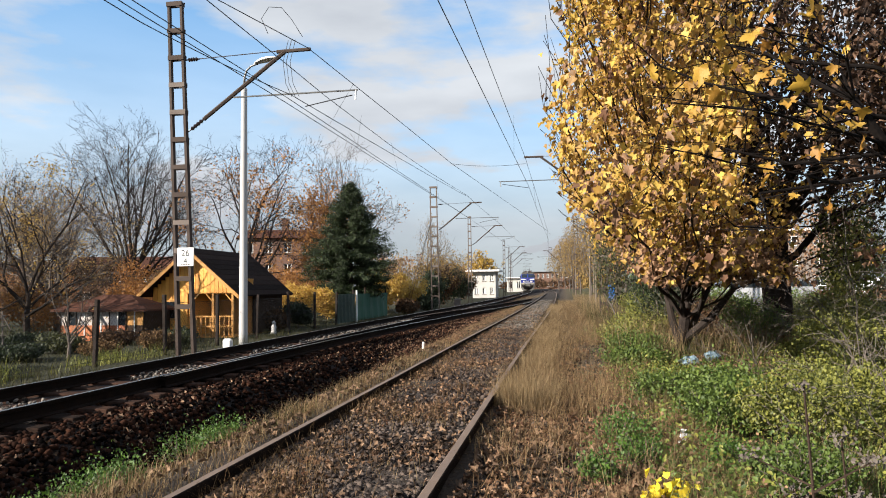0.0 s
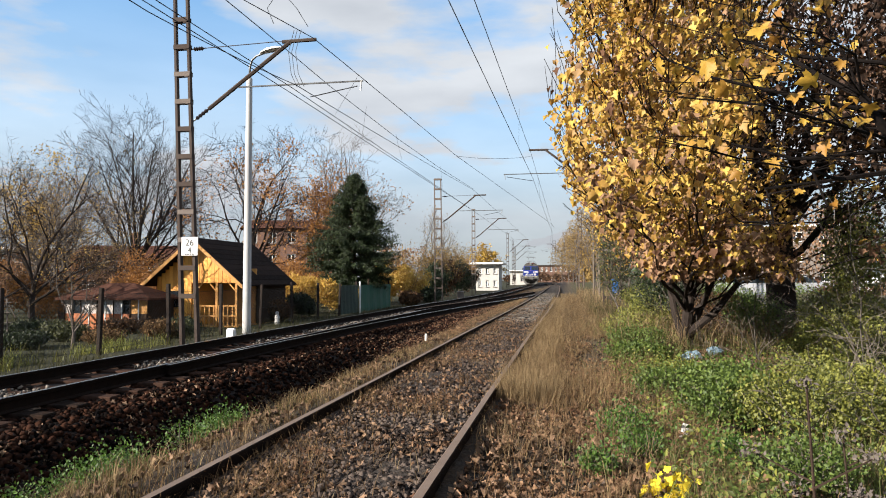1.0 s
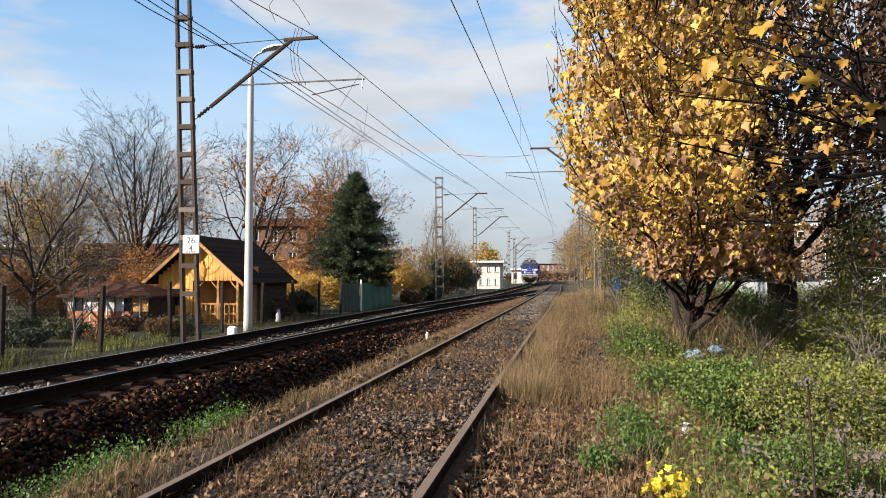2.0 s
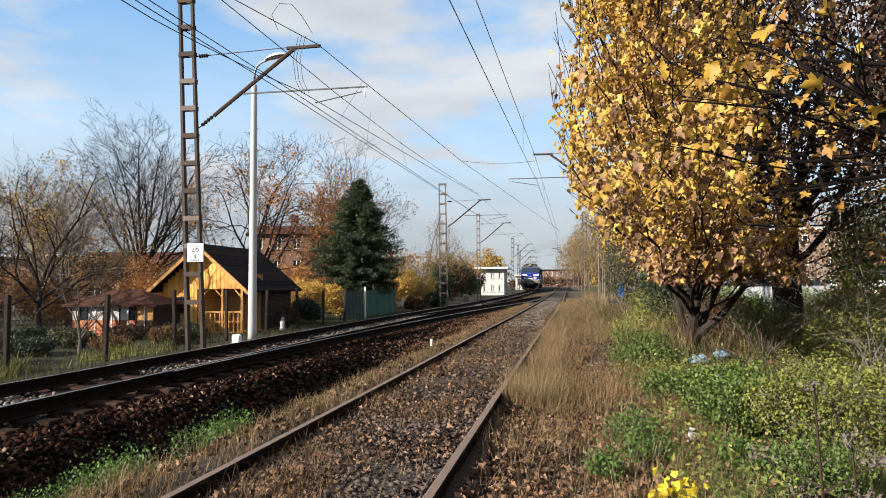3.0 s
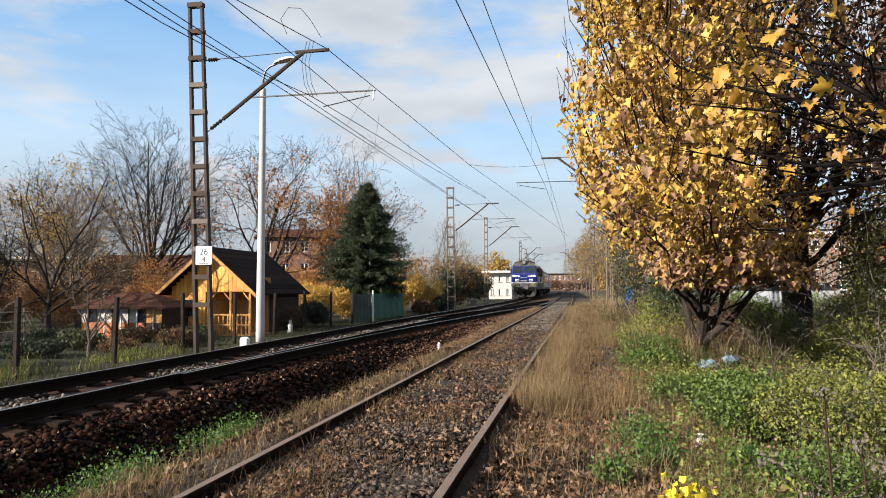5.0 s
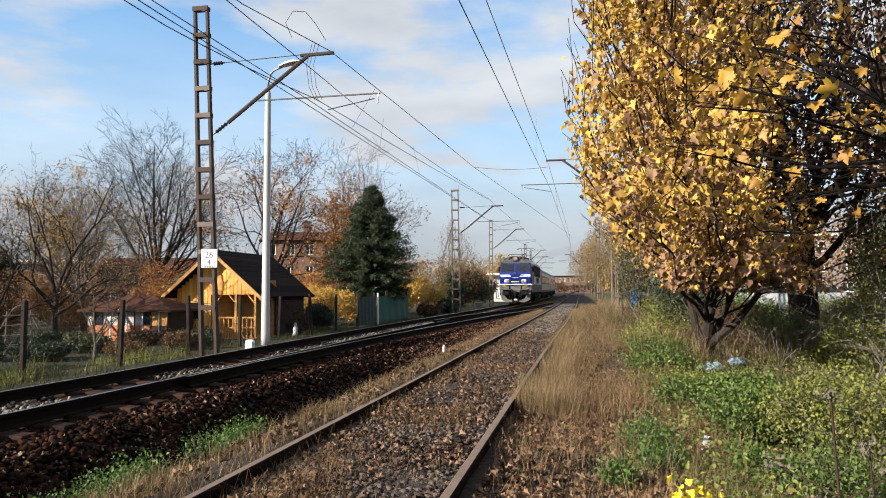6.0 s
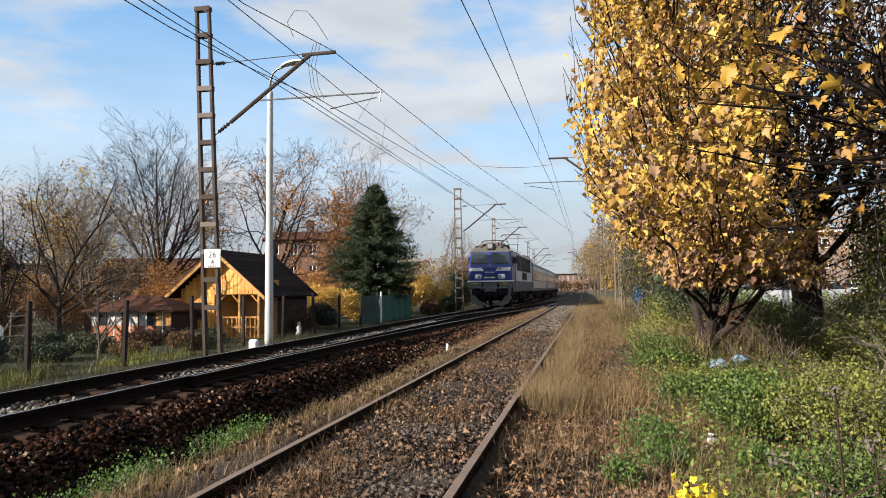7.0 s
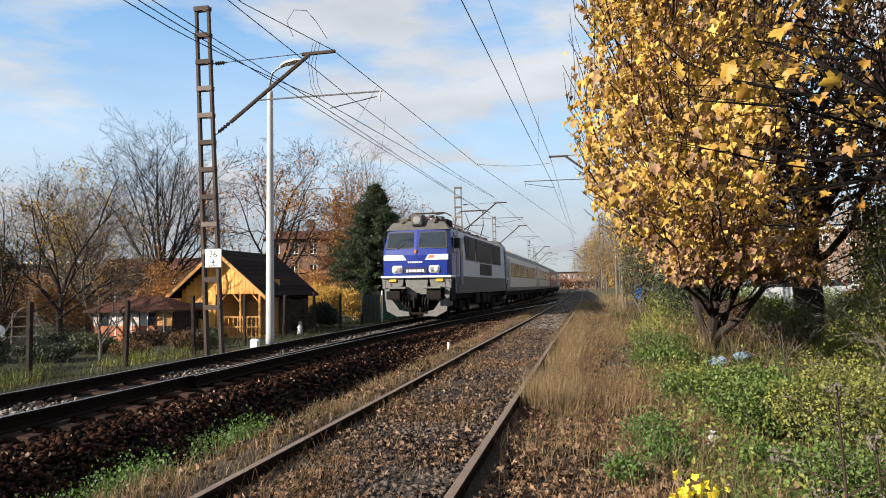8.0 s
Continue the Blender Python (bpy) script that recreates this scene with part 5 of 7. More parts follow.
def near_branch():
    """A bough with large leaves that reaches in close to the viewer from a tree outside the view."""
    r = np.random.default_rng(23)
    t = thing("leaning_maple", "leaning dark maple with golden leaves on thin boughs", "tree", at=(2.75, 4.4, land(2.75, 4.4)))
    bx, by, bz = 2.75, 4.4, land(2.75, 4.4)
    T = []
    while len(T) < 95:
        y = r.uniform(3.0, 5.2)
        ang = r.uniform(0.03, 0.37)
        x = math.tan(ang) * y
        z = 1.4 + y * r.uniform(0.07, 0.40)
        if ang < 0.1 or (ang < 0.2 and z < 1.4 + y * 0.16) or (ang < 0.16 and r.uniform() < 0.5):
            continue
        T.append((x - bx, y - by, z - bz))
    T = np.array(T)
    stem = [(0, 0, -0.1), (-0.3, 0, 0.9), (-0.6, -0.1, 1.5), (-0.9, -0.2, 2.0), (-1.15, -0.25, 2.4), (-1.4, -0.3, 3.0), (-1.6, -0.35, 3.8)]
    b, A, ends, rad = grow(r, stem, T, tip=0.0022, power=0.6, lift=0.0, step=0.3, jit=0.05, sides=5)
    for pts, r0 in (([(2.9, 5.0, 2.35), (1.95, 4.95, 2.5), (1.5, 4.9, 2.6), (1.0, 5.0, 2.78), (0.65, 5.1, 2.98)], 0.02), ([(2.9, 5.0, 2.1), (2.1, 5.0, 2.25), (1.55, 5.1, 2.22), (1.15, 5.2, 2.36)], 0.016), ([(2.95, 5.6, 2.7), (2.3, 5.6, 3.0), (1.8, 5.7, 3.1), (1.2, 5.8, 3.35)], 0.02)):
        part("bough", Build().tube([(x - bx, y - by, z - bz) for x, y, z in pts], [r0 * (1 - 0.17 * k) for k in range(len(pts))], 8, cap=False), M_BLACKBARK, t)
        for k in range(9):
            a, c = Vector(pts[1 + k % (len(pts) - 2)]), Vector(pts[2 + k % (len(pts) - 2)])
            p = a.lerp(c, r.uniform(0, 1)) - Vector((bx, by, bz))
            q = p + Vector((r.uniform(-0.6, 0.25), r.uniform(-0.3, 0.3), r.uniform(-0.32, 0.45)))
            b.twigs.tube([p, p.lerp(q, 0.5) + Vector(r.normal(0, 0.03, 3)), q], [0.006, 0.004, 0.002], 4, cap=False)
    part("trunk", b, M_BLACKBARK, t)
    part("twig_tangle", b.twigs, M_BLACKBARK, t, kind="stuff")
    me = strew("leaf", LEAF9, np.zeros((1, 3)), np.eye(3)[None], np.ones(1), M_MAPLE_BIG)
    for k in range(100):
        p = A[r.choice(ends)] + r.normal(0, 0.12, 3)
        if p[2] + bz < 1.85:
            continue
        R = Matrix(turns(r, 1, 0.7, -0.9)[0].tolist()).to_4x4()
        o = part("leaf", me, None, t)
        o.matrix_basis = Matrix.Translation(p) @ R @ Matrix.Diagonal((*(r.uniform(0.045, 0.085),) * 3, 1))
    return t


near_branch()


# dark trunk with bare branches behind the maple
def dark_tree(at, h, seed, n, w, rad):
    r = np.random.default_rng(seed)
    t = thing("dark_trunk_tree", "dark bare tree with crossing twigs behind the maple", "tree", at=at)
    T = crown(r, n, (0.4, -1.0, h * 0.58), (w, w, h * 0.45), fill=0.3)
    b, A, ends, rr = grow(r, [(0, 0, -0.1), (0.02, 0, 0.8), (-0.03, 0, 1.7), (0.03, 0, 2.6), (0.1, 0, 3.6)], T, tip=rad, power=0.5, lift=0.2, step=0.45, jit=0.12)
    part("trunk", b, M_BARK_DARK, t)
    part("twig_tangle", b.twigs, M_BARK_DARK, t, kind="stuff")
    n2 = n * 15
    e = A[r.choice(ends, n2)] + r.normal(0, 0.3, (n2, 3))
    part("leaves", strew("leaves", LEAF5, e, turns(r, n2, 0.9, -0.6), r.uniform(0.05, 0.11, n2), M_GLOOM), None, t, "brown leaves coloured dark for shade", kind="stuff")
    return t


dark_tree(on_land(4.75, 17.0), 10.5, 31, 900, 4.6, 0.0105)
dark_tree(on_land(5.6, 10.5), 8.5, 32, 700, 3.4, 0.006)
dark_tree(on_land(8.5, 16.5), 10.5, 33, 600, 4.6, 0.008)

# ---- gardens, buildings and trees beyond the line ----
M_PINE = material("varnished_pine_board", (0.86, 0.42, 0.075), (0.6, 0.24, 0.036), scale=2.5, rough=0.5, bump=0.15, obrand=0.5)
M_PINE_TRIM = material("pine_trim", (0.52, 0.25, 0.05), (0.34, 0.15, 0.03), scale=3, rough=0.5, bump=0.15)
M_SHINGLE = material("dark_bitumen_shingle", (0.026, 0.017, 0.014), (0.011, 0.0075, 0.0065), scale=3, rough=0.9, bump=0.3, obrand=0.6)
M_OLD_SHADE_WOOD = material("old_and_shaded_wood", (0.0499, 0.0333, 0.0249), (0.0222, 0.015, 0.0111), scale=4, rough=0.9, bump=0.3)
M_BRICK = material("red_brick_wall", (0.2, 0.125, 0.095), (0.125, 0.07, 0.052), scale=1.5, rough=0.9, bump=0.2, fine=12)
M_TILEROOF = material("brown_roof", (0.089, 0.0416, 0.0277), (0.0499, 0.0222, 0.0166), scale=2, rough=0.9, bump=0.3)
M_RENDER = material("white_render", (0.50, 0.49, 0.46), (0.38, 0.36, 0.33), scale=1.2, rough=0.85, bump=0.1)
M_ORANGEWALL = material("orange_board", (0.4, 0.125, 0.036), (0.28, 0.08, 0.026), scale=3, rough=0.7, bump=0.1, obrand=0.4)
M_GREYWALL = material("grey_board", (0.188, 0.16, 0.139), (0.122, 0.1, 0.089), scale=3, rough=0.8, bump=0.1)
M_PALEPANEL = material("pale_grey_panel", (0.56, 0.52, 0.5), (0.38, 0.34, 0.31), scale=2, rough=0.8, bump=0.1, obrand=0.5)
M_TARP = material("green_mesh_sheet", (0.008, 0.085, 0.05), (0.005, 0.05, 0.03), scale=2, rough=0.7, bump=0.1)
M_TARP_PALE = material("pale_green_sheet", (0.03, 0.06, 0.045), (0.018, 0.035, 0.027), scale=2, rough=0.7, bump=0.1)
M_BLUEBOX = material("blue_plastic", (0.0166, 0.105, 0.305), (0.0111, 0.0721, 0.222), rough=0.4, bump=0.05)
M_ASPHALT = material("pale_asphalt", (0.111, 0.105, 0.1), (0.0721, 0.0693, 0.0665), scale=0.6, rough=0.9, bump=0.2)
M_SILVER = material("silver_car_paint", (0.55, 0.56, 0.58), (0.5, 0.5, 0.52), rough=0.25, metal=0.6, bump=0.0, coat=0.6)


def cabin():
    """A small pine garden house with a gabled roof and a recessed porch."""
    t = thing("garden_house", "varnished pine garden house with a dark shingle roof and porch", "garden house")
    x0, x1, y0, y1 = -16.45, -12.95, 26.3, 31.0
    xc, zb, ze, za = (x0 + x1) / 2, -0.6, 1.55, 3.05
    zb = land(xc, y0) - 0.05
    # gable boards, leaving the porch open below on the side next to the track
    n = 21
    bw = (x1 - x0) / n
    for i in range(n):
        a = x0 + i * bw
        mid = a + bw / 2
        top = ze + (za - ze) * (1 - abs(mid - xc) / (xc - x0)) - 0.06
        low = zb + 0.1 if mid < x0 + 1.55 else 1.3
        part("gable_board", Build().box(a + 0.004, y0 - 0.02 + 0.006 * (i % 2), low, a + bw - 0.004, y0 + 0.03, top, bev=0.004), M_PINE, t)
    back = y0 + 1.7
    for i in range(12):
        a = x0 + 1.6 + i * (x1 - x0 - 1.6) / 12
        # the recessed boards take the darker trim colour to stand for porch shade
        part("porch_board", Build().box(a + 0.004, back, zb + 0.1, a + (x1 - x0 - 1.6) / 12 - 0.004, back + 0.05, 1.9, bev=0.004), M_PINE_TRIM, t)
    part("door", Build().box(x0 + 1.95, back - 0.04, zb + 0.15, x0 + 2.7, back - 0.005, 1.4, bev=0.01), M_PINE_TRIM, t)
    w = part("window_frame", Build().box(x0 + 0.35, y0 - 0.05, 0.25, x0 + 1.15, y0 - 0.025, 1.05, bev=0.01), M_PINE_TRIM, t)
    part("window_pane", Build().box(x0 + 0.42, y0 - 0.056, 0.32, x0 + 1.08, y0 - 0.052, 0.98), M_GLASS, w)
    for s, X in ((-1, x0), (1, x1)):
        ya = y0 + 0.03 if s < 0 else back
        # the pine wall turned from the sun gets dark wood: shade put in colour
        part("side_wall", Build().box(X - 0.05, ya, zb, X + 0.05, y1, ze + 0.02), M_OLD_SHADE_WOOD if s > 0 else M_PINE, t)
    part("rear_wall", Build().prism([(x0, zb), (x1, zb), (x1, ze), (xc, za - 0.05), (x0, ze)], "y", y1 - 0.05, y1 + 0.03), M_PINE, t)
    part("floor_deck", Build().box(x0 - 0.05, y0 - 0.1, zb - 0.05, x1 + 0.05, y1, zb + 0.1, bev=0.01), M_PINE_TRIM, t)
    part("side_partition", Build().box(x0 + 1.52, y0 + 0.03, zb + 0.1, x0 + 1.58, back, 1.9), M_PINE, t)
    for X in (x0 + 1.68, x0 + 2.6, x1 - 0.06):
        part("porch_post", Build().box(X - 0.05, y0 - 0.04, zb + 0.1, X + 0.05, y0 + 0.06, 1.32, bev=0.008), M_PINE_TRIM, t)
        part("brace", Build().tube([(X, y0 - 0.01, 0.95), (X + (0.3 if X < x1 - 1 else -0.3), y0 - 0.01, 1.28)], 0.035, 4), M_PINE_TRIM, t)
    for z in (zb + 0.45, zb + 0.85):
        part("porch_rail", Build().box(x0 + 1.66, y0 - 0.03, z, x1 - 0.02, y0 + 0.03, z + 0.07, bev=0.006), M_PINE_TRIM, t)
    for i in range(8):
        a = x0 + 1.85 + i * 0.2
        part("baluster", Build().box(a, y0 - 0.012, zb + 0.1, a + 0.05, y0 + 0.012, zb + 0.9), M_PINE_TRIM, t)
    # roof slopes with overlapping courses
    ov = 0.45
    for s in (-1, 1):
        run = (xc - x0) + ov
        slope = (za - ze) / (xc - x0)
        lo = (xc + s * run, za - slope * run)
        th = 0.07
        deck = part("roof_slope", Build().prism([(xc, za), (xc, za + th), (lo[0], lo[1] + th), (lo[0], lo[1])], "y", y0 - 0.5, y1 + 0.3), M_SHINGLE, t, "dark shingle roof slope")
        for k in range(9):
            f0, f1 = k / 9, (k + 1) / 9 + 0.015
            p0, p1 = (xc + s * run * f0, za - slope * run * f0 + th), (xc + s * run * f1, za - slope * run * f1 + th)
            part("shingle_course", Build().prism([(p0[0], p0[1] + 0.004), (p0[0], p0[1] + 0.012), (p1[0], p1[1] + 0.028), (p1[0], p1[1] + 0.004)], "y", y0 - 0.52, y1 + 0.32), M_SHINGLE, deck)
        part("barge_board", Build().prism([(xc, za - 0.1), (xc, za + 0.06), (lo[0], lo[1] + 0.06), (lo[0], lo[1] - 0.1)], "y", y0 - 0.56, y0 - 0.52), M_PINE_TRIM, t)
    return t


cabin()


def hut():
    t = thing("garden_hut", "low garden hut with orange panels and a brown roof", "garden hut")
    x0, x1, y0, y1 = -19.2, -15.7, 24.4, 26.2
    zb = land(-17, 25) - 0.05
    for i in range(10):
        a = x0 + i * 0.35
        part("panel", Build().box(a + 0.01, y0, zb, a + 0.34, y0 + 0.05, zb + 0.65, bev=0.006), M_OLD_SHADE_WOOD if i > 7 else M_ORANGEWALL, t)
        if i % 3 != 1:
            part("upper_panel", Build().box(a + 0.01, y0 + 0.012, zb + 0.65, a + 0.34, y0 + 0.05, 0.72, bev=0.006), M_PINE_TRIM if i > 7 else M_PALEPANEL, t)
        else:
            part("window_pane", Build().box(a + 0.01, y0 + 0.02, zb + 0.65, a + 0.34, y0 + 0.03, 0.72), M_GLASS, t)
        part("batten", Build().box(a - 0.02, y0 - 0.02, zb, a + 0.02, y0 + 0.0, 0.72), M_WHITE if i % 2 else M_OLD_SHADE_WOOD, t)
    for X in (x0, x1):
        part("side_wall", Build().box(X - 0.03, y0 + 0.05, zb, X + 0.03, y1, 0.72), M_OLD_SHADE_WOOD, t)
    part("rear_wall", Build().box(x0, y1 - 0.05, zb, x1, y1, 0.72), M_OLD_SHADE_WOOD, t)
    xc, yc = (x0 + x1) / 2, (y0 + y1) / 2
    e = [(x0 - 0.25, y0 - 0.25), (x1 + 0.3, y0 - 0.25), (x1 + 0.3, y1 + 0.25), (x0 - 0.25, y1 + 0.25)]
    vs = [(x, y, z) for z in (0.66, 0.73) for x, y in e] + [(xc - 0.5, yc, 1.3), (xc + 0.6, yc, 1.3)]
    part("roof", Build().face_set(vs, [(3, 2, 1, 0), (0, 1, 5, 4), (1, 2, 6, 5), (2, 3, 7, 6), (3, 0, 4, 7), (4, 5, 9, 8), (5, 6, 9), (6, 7, 8, 9), (7, 4, 8)]), M_TILEROOF, t, "brown hipped hut roof")
    return t


hut()


def ring_frame(x, z, ww, wh):
    """A window frame as one ring."""
    o = [(x - ww / 2, z), (x + ww / 2, z), (x + ww / 2, z + wh), (x - ww / 2, z + wh)]
    i = [(x - ww / 2 + 0.09, z + 0.09), (x + ww / 2 - 0.09, z + 0.09), (x + ww / 2 - 0.09, z + wh - 0.09), (x - ww / 2 + 0.09, z + wh - 0.09)]
    vs = [(p, y, q) for y in (0.1, 0.2) for p, q in o + i]
    fs = []
    for k in range(4):
        j = (k + 1) % 4
        fs += [(k, j, 4 + j, 4 + k), (8 + k, 12 + k, 12 + j, 8 + j), (k, 8 + k, 8 + j, j), (4 + k, 4 + j, 12 + j, 12 + k)]
    return Build().face_set(vs, fs)


def building(name, label, at, w, d, h, roof_h, wall, floors, cols, rz=0, pane=True, chim=1, flat=False, top=None):
    """A house with storeys, window openings with frames and a roof; its front looks to -y."""
    t = thing(name, label, "building", at=at, rz=rz)
    fh = h / floors
    # the front wall in strips round real openings
    b = Build()
    cw = w / cols
    ww, wh = cw * 0.42, fh * 0.5
    for f in range(floors):
        z = f * fh
        b.box(-w / 2, 0, z, w / 2, 0.35, z + fh * 0.28)
        b.box(-w / 2, 0, z + fh * 0.28 + wh, w / 2, 0.35, z + fh)
        for c in range(cols + 1):
            xa = -w / 2 + (c - 1) * cw + cw / 2 + ww / 2 if c else -w / 2
            xb = -w / 2 + c * cw + cw / 2 - ww / 2 if c < cols else w / 2
            b.box(xa, 0, z + fh * 0.28, xb, 0.35, z + fh * 0.28 + wh)
    part("front_wall", b, wall, t)
    part("side_walls", Build().box(-w / 2, 0.35, 0, -w / 2 + 0.35, d, h).box(w / 2 - 0.35, 0.35, 0, w / 2, d, h).box(-w / 2 + 0.35, d - 0.35, 0, w / 2 - 0.35, d, h), wall, t)
    # an added dark sheet, upright and full height, behind the window panes
    part("inner_floor", Build().box(-w / 2 + 0.35, 1.2, 0.0, w / 2 - 0.35, 1.3, h - 0.1), M_OLD_SHADE_WOOD, t)
    for f in range(floors):
        for c in range(cols):
            x = -w / 2 + (c + 0.5) * cw
            z = f * fh + fh * 0.28
            wnd = part("window", ring_frame(x, z, ww, wh), M_WHITE, t)
            part("mullion", Build().box(x - 0.05, 0.11, z + 0.09, x + 0.05, 0.19, z + wh - 0.09), M_WHITE, wnd)
            part("pane", Build().box(x - ww / 2, 0.22, z, x + ww / 2, 0.24, z + wh), M_GLASS, wnd)
            part("sill", Build().box(x - ww / 2 - 0.08, -0.08, z - 0.08, x + ww / 2 + 0.08, 0.1, z), M_CONCRETE, wnd)
    if flat:
        part("roof", Build().box(-w / 2 - 1.0, -0.9, h, w / 2 + 0.7, d + 0.5, h + 0.3, bev=0.04), top or M_WHITE, t, "pale overhanging flat roof")
    else:
        part("roof", Build().prism([(-0.5, h - 0.1), (d / 2, h + roof_h), (d + 0.5, h - 0.1), (d + 0.3, h - 0.25), (-0.3, h - 0.25)], "x", -w / 2 - 0.4, w / 2 + 0.4), M_TILEROOF, t, "brown pitched roof")
        for k in range(chim):
            x = -w / 2 + w * (k + 0.6) / (chim + 0.4)
            part("chimney", Build().box(x - 0.5, d / 2 - 0.4, h + roof_h * 0.5, x + 0.5, d / 2 + 0.4, h + roof_h + 1.4, bev=0.03).box(x - 0.6, d / 2 - 0.5, h + roof_h + 1.4, x + 0.6, d / 2 + 0.5, h + roof_h + 1.6), M_BRICK, t)
    return t


building("brick_house", "red brick house with white windows behind the gardens", on_land(-37.5, 92), 13, 9, 9.0, 1.4, M_BRICK, 3, 5, rz=14)
building("brick_cottage", "low brick cottage with a tall chimney behind garden trees", on_land(-52, 78), 14, 8, 4.6, 1.6, M_BRICK, 2, 4, rz=18)
building("grey_apartment_house", "pale far apartment house with a flat roof", on_land(-74, 92), 14, 9, 6.2, 1.0, M_GREYWALL, 2, 5, rz=20, flat=True)
building("signal_box", "white two storey signal box with a flat overhanging roof", on_land(-12.3, 110), 3.6, 5, 4.1, 0, M_RENDER, 2, 3, flat=True)
building("white_kiosk", "small white building beside the far tracks", on_land(-14.0, 205), 4.5, 4, 4.0, 0, M_RENDER, 1, 2, flat=True)
building("far_brick_building", "long red brick building across the far end of the line", on_land(-4, 330), 26, 10, 8.0, 0.6, M_BRICK, 2, 12, flat=True, top=M_CROOF)


# garden fence along the line
def fence():
    t = thing("garden_fence", "wire mesh garden fence on dark wooden posts", "fence")
    X = -11.5
    ys = [9.6 + 3.13 * i for i in range(10)]
    for i, y in enumerate(ys):
        z = land(X, y)
        h = 1.75 - 0.04 * (i % 3)
        part("post", Build().box(-0.05, -0.05, -0.3, 0.05, 0.05, h, bev=0.012, m=pose(X, y, z, 0, 1.5 * ((i * 7) % 3 - 1), 0)), M_BARK_DARK, t)
    for k, h in enumerate((0.15, 0.8, 1.5)):
        part("strand", Build().tube([(X + 0.07, y, land(X, y) + h) for y in ys], 0.006, 4), M_WIRE, t)
    b = Build()
    y = ys[0]
    while y < ys[-1] - 1.4:
        z = land(X, y)
        b.tube([(X + 0.07, y, z + 0.12), (X + 0.07, y + 1.4, z + 1.5)], 0.0022, 3, cap=False)
        b.tube([(X + 0.075, y + 1.4, z + 0.12), (X + 0.075, y, z + 1.5)], 0.0022, 3, cap=False)
        y += 0.13
    part("wire_mesh", b, M_WIRE, t, "thin rusty wire mesh", kind="stuff")
    for y0, y1, mat, lab in ((34.7, 37.75, M_TARP_PALE, "pale green wind screen sheet"), (37.85, 45.0, M_TARP, "dark green wind screen sheet")):
        vs = []
        for i in range(25):
            yy = y0 + (y1 - y0) * i / 24
            for z, o in ((0.05, 0.03), (0.8, 0.0), (1.55, 0.02)):
                vs.append((X + 0.03 + 0.03 * math.sin(i * 1.3 + z) + o, yy, land(X, yy) + z))
        fs = [(i * 3 + j, (i + 1) * 3 + j, (i + 1) * 3 + j + 1, i * 3 + j + 1) for i in range(24) for j in range(2)]
        sheet = part("screen_sheet", Build().face_set(vs, fs), mat, t, lab)
        so = sheet.modifiers.new("thickness", "SOLIDIFY")
        so.thickness = 0.012
    part("white_post", Build().tube([(X + 0.15, 37.8, land(X, 37.8) - 0.2), (X + 0.15, 37.8, land(X, 37.8) + 1.75)], 0.05, 8), M_WHITE, t, "white painted post")
    for i in range(3):
        y = 40.2 + 2.4 * i
        part("post", Build().box(X - 0.1, y - 0.05, land(X, y) - 0.2, X - 0.02, y + 0.05, land(X, y) + 1.9, bev=0.01), M_OLD_SHADE_WOOD, t)
    return t


fence()


def trellis(at):
    t = thing("garden_trellis", "weathered grey wooden ladder trellis in the garden", "trellis", at=at, rz=35)
    for s in (-0.35, 0.35):
        part("upright", Build().tube([(s, 0, -0.1), (s * 0.9, 0.02, 1.35)], 0.025, 6), M_CONCRETE, t)
    for k in range(4):
        part("rung", Build().tube([(-0.42, -0.02, 0.3 + k * 0.3), (0.42, -0.02, 0.32 + k * 0.3)], 0.018, 6), M_CONCRETE, t)
    for k in range(2):
        part("cross_pole", Build().tube([(-0.4 + 0.3 * k, 0.05, 0), (0.3 - 0.1 * k, 0.05, 1.2)], 0.015, 5), M_CONCRETE, t)
    part("arch", Build().tube([(-0.55 + 0.07 * k, 0.4, 0.75 + 0.75 * math.sin(math.pi * k / 15)) for k in range(16)], 0.015, 5), M_CONCRETE, t)
    return t


trellis(on_land(-17.0, 18.6))
whole("white_barrel", Build().lathe([(0.26, 0), (0.3, 0.1), (0.31, 0.5), (0.3, 0.85), (0.2, 0.95), (0.1, 0.98)], 18), M_WHITE, "white plastic water barrel in the garden", "barrel", at=on_land(-18.2, 18.7), smooth=True)
whole("garden_statue", Build().lathe([(0.12, 0), (0.13, 0.08), (0.09, 0.15), (0.11, 0.32), (0.06, 0.4), (0.08, 0.48), (0.03, 0.55)], 12), M_POLE, "small pale garden ornament behind the fence", "ornament", at=on_land(-12.1, 28.2, 0.0), smooth=True)
whole("marker_stone", Build().box(-0.14, -0.08, -0.1, 0.14, 0.08, 0.30, bev=0.05), M_WHITE, "white painted marker stone beside the track", "marker stone", at=on_land(-9.55, 19.0))
whole("marker_peg", Build().lathe([(0.036, -0.1), (0.036, 0.26), (0.026, 0.29)], 10), M_WHITE, "short white marker peg in the ballast", "marker peg", at=on_land(-3.7, 18.4))
rc = thing("relay_cabinet", "grey trackside relay cabinet", "cabinet", at=on_land(-9.5, 63))
part("body", Build().box(-0.28, -0.22, -0.1, 0.28, 0.22, 0.6, bev=0.03), M_CONCRETE, rc)
part("lid", Build().box(-0.31, -0.25, 0.6, 0.31, 0.25, 0.66, bev=0.02), M_GALV, rc)
bb = thing("blue_bin", "tall blue plastic bin among the weeds", "bin", at=on_land(3.9, 60))
part("body", Build().box(-0.3, -0.3, 0, 0.3, 0.3, 1.15, bev=0.05), M_BLUEBOX, bb)
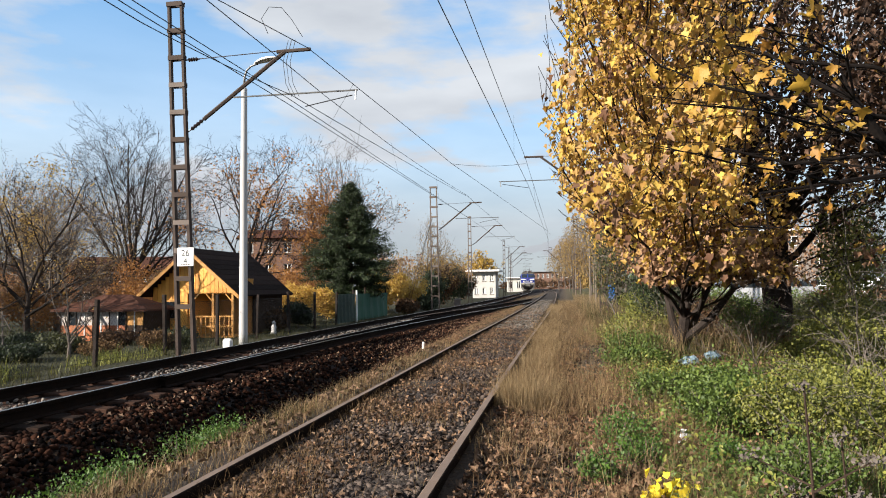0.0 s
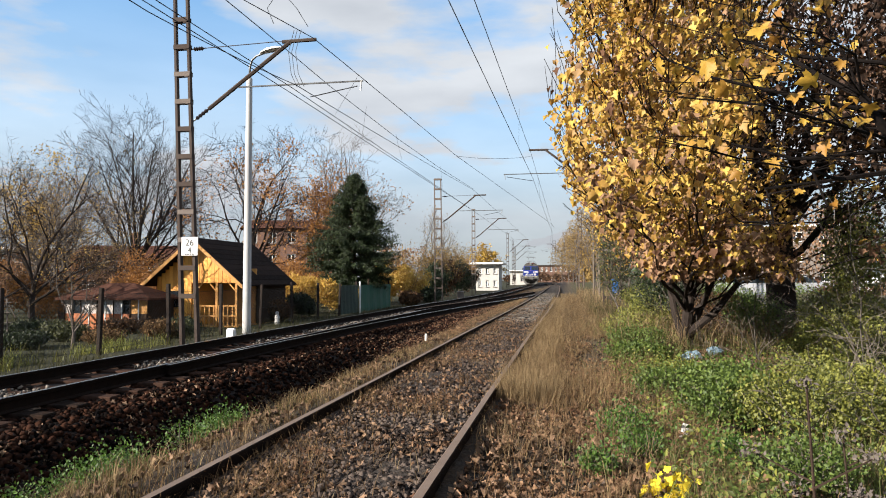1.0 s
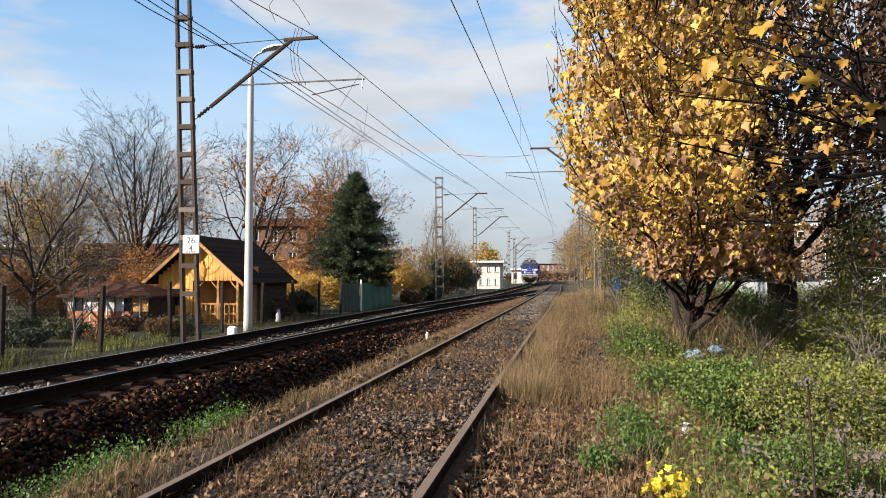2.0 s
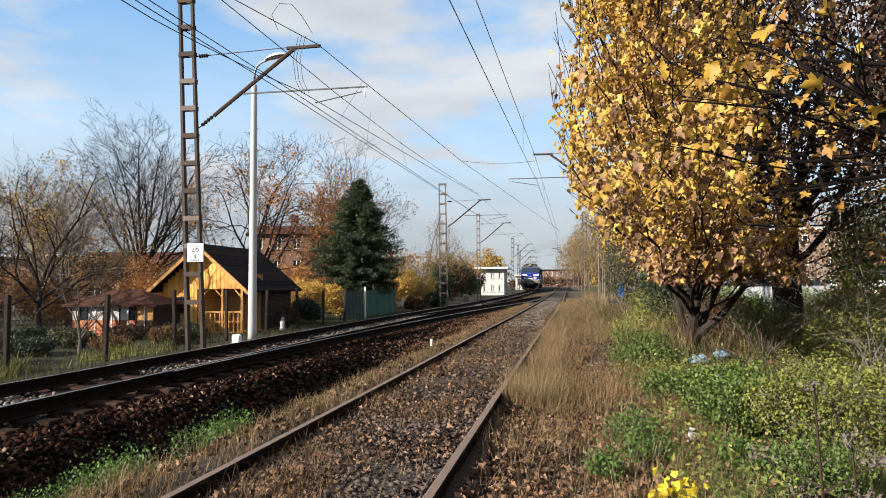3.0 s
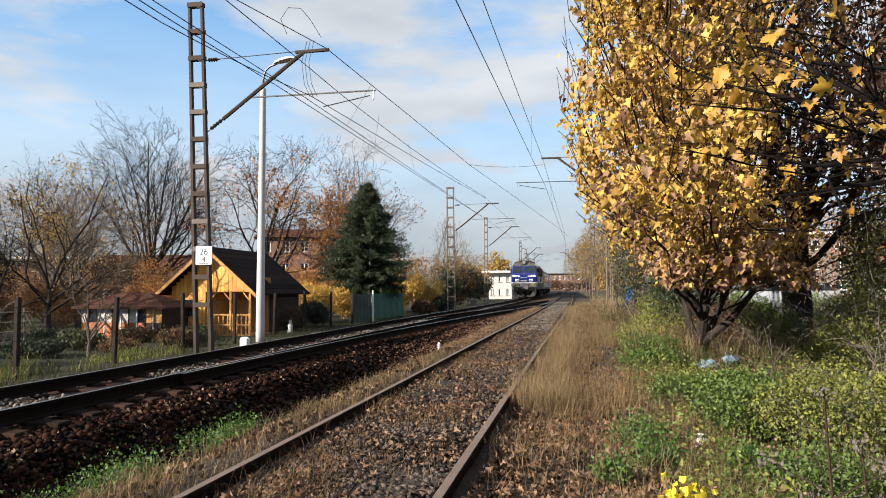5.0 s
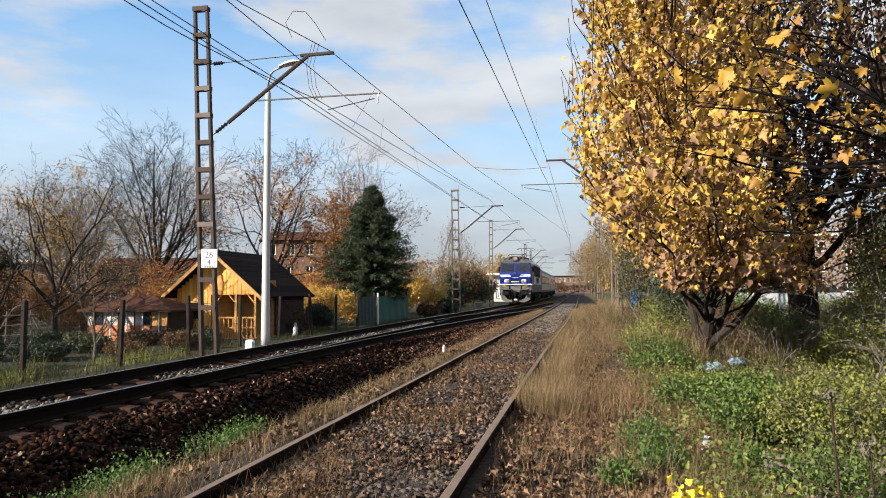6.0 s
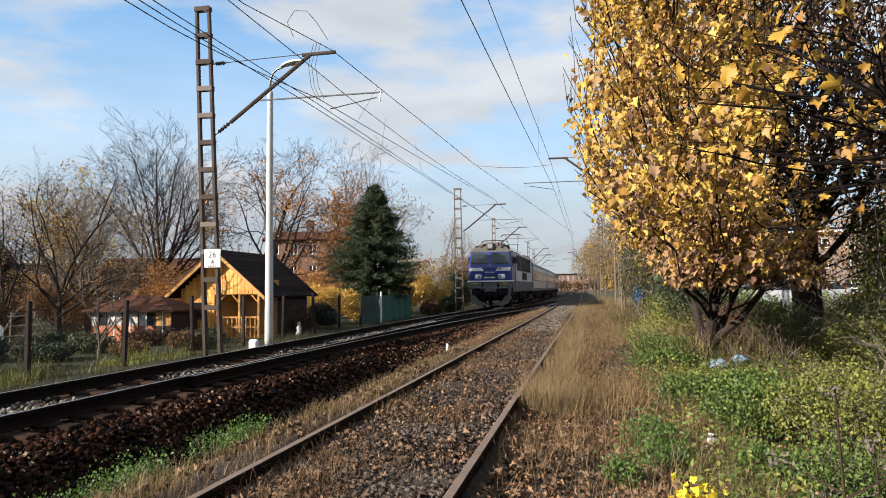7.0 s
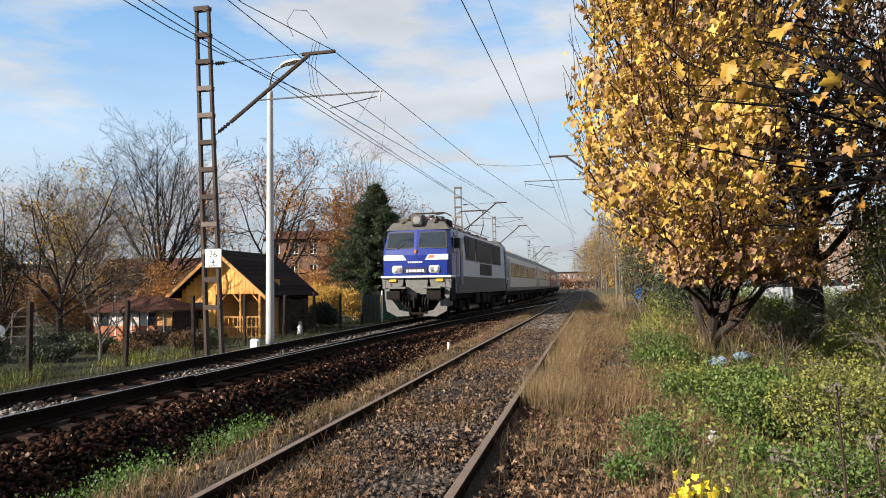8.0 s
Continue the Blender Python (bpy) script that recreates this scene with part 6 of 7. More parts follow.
part("lid", Build().box(-0.33, -0.33, 1.16, 0.33, 0.33, 1.32, bev=0.06), M_BLUEBOX, bb)


# ---- trees behind the gardens ----
limb_tree("bare_tree", "large bare tree with upright branches behind the gardens", on_land(-29.8, 45), 11.4, M_BARK_DARK, 41, limbs=12, subs=(10, 8, 5), spread=52, reach=0.62, rise=0.7, jit=0.06, girth=0.023, twig=0.0095)
limb_tree("half_bare_tree", "half bare tree with some brown leaves behind the garden house", on_land(-22.4, 47), 11.6, M_BARK_DARK, 42, limbs=9, subs=(8, 7, 4), spread=54, reach=0.58, rise=0.3, jit=0.11, leaves=M_RUSSET, leaf_n=3200, leaf_size=0.18, zone=(0.15, 0.8), girth=0.022, twig=0.0105)
limb_tree("thin_bare_tree", "thin bare tree with pale twigs", on_land(-19.2, 60), 13.6, M_BARK, 43, limbs=9, subs=(8, 6, 4), spread=40, reach=0.58, rise=0.5, jit=0.09, leaves=M_RUSSET, leaf_n=1500, leaf_size=0.17, zone=(0.0, 0.75), twig=0.0115)
limb_tree("slim_bare_tree", "slim bare tree at the garden edge", on_land(-40.0, 47), 11.8, M_BARK, 44, limbs=8, subs=(7, 6, 3), spread=34, reach=0.5, leaves=M_RUSSET, leaf_n=800, leaf_size=0.16, zone=(0.0, 0.75), twig=0.008)
limb_tree("ochre_garden_tree", "garden tree with ochre leaves", on_land(-33.3, 40), 9.4, M_BARK, 45, limbs=9, subs=(7, 6, 3), spread=46, reach=0.56, jit=0.13, leaves=M_OCHRE, leaf_n=3400, leaf_size=0.15, zone=(0.25, 1.0), twig=0.007)
limb_tree("grey_fruit_tree", "leafless grey fruit tree with dense twigs", on_land(-27.0, 34), 8.2, M_BARK, 46, limbs=10, subs=(7, 6, 5), spread=66, reach=0.58, rise=0.4, jit=0.17, leaves=M_TAN, leaf_n=2600, leaf_size=0.09, twig=0.006)
limb_tree("grey_fruit_tree", "leafless grey fruit tree with dense twigs", on_land(-22.2, 28), 6.2, M_BARK, 47, limbs=10, subs=(7, 6, 4), spread=66, reach=0.6, rise=0.4, jit=0.17, leaves=M_TAN, leaf_n=2400, leaf_size=0.07, twig=0.005)
limb_tree("grey_fruit_tree", "leafless grey fruit tree with dense twigs", on_land(-19.6, 20.4), 5.0, M_BARK_DARK, 48, limbs=8, subs=(7, 6, 3), spread=66, reach=0.6, rise=0.4, jit=0.17, leaves=M_TAN, leaf_n=1200, leaf_size=0.06, twig=0.0045)
limb_tree("grey_fruit_tree", "leafless fruit tree with dark limbs beside the hut", on_land(-19.2, 22.7), 6.4, M_BARK_DARK, 53, limbs=9, subs=(7, 6, 3), spread=50, reach=0.56, rise=0.3, jit=0.17, girth=0.019, leaves=M_TAN, leaf_n=2600, leaf_size=0.06, twig=0.006)
limb_tree("young_fruit_tree", "young leafless fruit tree by the fence", on_land(-13.6, 17.6), 2.7, M_BARK, 49, limbs=6, subs=(5, 4), spread=58, reach=0.55, jit=0.15, leaves=M_OCHRE, leaf_n=90, leaf_size=0.05, twig=0.0035)
bare_tree("weeping_birch", "pale weeping birch beside the line", on_land(-14.2, 77), 10.6, 5.4, M_BARK_PALE, 50, n=800, leaves=M_TAN, leaf_n=700, leaf_size=0.13, tip=0.007, lift=0.1)
bare_tree("yellow_tree", "round yellow autumn tree behind the signal box", on_land(-16.2, 142), 8.8, 7.5, M_BARK, 51, n=260, leaves=M_OCHRE, leaf_n=3400, leaf_size=0.4, tip=0.012)
bare_tree("russet_tree", "russet autumn tree next to the spruce", on_land(-17.5, 50), 9.6, 4.4, M_BARK, 52, n=380, leaves=M_RUSSET, leaf_n=7000, leaf_size=0.18, tip=0.008)


def spruce(at, h, w, seed):
    """Whorls of drooping boughs thick with needle sprays."""
    r = np.random.default_rng(seed)
    t = thing("spruce_tree", "dense dark green spruce behind the fence", "tree", at=at)
    part("trunk", Build().tube([(0, 0, -0.1), (0.03, 0, h * 0.5), (0, 0, h)], [0.16, 0.1, 0.02], 8), M_BARK_DARK, t)
    b, P, R, S = Build(), [], [], []
    z = 1.5
    while z < h - 0.1:
        f = (z - 1.5) / (h - 1.5)
        reach = w / 2 * min(1.0, (1 - f) ** 0.8 * 1.22) * (0.62 + 0.38 * math.sin(min(1, f * 3.2 + 0.05) * math.pi / 2)) * (0.96 + 0.06 * math.sin(z * 5.3))
        m = 13
        for k in range(m):
            a = r.uniform(0, 2 * math.pi)
            L = reach * r.uniform(0.7, 1.12) + 0.08
            d = np.array([math.cos(a), math.sin(a), 0])
            tip = d * L + np.array([0, 0, z + L * r.uniform(-0.16, 0.2)])
            b.tube([(0, 0, z), tuple(d * L * 0.5 + np.array([0, 0, z - 0.02])), tuple(tip)], [0.022, 0.012, 0.004], 3, cap=False)
            n = int(26 + 74 * L)
            s = r.uniform(0.25, 1.05, n)
            pts = np.array([0, 0, z]) + s[:, None] * (tip - np.array([0, 0, z])) + r.normal(0, 0.075, (n, 3)) * np.array([1, 1, 0.8])
            P.append(pts)
        z += 0.17
    P = np.concatenate(P)
    n = len(P)
    part("bough_tangle", b, M_BARK_DARK, t, kind="stuff")
    part("needles", strew("needles", LEAF2, P, turns(r, n, 0.9, -0.5, 1.4), np.column_stack([r.uniform(0.04, 0.08, n), r.uniform(0.1, 0.26, n), r.uniform(0.1, 0.3, n)]), M_SPRUCE), None, t, kind="stuff")


for i, (x, y, h, w) in enumerate(((-12.9, 69, 6.2, 5.0), (-13.4, 78, 7.0, 5.0), (-14.2, 88, 7.6, 5.5), (-15.0, 98, 8.0, 6.0), (-17.5, 92, 8.5, 6.0), (-18.0, 74, 7.0, 6.0))):
    bare_tree("thicket_tree", "low brown thicket tree beside the main track", on_land(x, y), h * 0.86, w, M_BARK, 90 + i, n=420, leaves=M_TAN, leaf_n=1500, leaf_size=0.17, tip=0.007, base_frac=0.12, lift=0.5)
spruce(on_land(-13.0, 42), 8.5, 5.8, 61)
spruce(on_land(-24.6, 24.0), 5.6, 4.2, 62)

# hedges and shrubs along the left
shrub("yellow_hedge", "sunlit yellow hedge beyond the spruce", on_land(-13.0, 49.5), (5.0, 5, 3.4), 71, M_MAPLE, 8000, 0.13, stems=120, droop=-0.8, sunward=1.0)
shrub("yellow_hedge", "sunlit yellow hedge beyond the spruce", on_land(-12.5, 56), (4, 6, 3.1), 72, M_MAPLE, 6500, 0.13, stems=120, droop=-0.8, sunward=1.0)
# these dark leaf colours stand for the shade at the foot of the hedges
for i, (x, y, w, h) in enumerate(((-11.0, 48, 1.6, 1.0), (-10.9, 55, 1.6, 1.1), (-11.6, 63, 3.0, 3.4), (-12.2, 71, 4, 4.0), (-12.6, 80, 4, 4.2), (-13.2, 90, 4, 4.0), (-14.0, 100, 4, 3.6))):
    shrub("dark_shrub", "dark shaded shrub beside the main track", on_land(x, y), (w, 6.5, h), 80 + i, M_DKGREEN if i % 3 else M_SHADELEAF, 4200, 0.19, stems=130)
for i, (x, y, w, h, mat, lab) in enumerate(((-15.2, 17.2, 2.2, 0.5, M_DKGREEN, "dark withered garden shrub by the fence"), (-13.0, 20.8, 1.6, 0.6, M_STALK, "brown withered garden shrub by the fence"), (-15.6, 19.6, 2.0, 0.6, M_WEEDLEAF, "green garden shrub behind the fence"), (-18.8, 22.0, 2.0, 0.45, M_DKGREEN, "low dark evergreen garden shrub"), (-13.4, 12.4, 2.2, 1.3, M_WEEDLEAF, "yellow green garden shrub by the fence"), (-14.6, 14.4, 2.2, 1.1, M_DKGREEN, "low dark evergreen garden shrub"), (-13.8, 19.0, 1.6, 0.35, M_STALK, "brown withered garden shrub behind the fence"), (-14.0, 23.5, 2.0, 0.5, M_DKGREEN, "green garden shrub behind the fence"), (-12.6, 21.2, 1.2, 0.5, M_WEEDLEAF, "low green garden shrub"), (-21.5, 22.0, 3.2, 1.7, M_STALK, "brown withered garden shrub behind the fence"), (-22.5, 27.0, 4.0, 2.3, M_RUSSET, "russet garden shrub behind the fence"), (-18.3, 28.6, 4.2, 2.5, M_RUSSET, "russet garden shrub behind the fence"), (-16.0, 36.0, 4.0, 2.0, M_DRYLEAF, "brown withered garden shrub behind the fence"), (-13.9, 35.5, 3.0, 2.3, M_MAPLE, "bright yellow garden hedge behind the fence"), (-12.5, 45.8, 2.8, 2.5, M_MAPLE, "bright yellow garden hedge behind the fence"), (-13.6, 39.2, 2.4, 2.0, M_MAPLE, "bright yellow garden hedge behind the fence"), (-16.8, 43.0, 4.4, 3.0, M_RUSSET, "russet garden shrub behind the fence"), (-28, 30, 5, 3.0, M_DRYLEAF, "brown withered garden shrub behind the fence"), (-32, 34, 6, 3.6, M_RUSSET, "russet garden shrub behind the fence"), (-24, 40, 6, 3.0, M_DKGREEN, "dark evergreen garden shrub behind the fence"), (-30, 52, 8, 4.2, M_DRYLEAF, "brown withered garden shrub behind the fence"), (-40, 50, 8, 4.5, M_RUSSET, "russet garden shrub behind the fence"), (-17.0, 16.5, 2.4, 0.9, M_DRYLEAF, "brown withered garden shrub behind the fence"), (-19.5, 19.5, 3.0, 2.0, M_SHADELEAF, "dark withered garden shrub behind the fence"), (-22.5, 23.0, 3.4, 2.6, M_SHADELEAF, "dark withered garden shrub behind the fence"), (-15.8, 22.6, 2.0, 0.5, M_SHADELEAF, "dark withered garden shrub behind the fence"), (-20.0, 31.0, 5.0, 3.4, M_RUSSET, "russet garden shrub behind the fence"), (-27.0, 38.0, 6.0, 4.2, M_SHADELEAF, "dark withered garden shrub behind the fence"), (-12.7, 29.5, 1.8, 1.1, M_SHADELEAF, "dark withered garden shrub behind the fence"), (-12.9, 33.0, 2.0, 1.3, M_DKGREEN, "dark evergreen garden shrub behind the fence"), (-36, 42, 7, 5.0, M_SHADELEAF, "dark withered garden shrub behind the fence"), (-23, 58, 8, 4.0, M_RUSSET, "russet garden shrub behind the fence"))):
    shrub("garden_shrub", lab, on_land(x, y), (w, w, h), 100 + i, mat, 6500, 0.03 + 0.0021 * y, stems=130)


def woods(name, label, seed, spots, mat, n, size):
    """Far woods as stuff: clumps of leaves and twigs over many crowns."""
    r = np.random.default_rng(seed)
    P = []
    for x, y, w, h in spots:
        c = crown(r, n, (x, y, land(x, y) + h * 0.5), (w / 2, w / 2, h * 0.52), fill=0.45)
        P.append(c)
    P = np.concatenate(P)
    ob = new(name, strew(name, LEAF2, P, turns(r, len(P), 0.9), r.uniform(0.5, 1.3, len(P)) * size, mat))
    return tagged(ob, label, "woods", kind="stuff")


rw = random.Random(5)
woods("far_woods", "far brown autumn woods behind the gardens", 201, [(-30 - 9 * i + rw.uniform(-3, 3), 118 + rw.uniform(-12, 25), 15, rw.uniform(6, 10)) for i in range(14)], M_DRYLEAF, 1100, 0.55)
woods("far_woods", "far russet woods along the line", 202, [(-20 - 2.5 * i + rw.uniform(-3, 3), 128 + 18 * i, 12, rw.uniform(6, 8)) for i in range(7)], M_RUSSET, 900, 0.6)
woods("far_woods", "far ochre trees beyond the siding", 203, [(3.5 + 0.3 * i + rw.uniform(0, 2), 95 + 15 * i, 8, rw.uniform(6, 9)) for i in range(10)], M_TAN, 900, 0.42)
woods("far_woods", "far brown woods behind the parking area", 204, [(16 + 8 * i, 78 + rw.uniform(-6, 14), 13, rw.uniform(7, 12)) for i in range(10)], M_DRYLEAF, 1200, 0.42)
woods("far_woods", "far green woods across the end of the line", 205, [(-36 + 6.5 * i, 285 + rw.uniform(-10, 14), 11, rw.uniform(3.5, 5)) for i in range(13)], M_SHADELEAF, 600, 0.8)

# ---- right of the siding ----
for i, (x, y, h, w, mat) in enumerate(((3.2, 44, 6.5, 3.0, M_OCHRE), (4.4, 52, 8.0, 4.0, M_OCHRE), (4.0, 66, 8.5, 4.2, M_RUSSET), (5.2, 80, 9.5, 5.0, M_OCHRE), (2.9, 76, 10.5, 4.6, M_OCHRE), (3.4, 92, 12.0, 5.2, M_RUSSET), (2.6, 112, 12.5, 6.0, M_OCHRE), (2.2, 138, 13.0, 7.0, M_RUSSET), (6.5, 62, 9.0, 4.6, M_RUSSET), (1.6, 124, 11.5, 5.0, M_OCHRE), (1.3, 152, 12.5, 6.0, M_RUSSET), (0.4, 182, 13.0, 7.0, M_OCHRE), (-1.5, 216, 13.0, 8.0, M_RUSSET), (6.0, 100, 13.0, 6.5, M_OCHRE))):
    bare_tree("autumn_tree", "slender autumn tree with thinning ochre leaves", on_land(x, y), h, w, M_BARK, 60 + i, n=420, leaves=M_TAN if y > 60 else mat, leaf_n=2300, leaf_size=0.075 + 0.001 * y, tip=0.007)
for x, y, h in ((2.25, 62, 6.2), (2.9, 70, 5.0), (1.6, 95, 7.5), (2.2, 50, 3.4)):
    p = thing("wooden_pole", "slim weathered wooden pole beside the siding", "pole", "poles beside the siding", at=on_land(x, y))
    part("shaft", Build().tube([(0, 0, -0.2), (0.02, 0, h * 0.6), (0, 0, h)], [0.085, 0.075, 0.06], 8), M_BARK_PALE, p)
    part("cap", Build().lathe([(0.1, h), (0.12, h + 0.03), (0.03, h + 0.1)], 10), M_GALV, p)

b = Build()
vs = [(x, y, land(x, y) + 0.05) for y in (24, 30, 36, 42, 48, 56, 64) for x in (8, 12, 16, 20, 26, 34, 44)]
fs = [(j * 7 + i, j * 7 + i + 1, (j + 1) * 7 + i + 1, (j + 1) * 7 + i) for j in range(6) for i in range(6)]
b.face_set(vs, fs)
whole("pavement", b, M_ASPHALT, "pale worn asphalt parking area", "pavement", kind="structure")


def car(at, rz, paint):
    t = thing("parked_car", "silver parked car beyond the trees", "car", "parked cars", at=at, rz=rz)
    side = [(-2.1, 0.35), (-2.1, 0.75), (-1.9, 0.88), (-1.0, 0.98), (-0.45, 1.42), (0.9, 1.46), (1.55, 1.05), (2.05, 0.95), (2.1, 0.4)]
    part("body", Build().prism(side, "x", -0.82, 0.82), paint, t)
    for s in (-1, 1):
        part("side_window", Build().prism([(-0.85, 1.0), (-0.4, 1.36), (0.85, 1.4), (1.35, 1.03)], "x", s * 0.822, s * 0.83), M_GLASS, t)
        for y in (-1.3, 1.3):
            w = part("wheel", Build().lathe([(0.1, -0.1), (0.3, -0.1), (0.32, -0.05), (0.32, 0.08), (0.3, 0.1), (0.1, 0.1)], 16, m=pose(s * 0.75, y, 0.32, 0, 90, 0)), M_BLACK, t)
            part("rim", Build().lathe([(0.2, 0), (0.18, 0.02), (0.05, 0.02)], 12, m=pose(s * 0.855, y, 0.32, 0, 90 * s, 0)), M_GALV, w)
    part("windscreen", Build().prism([(-0.98, 1.0), (-0.47, 1.42), (-0.5, 1.44), (-1.01, 1.01)], "x", -0.7, 0.7), M_GLASS, t)
    for s in (-1, 1):
        part("headlight", Build().box(s * 0.62 - 0.15, -2.12, 0.65, s * 0.62 + 0.15, -2.05, 0.8, bev=0.02), M_LENS, t)
    return t


car(on_land(10.6, 43, 0.05), 70, M_SILVER)
car(on_land(14.5, 47, 0.05), 75, M_SILVER)
car(on_land(18.5, 44, 0.05), 95, M_WHITE)
building("pale_block", "pale apartment block behind the parking area", on_land(30, 100), 16, 10, 8, 1, M_GREYWALL, 3, 5, flat=True, rz=-16)

# ---- undergrowth right of the siding ----
for i, (x, y, w, h, mat, n, s, lab) in enumerate((
        (1.45, 7.0, 1.4, 0.6, M_GREEN, 2600, 0.055, "leafy green undergrowth"), (1.9, 6.4, 1.6, 0.7, M_YGREEN, 2600, 0.05, "yellow green undergrowth"),
        (2.6, 7.4, 1.7, 0.6, M_YGREEN, 2600, 0.055, "yellow green undergrowth"), (1.65, 8.6, 1.4, 0.5, M_GREEN, 2400, 0.06, "leafy green undergrowth"),
        (3.2, 9.4, 1.7, 0.5, M_YGREEN, 2400, 0.06, "yellow green undergrowth"), (1.05, 12.2, 1.5, 0.42, M_GREEN, 2200, 0.065, "leafy green undergrowth"),
        (1.3, 14.8, 1.8, 0.5, M_GREEN, 1800, 0.07, "leafy green undergrowth"), (3.9, 10.8, 2.0, 1.1, M_YGREEN, 2200, 0.06, "yellow green undergrowth"),
        (3.4, 6.6, 1.6, 0.9, M_YGREEN, 2000, 0.05, "yellow green undergrowth"), (4.6, 12.8, 2.2, 1.3, M_YGREEN, 2200, 0.065, "yellow green undergrowth"),
        (3.9, 15.5, 2.2, 1.2, M_GREEN, 1800, 0.07, "leafy green undergrowth"), (2.0, 19.5, 2.6, 0.8, M_YGREEN, 1700, 0.075, "yellow green undergrowth"),
        (2.6, 22.5, 2.4, 1.2, M_YGREEN, 1700, 0.08, "yellow green undergrowth"), (5.4, 19.5, 2.6, 0.9, M_YGREEN, 1700, 0.08, "yellow green undergrowth"),
        (3.0, 28.0, 3.0, 1.3, M_YGREEN, 1600, 0.09, "yellow green undergrowth"), (5.6, 26.0, 3.0, 1.4, M_GREEN, 1600, 0.09, "leafy green undergrowth"),
        (2.35, 4.9, 1.2, 0.6, M_YGREEN, 1800, 0.045, "yellow green undergrowth"), (2.0, 4.0, 0.9, 0.5, M_GREEN, 1100, 0.04, "leafy green undergrowth"),
        (1.5, 5.0, 0.9, 0.4, M_GREEN, 1300, 0.04, "leafy green undergrowth"), (1.75, 3.5, 0.8, 0.4, M_YGREEN, 1100, 0.038, "yellow green undergrowth"),
        (2.9, 5.6, 1.3, 0.7, M_GREEN, 1700, 0.045, "leafy green undergrowth"), (1.05, 8.6, 1.0, 0.45, M_GREEN, 1400, 0.05, "leafy green undergrowth"),
        (1.3, 10.0, 1.0, 0.35, M_YGREEN, 1600, 0.055, "yellow green undergrowth"), (3.9, 12.6, 1.3, 0.5, M_YGREEN, 1600, 0.06, "yellow green undergrowth"),
        (4.2, 8.4, 1.8, 1.1, M_YGREEN, 2000, 0.055, "yellow green undergrowth"), (1.3, 17.2, 2.0, 0.6, M_YGREEN, 1400, 0.07, "yellow green undergrowth"),
        (3.9, 19.5, 2.4, 1.2, M_SHADELEAF, 1700, 0.07, "brown withered undergrowth"), (3.0, 16.6, 1.6, 1.0, M_SHADELEAF, 1400, 0.06, "brown withered undergrowth"),
        (8.2, 21, 3.0, 1.0, M_YGREEN, 1500, 0.09, "yellow green undergrowth"), (8.5, 28, 3.4, 1.3, M_GREEN, 1300, 0.10, "leafy green undergrowth"))):
    shrub("undergrowth_shrub", lab + " beside the siding", on_land(x, y), (w, w, h), 300 + i, mat, int(n * 2.1), s * 0.62, stems=90, template=OVATE)
for i, (x, y, w, h) in enumerate(((8.5, 26, 3, 0.9), (11, 30, 4, 1.2), (6.5, 30, 3.0, 0.8), (14.5, 33, 4, 1.6), (4.2, 33, 3, 1.5))):
    shrub("tangled_shrub", "tangled brown and green shrub behind the maple", on_land(x, y), (w, w, h), 380 + i, M_SHADELEAF if i % 2 else M_WEEDLEAF, 3600, 0.10, stems=160)
for i, (x, y, w, h, mat) in enumerate(((6.3, 17.0, 1.8, 3.7, M_YGREEN), (7.6, 13.5, 2.6, 3.6, M_YGREEN), (8.2, 21.5, 2.2, 3.2, M_YGREEN), (5.4, 10.6, 1.6, 2.4, M_YGREEN), (10.5, 24.0, 4, 4.5, M_DKGREEN))):
    shrub("tall_shrub", "tall dense green shrub behind the maple", on_land(x, y), (w, w, h), 340 + i, mat, 3000, 0.085, stems=150, droop=-0.8, sunward=1.2)

for i, (x, y, h, sp) in enumerate(((3.35, 8.6, 2.3, 62), (2.9, 11.6, 1.9, 72), (4.6, 10.0, 3.0, 58), (2.35, 5.6, 1.5, 66))):
    limb_tree("bare_bush", "leafless tangled bush with thin grey twigs", on_land(x, y), h, M_BARK, 370 + i, limbs=8, subs=(5, 4), spread=sp, reach=0.62, fork=0.02, girth=0.008, rise=0.1, jit=0.13, twig=0.0025)
# bright yellow sapling and seed heads close by
shrub("yellow_sapling", "small sapling with bright yellow leaves", on_land(0.62, 4.75), (0.46, 0.3, 0.14), 360, M_BRIGHT, 90, 0.055, stems=16, template=LEAF5)


def dead_weed(at, h, seed):
    r = np.random.default_rng(seed)
    t = thing("withered_weed", "tall withered weed with dark seed heads", "weed", "withered weeds", at=at)
    b = Build().tube([(0, 0, -0.05), (0.02, 0, h * 0.5), (0.0, 0.02, h)], [0.007, 0.006, 0.003], 5)
    ends = [(0.0, 0.02, h)]
    for k in range(5):
        z = h * r.uniform(0.55, 0.9)
        e = (r.uniform(-0.16, 0.16), r.uniform(-0.12, 0.12), z + r.uniform(0.02, 0.12))
        b.tube([(0.01, 0, z), e], [0.004, 0.002], 4)
        ends.append(e)
    part("stalk", b, M_OLD_SHADE_WOOD, t)
    for e in ends:
        n = 40
        P = np.array(e) + r.normal(0, 1, (n, 3)) * np.array([0.022, 0.02, 0.012])
        part("seed_head", strew("seed_head", LEAF2, P, turns(r, n, 1.0), r.uniform(0.01, 0.022, n), M_BARK), None, t, kind="stuff")


dead_weed(on_land(0.70, 2.25), 1.12, 1)
dead_weed(on_land(0.92, 2.6), 0.9, 2)

# plastic bags and litter under the maple
M_BAG = material("crumpled_plastic", (0.305, 0.388, 0.444), (0.139, 0.249, 0.344), scale=14, rough=0.3, bump=0.5, trans=0.3)


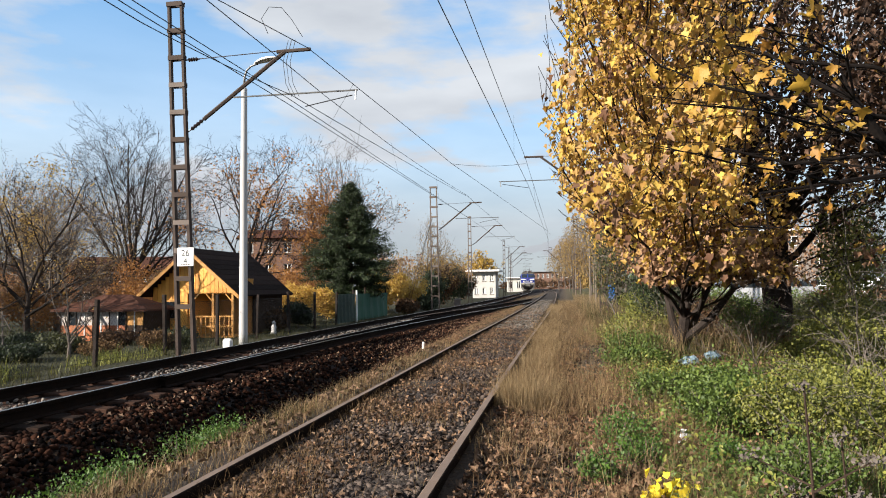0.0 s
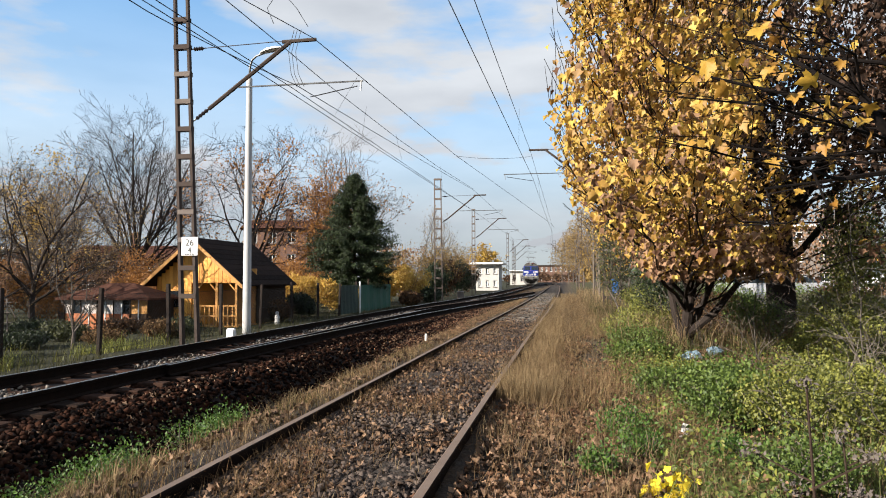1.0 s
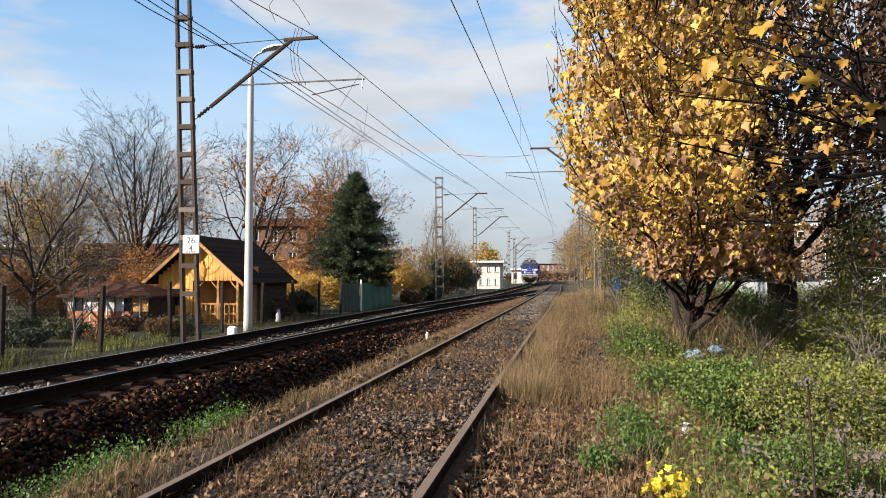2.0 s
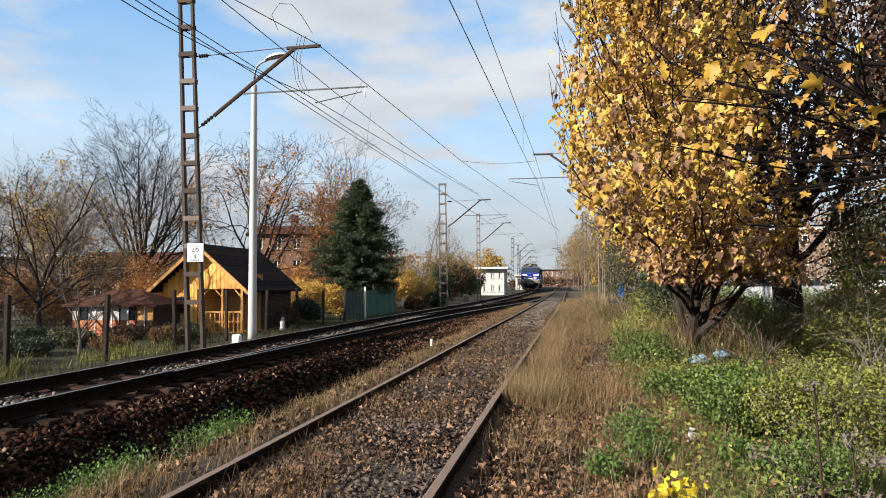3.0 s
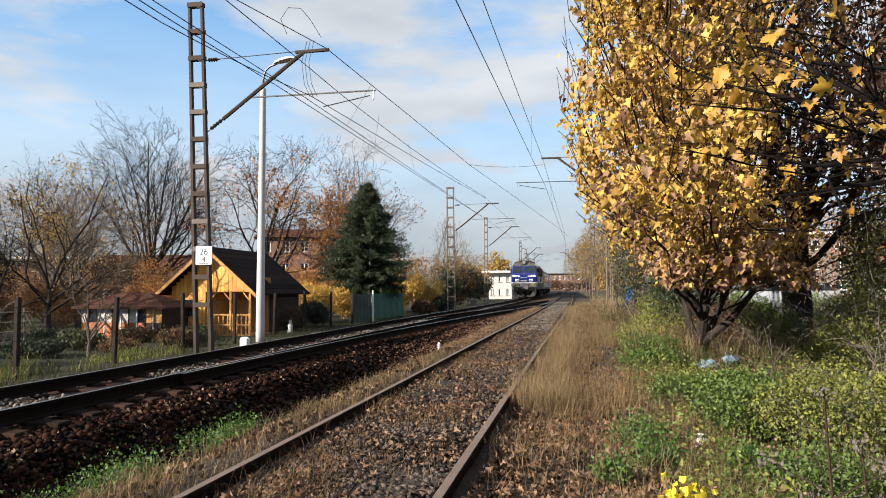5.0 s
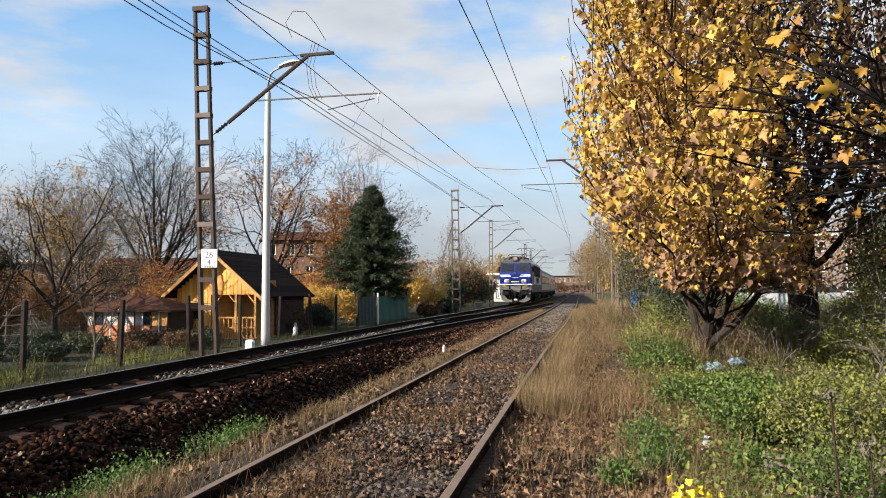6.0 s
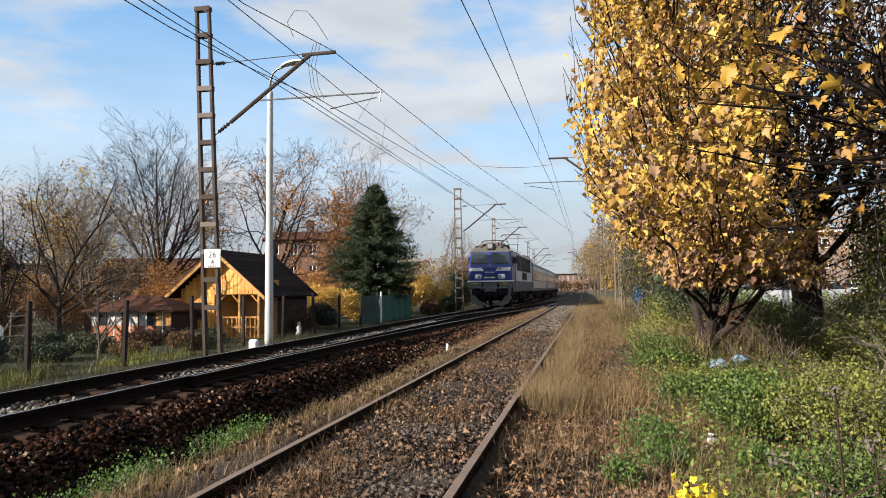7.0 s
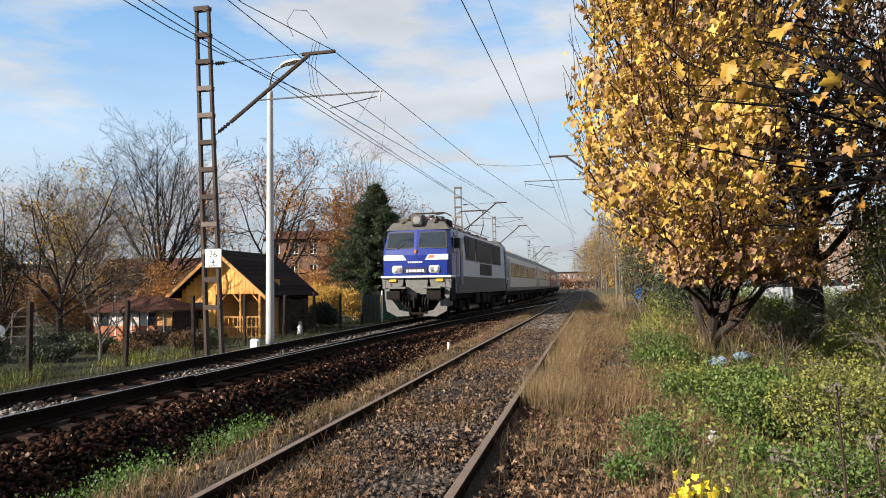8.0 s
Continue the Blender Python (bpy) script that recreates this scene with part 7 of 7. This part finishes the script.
def bag(name, label, at, size, seed, mat):
    r = random.Random(seed)
    b = Build()
    n, m = 12, 9
    vs = []
    for i in range(m):
        a = math.pi * i / (m - 1)
        for k in range(n):
            q = 2 * math.pi * k / n
            f = 1 + 0.28 * noise.noise((math.cos(q) * 2 + seed, math.sin(q) * 2, a * 2)) + r.uniform(-0.1, 0.1)
            vs.append((size[0] * f * math.sin(a) * math.cos(q), size[1] * f * math.sin(a) * math.sin(q), size[2] * (1 - math.cos(a)) * 0.5 * f))
    fs = [(i * n + k, i * n + (k + 1) % n, (i + 1) * n + (k + 1) % n, (i + 1) * n + k) for i in range(m - 1) for k in range(n)]
    b.face_set(vs, fs)
    return whole(name, b, mat, label, "litter", at=at)


bag("plastic_bag", "crumpled pale blue plastic bag on the ground", on_land(2.1, 12.7, -0.02), (0.2, 0.13, 0.19), 1, M_BAG)
bag("plastic_bag", "crumpled blue plastic bag under the maple", on_land(2.65, 13.6, -0.02), (0.15, 0.11, 0.19), 2, M_BAG)
whole("paper_scrap", Build().box(-0.03, -0.01, 0, 0.03, 0.012, 0.17, bev=0.006, m=pose(0, 0, 0, 0, 14, 20)), M_WHITE, "upright scrap of white card among weeds", "litter", at=on_land(0.98, 6.5))

# ---- grass ----
M_WEED = material("dull_weed_blade", (0.089, 0.0832, 0.0277), (0.0194, 0.02, 0.00776), scale=0.8, rough=0.8, bump=0.0, island=1.0, trans=0.2, contrast=0.45)

def patch(x, y, k=0.9, s=0.0):
    return max(0.0, min(1.0, 0.5 + s + 1.3 * noise.noise((x * k, y * k, 5))))


STEM = ([(-0.5, 0, 0), (0.5, 0, 0), (0.4, 0.1, 0.4), (-0.4, 0.1, 0.4), (0.28, 0.32, 0.75), (-0.28, 0.32, 0.75), (0, 0.72, 1.0)], [(0, 1, 2, 3), (3, 2, 4, 5), (5, 4, 6)])


def tufts(name, label, seed, n, blades, xr, yr, hh, ww, mat, dens=None, spread=0.09, power=1.7, droop=1.5):
    """Clumps of bent stalks that lean out from a shared root, as one piece of stuff."""
    r = np.random.default_rng(seed)
    C = np.stack([r.uniform(*xr, n), yr[0] + (yr[1] - yr[0]) * r.uniform(0, 1, n) ** power], 1)
    if dens:
        C = C[np.array([r.uniform() < dens(x, y) for x, y in C])]
    n = len(C)
    tall = r.uniform(*hh, n) * np.array([0.75 + 0.6 * abs(noise.noise((x * 1.1, y * 0.8, 4))) for x, y in C])
    k = np.repeat(np.arange(n), blades)
    m = len(k)
    off = r.normal(0, spread, (m, 2))
    P = C[k] + off
    lean = np.arctan2(off[:, 0], off[:, 1])
    a = -lean + r.normal(0, 1.1, m) + np.repeat(r.normal(0, 0.3, n), blades)
    hz = tall[k] * r.uniform(0.35, 1.15, m)
    sc = np.column_stack([r.uniform(0.6, 1.4, m) * ww, r.uniform(0.1, 1.0, m) ** 1.4 * droop * hz, hz])
    ca, sa, zz, oo = np.cos(a), np.sin(a), np.zeros(m), np.ones(m)
    R = np.stack([np.stack([ca, -sa, zz], 1), np.stack([sa, ca, zz], 1), np.stack([zz, zz, oo], 1)], 1)
    ob = new(name, strew(name, STEM, np.column_stack([P, land_many(P) - 0.02]), R, sc, mat))
    return tagged(ob, label, "grass", kind="stuff")


def verge(x, y):
    """How thick the dry grass stands beside the siding."""
    return patch(x, y, 0.9, 0.22) * min(1.0, max(0.3, (x + 0.75) / 0.45)) * min(1.0, max(0.22, (y - 4.5) / 4.0))


tufts("tall_dry_grass", "tangled dry straw coloured grass along the siding", 401, 3400, 17, (-0.62, 1.3), (4.6, 62), (0.14, 0.44), 0.0036, M_STRAW, verge, droop=2.3)
tufts("tall_dry_grass", "brown withered stalks along the siding", 414, 2400, 15, (-0.66, 1.45), (4.4, 50), (0.1, 0.42), 0.004, M_STALK, verge, droop=2.6)
tufts("rail_side_grass", "dry grass leaning over the siding rail", 415, 1500, 18, (-0.72, -0.2), (8.0, 46), (0.26, 0.5), 0.0036, M_STRAW, lambda x, y: patch(x, y, 0.6, 0.2), droop=1.8)
tufts("short_dry_grass", "short tangled dry grass near the rail", 410, 700, 14, (-0.6, 1.5), (3.0, 9), (0.05, 0.17), 0.0036, M_STALK, lambda x, y: patch(x, y, 1.2, 0.0), droop=2.2)
meadow("tall_dry_grass", "tall dry straw coloured grass beyond the maple", 402, 12000, (0.9, 5.0), (14, 75), (0.3, 0.9), 0.010, M_STRAW, lambda x, y: patch(x, y, 0.5, 0.1))
def strip(x, y):
    """Grass hugs the siding rail and thins out down the hollow."""
    return patch(x, y, 0.8, 0.15) * (1.0 if x > -3.25 + 0.25 * noise.noise((y * 0.5, 1, 1)) else 0.12)


tufts("dry_grass_strip", "dry grass strip between the two tracks", 403, 1500, 15, (-3.7, -2.45), (3.2, 45), (0.1, 0.27), 0.0038, M_STRAW, strip, droop=1.9)
tufts("dry_grass_strip", "brown withered stalks between the two tracks", 416, 1500, 14, (-3.7, -2.42), (3.2, 40), (0.08, 0.24), 0.004, M_STALK, strip, droop=2.2)
tufts("olive_grass_strip", "dull olive grass between the two tracks", 417, 420, 14, (-3.7, -2.6), (3.2, 14), (0.08, 0.22), 0.0045, M_WEED, strip, droop=1.8)
tufts("siding_grass", "dead brown stalks lying between the siding rails", 404, 2600, 16, (-2.3, -1.2), (3.0, 40), (0.06, 0.19), 0.0036, M_STALK, lambda x, y: patch(x, y, 1.0, 0.05) * (1.0 if x < -1.75 else 0.45), droop=3.0)
tufts("siding_grass", "sparse dry grass between the siding rails", 418, 800, 14, (-2.28, -0.95), (3.0, 60), (0.06, 0.2), 0.004, M_STRAW, lambda x, y: patch(x, y, 1.1, -0.1), droop=2.2)
meadow("green_grass", "green grass among the weeds", 405, 9000, (0.3, 4.2), (3.2, 24), (0.12, 0.4), 0.006, M_GRASS, lambda x, y: patch(x, y, 0.9, 0.0) * min(1, max(0, (x - 0.2))))
meadow("fence_grass", "pale green grass in front of the garden fence", 406, 9000, (-12.8, -10.2), (9, 48), (0.12, 0.38), 0.008, M_WEED, lambda x, y: patch(x, y, 0.6, 0.1))
meadow("garden_grass", "dull green garden grass", 407, 14000, (-30, -12.5), (12, 55), (0.12, 0.4), 0.015, M_WEED, lambda x, y: patch(x, y, 0.3, 0.1))
meadow("green_tufts", "fresh green tufts at the edge of the ballast", 408, 2600, (-4.2, -3.2), (3.6, 5.6), (0.06, 0.22), 0.008, M_GRASS, lambda x, y: 1.0 if noise.noise((x * 0.9, y * 0.55, 2)) > 0.18 else 0.0)
def clear_of_branch(x, y):
    return 0.0 if min(abs(x - branch_x(y)), abs(x - branch_x(y) + GAUGE)) < 0.45 or (y < 70 and x < branch_x(y) + 0.4) else 1.0


meadow("bank_grass", "dry grass beyond the siding bend", 409, 6000, (-5.2, -2.6), (38, 100), (0.08, 0.28), 0.012, M_STRAW, lambda x, y: patch(x, y, 0.4, 0.1) * clear_of_branch(x, y))
for i, (x, y, s) in enumerate(((-3.95, 4.75, 0.62), (-3.75, 5.0, 0.6), (-3.55, 5.2, 0.5), (-3.9, 5.3, 0.55), (-3.4, 4.85, 0.45), (-4.2, 4.95, 0.55), (-4.05, 7.1, 0.72), (-3.85, 7.35, 0.6), (-3.42, 6.4, 0.36), (-3.3, 6.55, 0.3), (0.45, 6.4, 0.45), (0.55, 5.8, 0.35), (1.2, 5.6, 0.35), (0.2, 5.3, 0.25))):
    shrub("green_weed", "fresh green weed growing in the gravel", on_land(x, y), (s * 1.5, s * 1.5, s * 0.8), 420 + i, M_FRESH, 1200, 0.028, stems=60, fill=0.1, category="weed", group="weeds in the gravel")


tufts("fence_tufts", "yellow green grass clumps before the garden fence", 422, 150, 26, (-12.9, -11.3), (10.5, 18.5), (0.25, 0.5), 0.012, M_YGREEN, lambda x, y: patch(x, y, 0.7, 0.0), spread=0.16, droop=1.6)
tufts("withered_stalks", "pale withered stalks among the undergrowth", 420, 700, 9, (0.9, 4.4), (2.6, 14), (0.2, 0.5), 0.004, M_STRAW, lambda x, y: patch(x, y, 0.8, 0.0), droop=2.0)
tufts("withered_stalks", "brown withered stalks among the undergrowth", 421, 900, 10, (0.7, 4.4), (2.6, 16), (0.15, 0.45), 0.004, M_STALK, lambda x, y: patch(x, y, 0.8, 0.0), droop=2.2)
meadow("green_grass", "bright green grass close to the path", 411, 9000, (0.7, 2.8), (1.9, 6), (0.1, 0.34), 0.005, M_GRASS, lambda x, y: patch(x, y, 1.0, 0.15))
meadow("pale_grass", "pale withered grass close to the path", 412, 6000, (0.7, 2.8), (1.9, 6), (0.1, 0.4), 0.004, M_STRAW, lambda x, y: patch(x, y, 1.0, 0.0))
meadow("grey_green_weeds", "tall grey green weeds beyond the dry grass", 413, 16000, (0.9, 3.6), (13, 48), (0.2, 0.5), 0.008, M_WEED, lambda x, y: patch(x, y, 0.6, 0.15))
shrub("olive_shrub", "tall olive green shrub beside the siding", on_land(1.75, 25), (1.9, 2.4, 4.3), 392, M_WEEDLEAF, 5200, 0.07, stems=200)
shrub("olive_shrub", "tall olive green shrub beside the siding", on_land(3.3, 27), (2.6, 2.8, 4.2), 390, M_GREEN, 6500, 0.07, stems=160)
shrub("olive_shrub", "tall olive green shrub beside the siding", on_land(2.6, 19.5), (2.2, 2.2, 2.4), 391, M_DKGREEN, 5000, 0.06, stems=140)
# low creeping leaves over the soil right of the siding
def creepers(name, label, seed, n, xr, yr, top, size, mat, k):
    r = np.random.default_rng(seed)
    P = np.stack([r.uniform(*xr, n), yr[0] + (yr[1] - yr[0]) * r.uniform(0, 1, n) ** 1.3], 1)
    P = P[np.array([r.uniform() < patch(x, y, 0.8, k) * min(1, max(0, (x - 0.55) / 0.5)) * (0.15 if (x - 2.3) ** 2 + ((y - 13) / 1.6) ** 2 < 1.2 else 1.0) for x, y in P])]
    m = len(P)
    hgt = top * (0.35 + 0.9 * np.array([abs(noise.noise((x * 1.4, y * 1.4, 8))) for x, y in P])) * r.uniform(0.1, 1.3, m)
    pos = np.column_stack([P, land_many(P) + hgt])
    ob = new(name, strew(name, OVATE, pos, turns(r, m, 0.55), r.uniform(0.55, 1.45, m) * size, mat))
    return tagged(ob, label, "undergrowth", kind="stuff")


creepers("creeping_leaves", "yellow green creeping leaves over the soil", 801, 34000, (0.6, 5.0), (2.3, 16), 0.36, 0.036, M_YGREEN, 0.0)
creepers("creeping_leaves", "green creeping leaves over the soil", 802, 34000, (0.6, 4.5), (2.3, 14), 0.30, 0.036, M_GREEN, 0.05)
creepers("creeping_leaves", "withered brown creeping leaves over the soil", 803, 20000, (0.5, 5.0), (2.3, 18), 0.25, 0.036, M_DRYLEAF, 0.0)


# ---- ballast, leaf litter ----
def pebbles(name, label, seed, n, xr, yr, size, mat, dens=None, proud=0.3, power=1.6):
    r = np.random.default_rng(seed)
    P = np.stack([r.uniform(*xr, n), yr[0] + (yr[1] - yr[0]) * r.uniform(0, 1, n) ** power], 1)
    if dens:
        P = P[np.array([r.uniform() < dens(x, y) for x, y in P])]
    m = len(P)
    s = r.uniform(*size, m)
    pos = np.column_stack([P, land_many(P) + s * proud - 0.005])
    sc = np.column_stack([s * r.uniform(0.8, 1.4, m), s * r.uniform(0.7, 1.2, m), s * r.uniform(0.6, 1.1, m)])
    ob = new(name, strew(name, STONE, pos, turns(r, m, 0.6), sc, mat))
    return tagged(ob, label, "gravel", kind="stuff")


def clear_of(xf, top=0):
    return lambda x, y: 0.0 if min(abs(x - xf(y) - GAUGE / 2), abs(x - xf(y) + GAUGE / 2)) < 0.075 else 1.0


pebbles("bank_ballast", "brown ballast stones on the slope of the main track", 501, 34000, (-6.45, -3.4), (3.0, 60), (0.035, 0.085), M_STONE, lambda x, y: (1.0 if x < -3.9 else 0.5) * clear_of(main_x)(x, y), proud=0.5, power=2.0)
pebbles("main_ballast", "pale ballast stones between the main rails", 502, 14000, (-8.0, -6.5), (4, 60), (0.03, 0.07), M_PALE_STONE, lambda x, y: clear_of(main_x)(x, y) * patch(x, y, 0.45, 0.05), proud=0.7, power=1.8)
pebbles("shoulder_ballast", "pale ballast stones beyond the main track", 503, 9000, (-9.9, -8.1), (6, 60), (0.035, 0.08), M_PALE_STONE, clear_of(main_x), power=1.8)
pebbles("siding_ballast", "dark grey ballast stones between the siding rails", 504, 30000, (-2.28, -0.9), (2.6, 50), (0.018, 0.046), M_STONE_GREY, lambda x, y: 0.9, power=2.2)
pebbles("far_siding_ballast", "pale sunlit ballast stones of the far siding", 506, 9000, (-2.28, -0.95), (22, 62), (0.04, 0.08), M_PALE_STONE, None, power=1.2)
pebbles("edge_ballast", "dark ballast stones beside the siding", 505, 9000, (-0.7, 1.2), (2.6, 25), (0.02, 0.05), M_STONE_GREY, lambda x, y: patch(x, y, 1.2, 0.1) * (1 if x < 0.3 else 0.5), power=2.0)


def litter(name, label, seed, n, xr, yr, size, mat, dens=None, lift=0.03, power=1.8):
    r = np.random.default_rng(seed)
    P = np.stack([r.uniform(*xr, n), yr[0] + (yr[1] - yr[0]) * r.uniform(0, 1, n) ** power], 1)
    if dens:
        P = P[np.array([r.uniform() < dens(x, y) for x, y in P])]
    m = len(P)
    pos = np.column_stack([P, land_many(P) + r.uniform(0.3, 1.3, m) * lift])
    ob = new(name, strew(name, LEAF5, pos, turns(r, m, 0.55), np.column_stack([r.uniform(*size, m), r.uniform(*size, m), r.uniform(*size, m) * 2.0]), mat))
    return tagged(ob, label, "fallen leaves", kind="stuff")


litter("fallen_leaves", "brown fallen maple leaves on the siding ballast", 601, 8000, (-2.25, -0.9), (2.8, 40), (0.018, 0.055), M_LITTER, lambda x, y: patch(x, y, 1.3, -0.2), 0.045)
litter("fallen_leaves", "tan fallen leaves gathered between the siding rails", 606, 7000, (-2.25, -0.9), (2.8, 34), (0.015, 0.05), M_DRYLEAF, lambda x, y: patch(x, y, 1.0, -0.25), 0.04)
litter("fallen_leaves", "tan fallen leaves beside the siding rail", 607, 15000, (-0.72, 1.5), (2.8, 16), (0.02, 0.055), M_DRYLEAF, lambda x, y: patch(x, y, 0.8, 0.05), 0.04)
litter("fallen_leaves", "brown fallen leaves beside the siding rail", 602, 8000, (-0.72, 1.8), (2.8, 20), (0.03, 0.07), M_LITTER, lambda x, y: patch(x, y, 0.9, 0.2), 0.04)
litter("fallen_leaves", "brown fallen leaves on the ballast slope", 603, 12000, (-5.9, -2.6), (3.0, 48), (0.03, 0.07), M_LITTER, lambda x, y: patch(x, y, 0.9, 0.0), 0.05)
litter("fallen_leaves", "tan fallen leaves between the tracks near the turnout", 605, 9000, (-5.3, -2.6), (17, 50), (0.03, 0.07), M_DRYLEAF, lambda x, y: patch(x, y, 0.7, 0.0) * (0.0 if abs(x - branch_x(y)) < 0.12 or abs(x - branch_x(y) + GAUGE) < 0.12 else 1.0), 0.03, power=1.3)
litter("fallen_leaves", "brown fallen leaves under the maple", 604, 2600, (1.0, 5.0), (9, 19), (0.06, 0.11), M_LITTER, None, 0.05, power=1.0)


# ---- what moves ----
def train_front(t):
    return smooth_table(t, [(0, 156.5), (0.5, 149.2), (1.5, 135.0), (3.5, 106.8), (4.5, 91.1), (6.0, 65.7), (6.5, 56.8), (7.0, 47.6), (7.5, 38.2), (8.0, 28.75)])


def on_track(y):
    return Vector((main_x(y), y, MAIN_TOP + grade(y)))


def motions():
    """The train runs along the main track; its wheels roll."""
    steps = [i / 6 for i in range(49)]
    fine = [i / 30 for i in range(241)]
    behind = 0.0
    for t_, ws, L, piv in TRAIN:
        rows = []
        for t in steps:
            y0 = train_front(t) + behind
            a, b = on_track(y0 + piv), on_track(y0 + L - piv)
            d = (b - a).normalized()
            m = Matrix.Translation(a - d * piv) @ d.to_track_quat("Y", "Z").to_matrix().to_4x4()
            rows.append((t, m))
        walk(t_, rows)
        for w in ws:
            p = w.location.copy()
            walk(w, [(t, pose(p.x, p.y, p.z, math.degrees((156.5 - train_front(t)) / p.z), 0, 0)) for t in fine])
        behind += L + 0.25


motions()
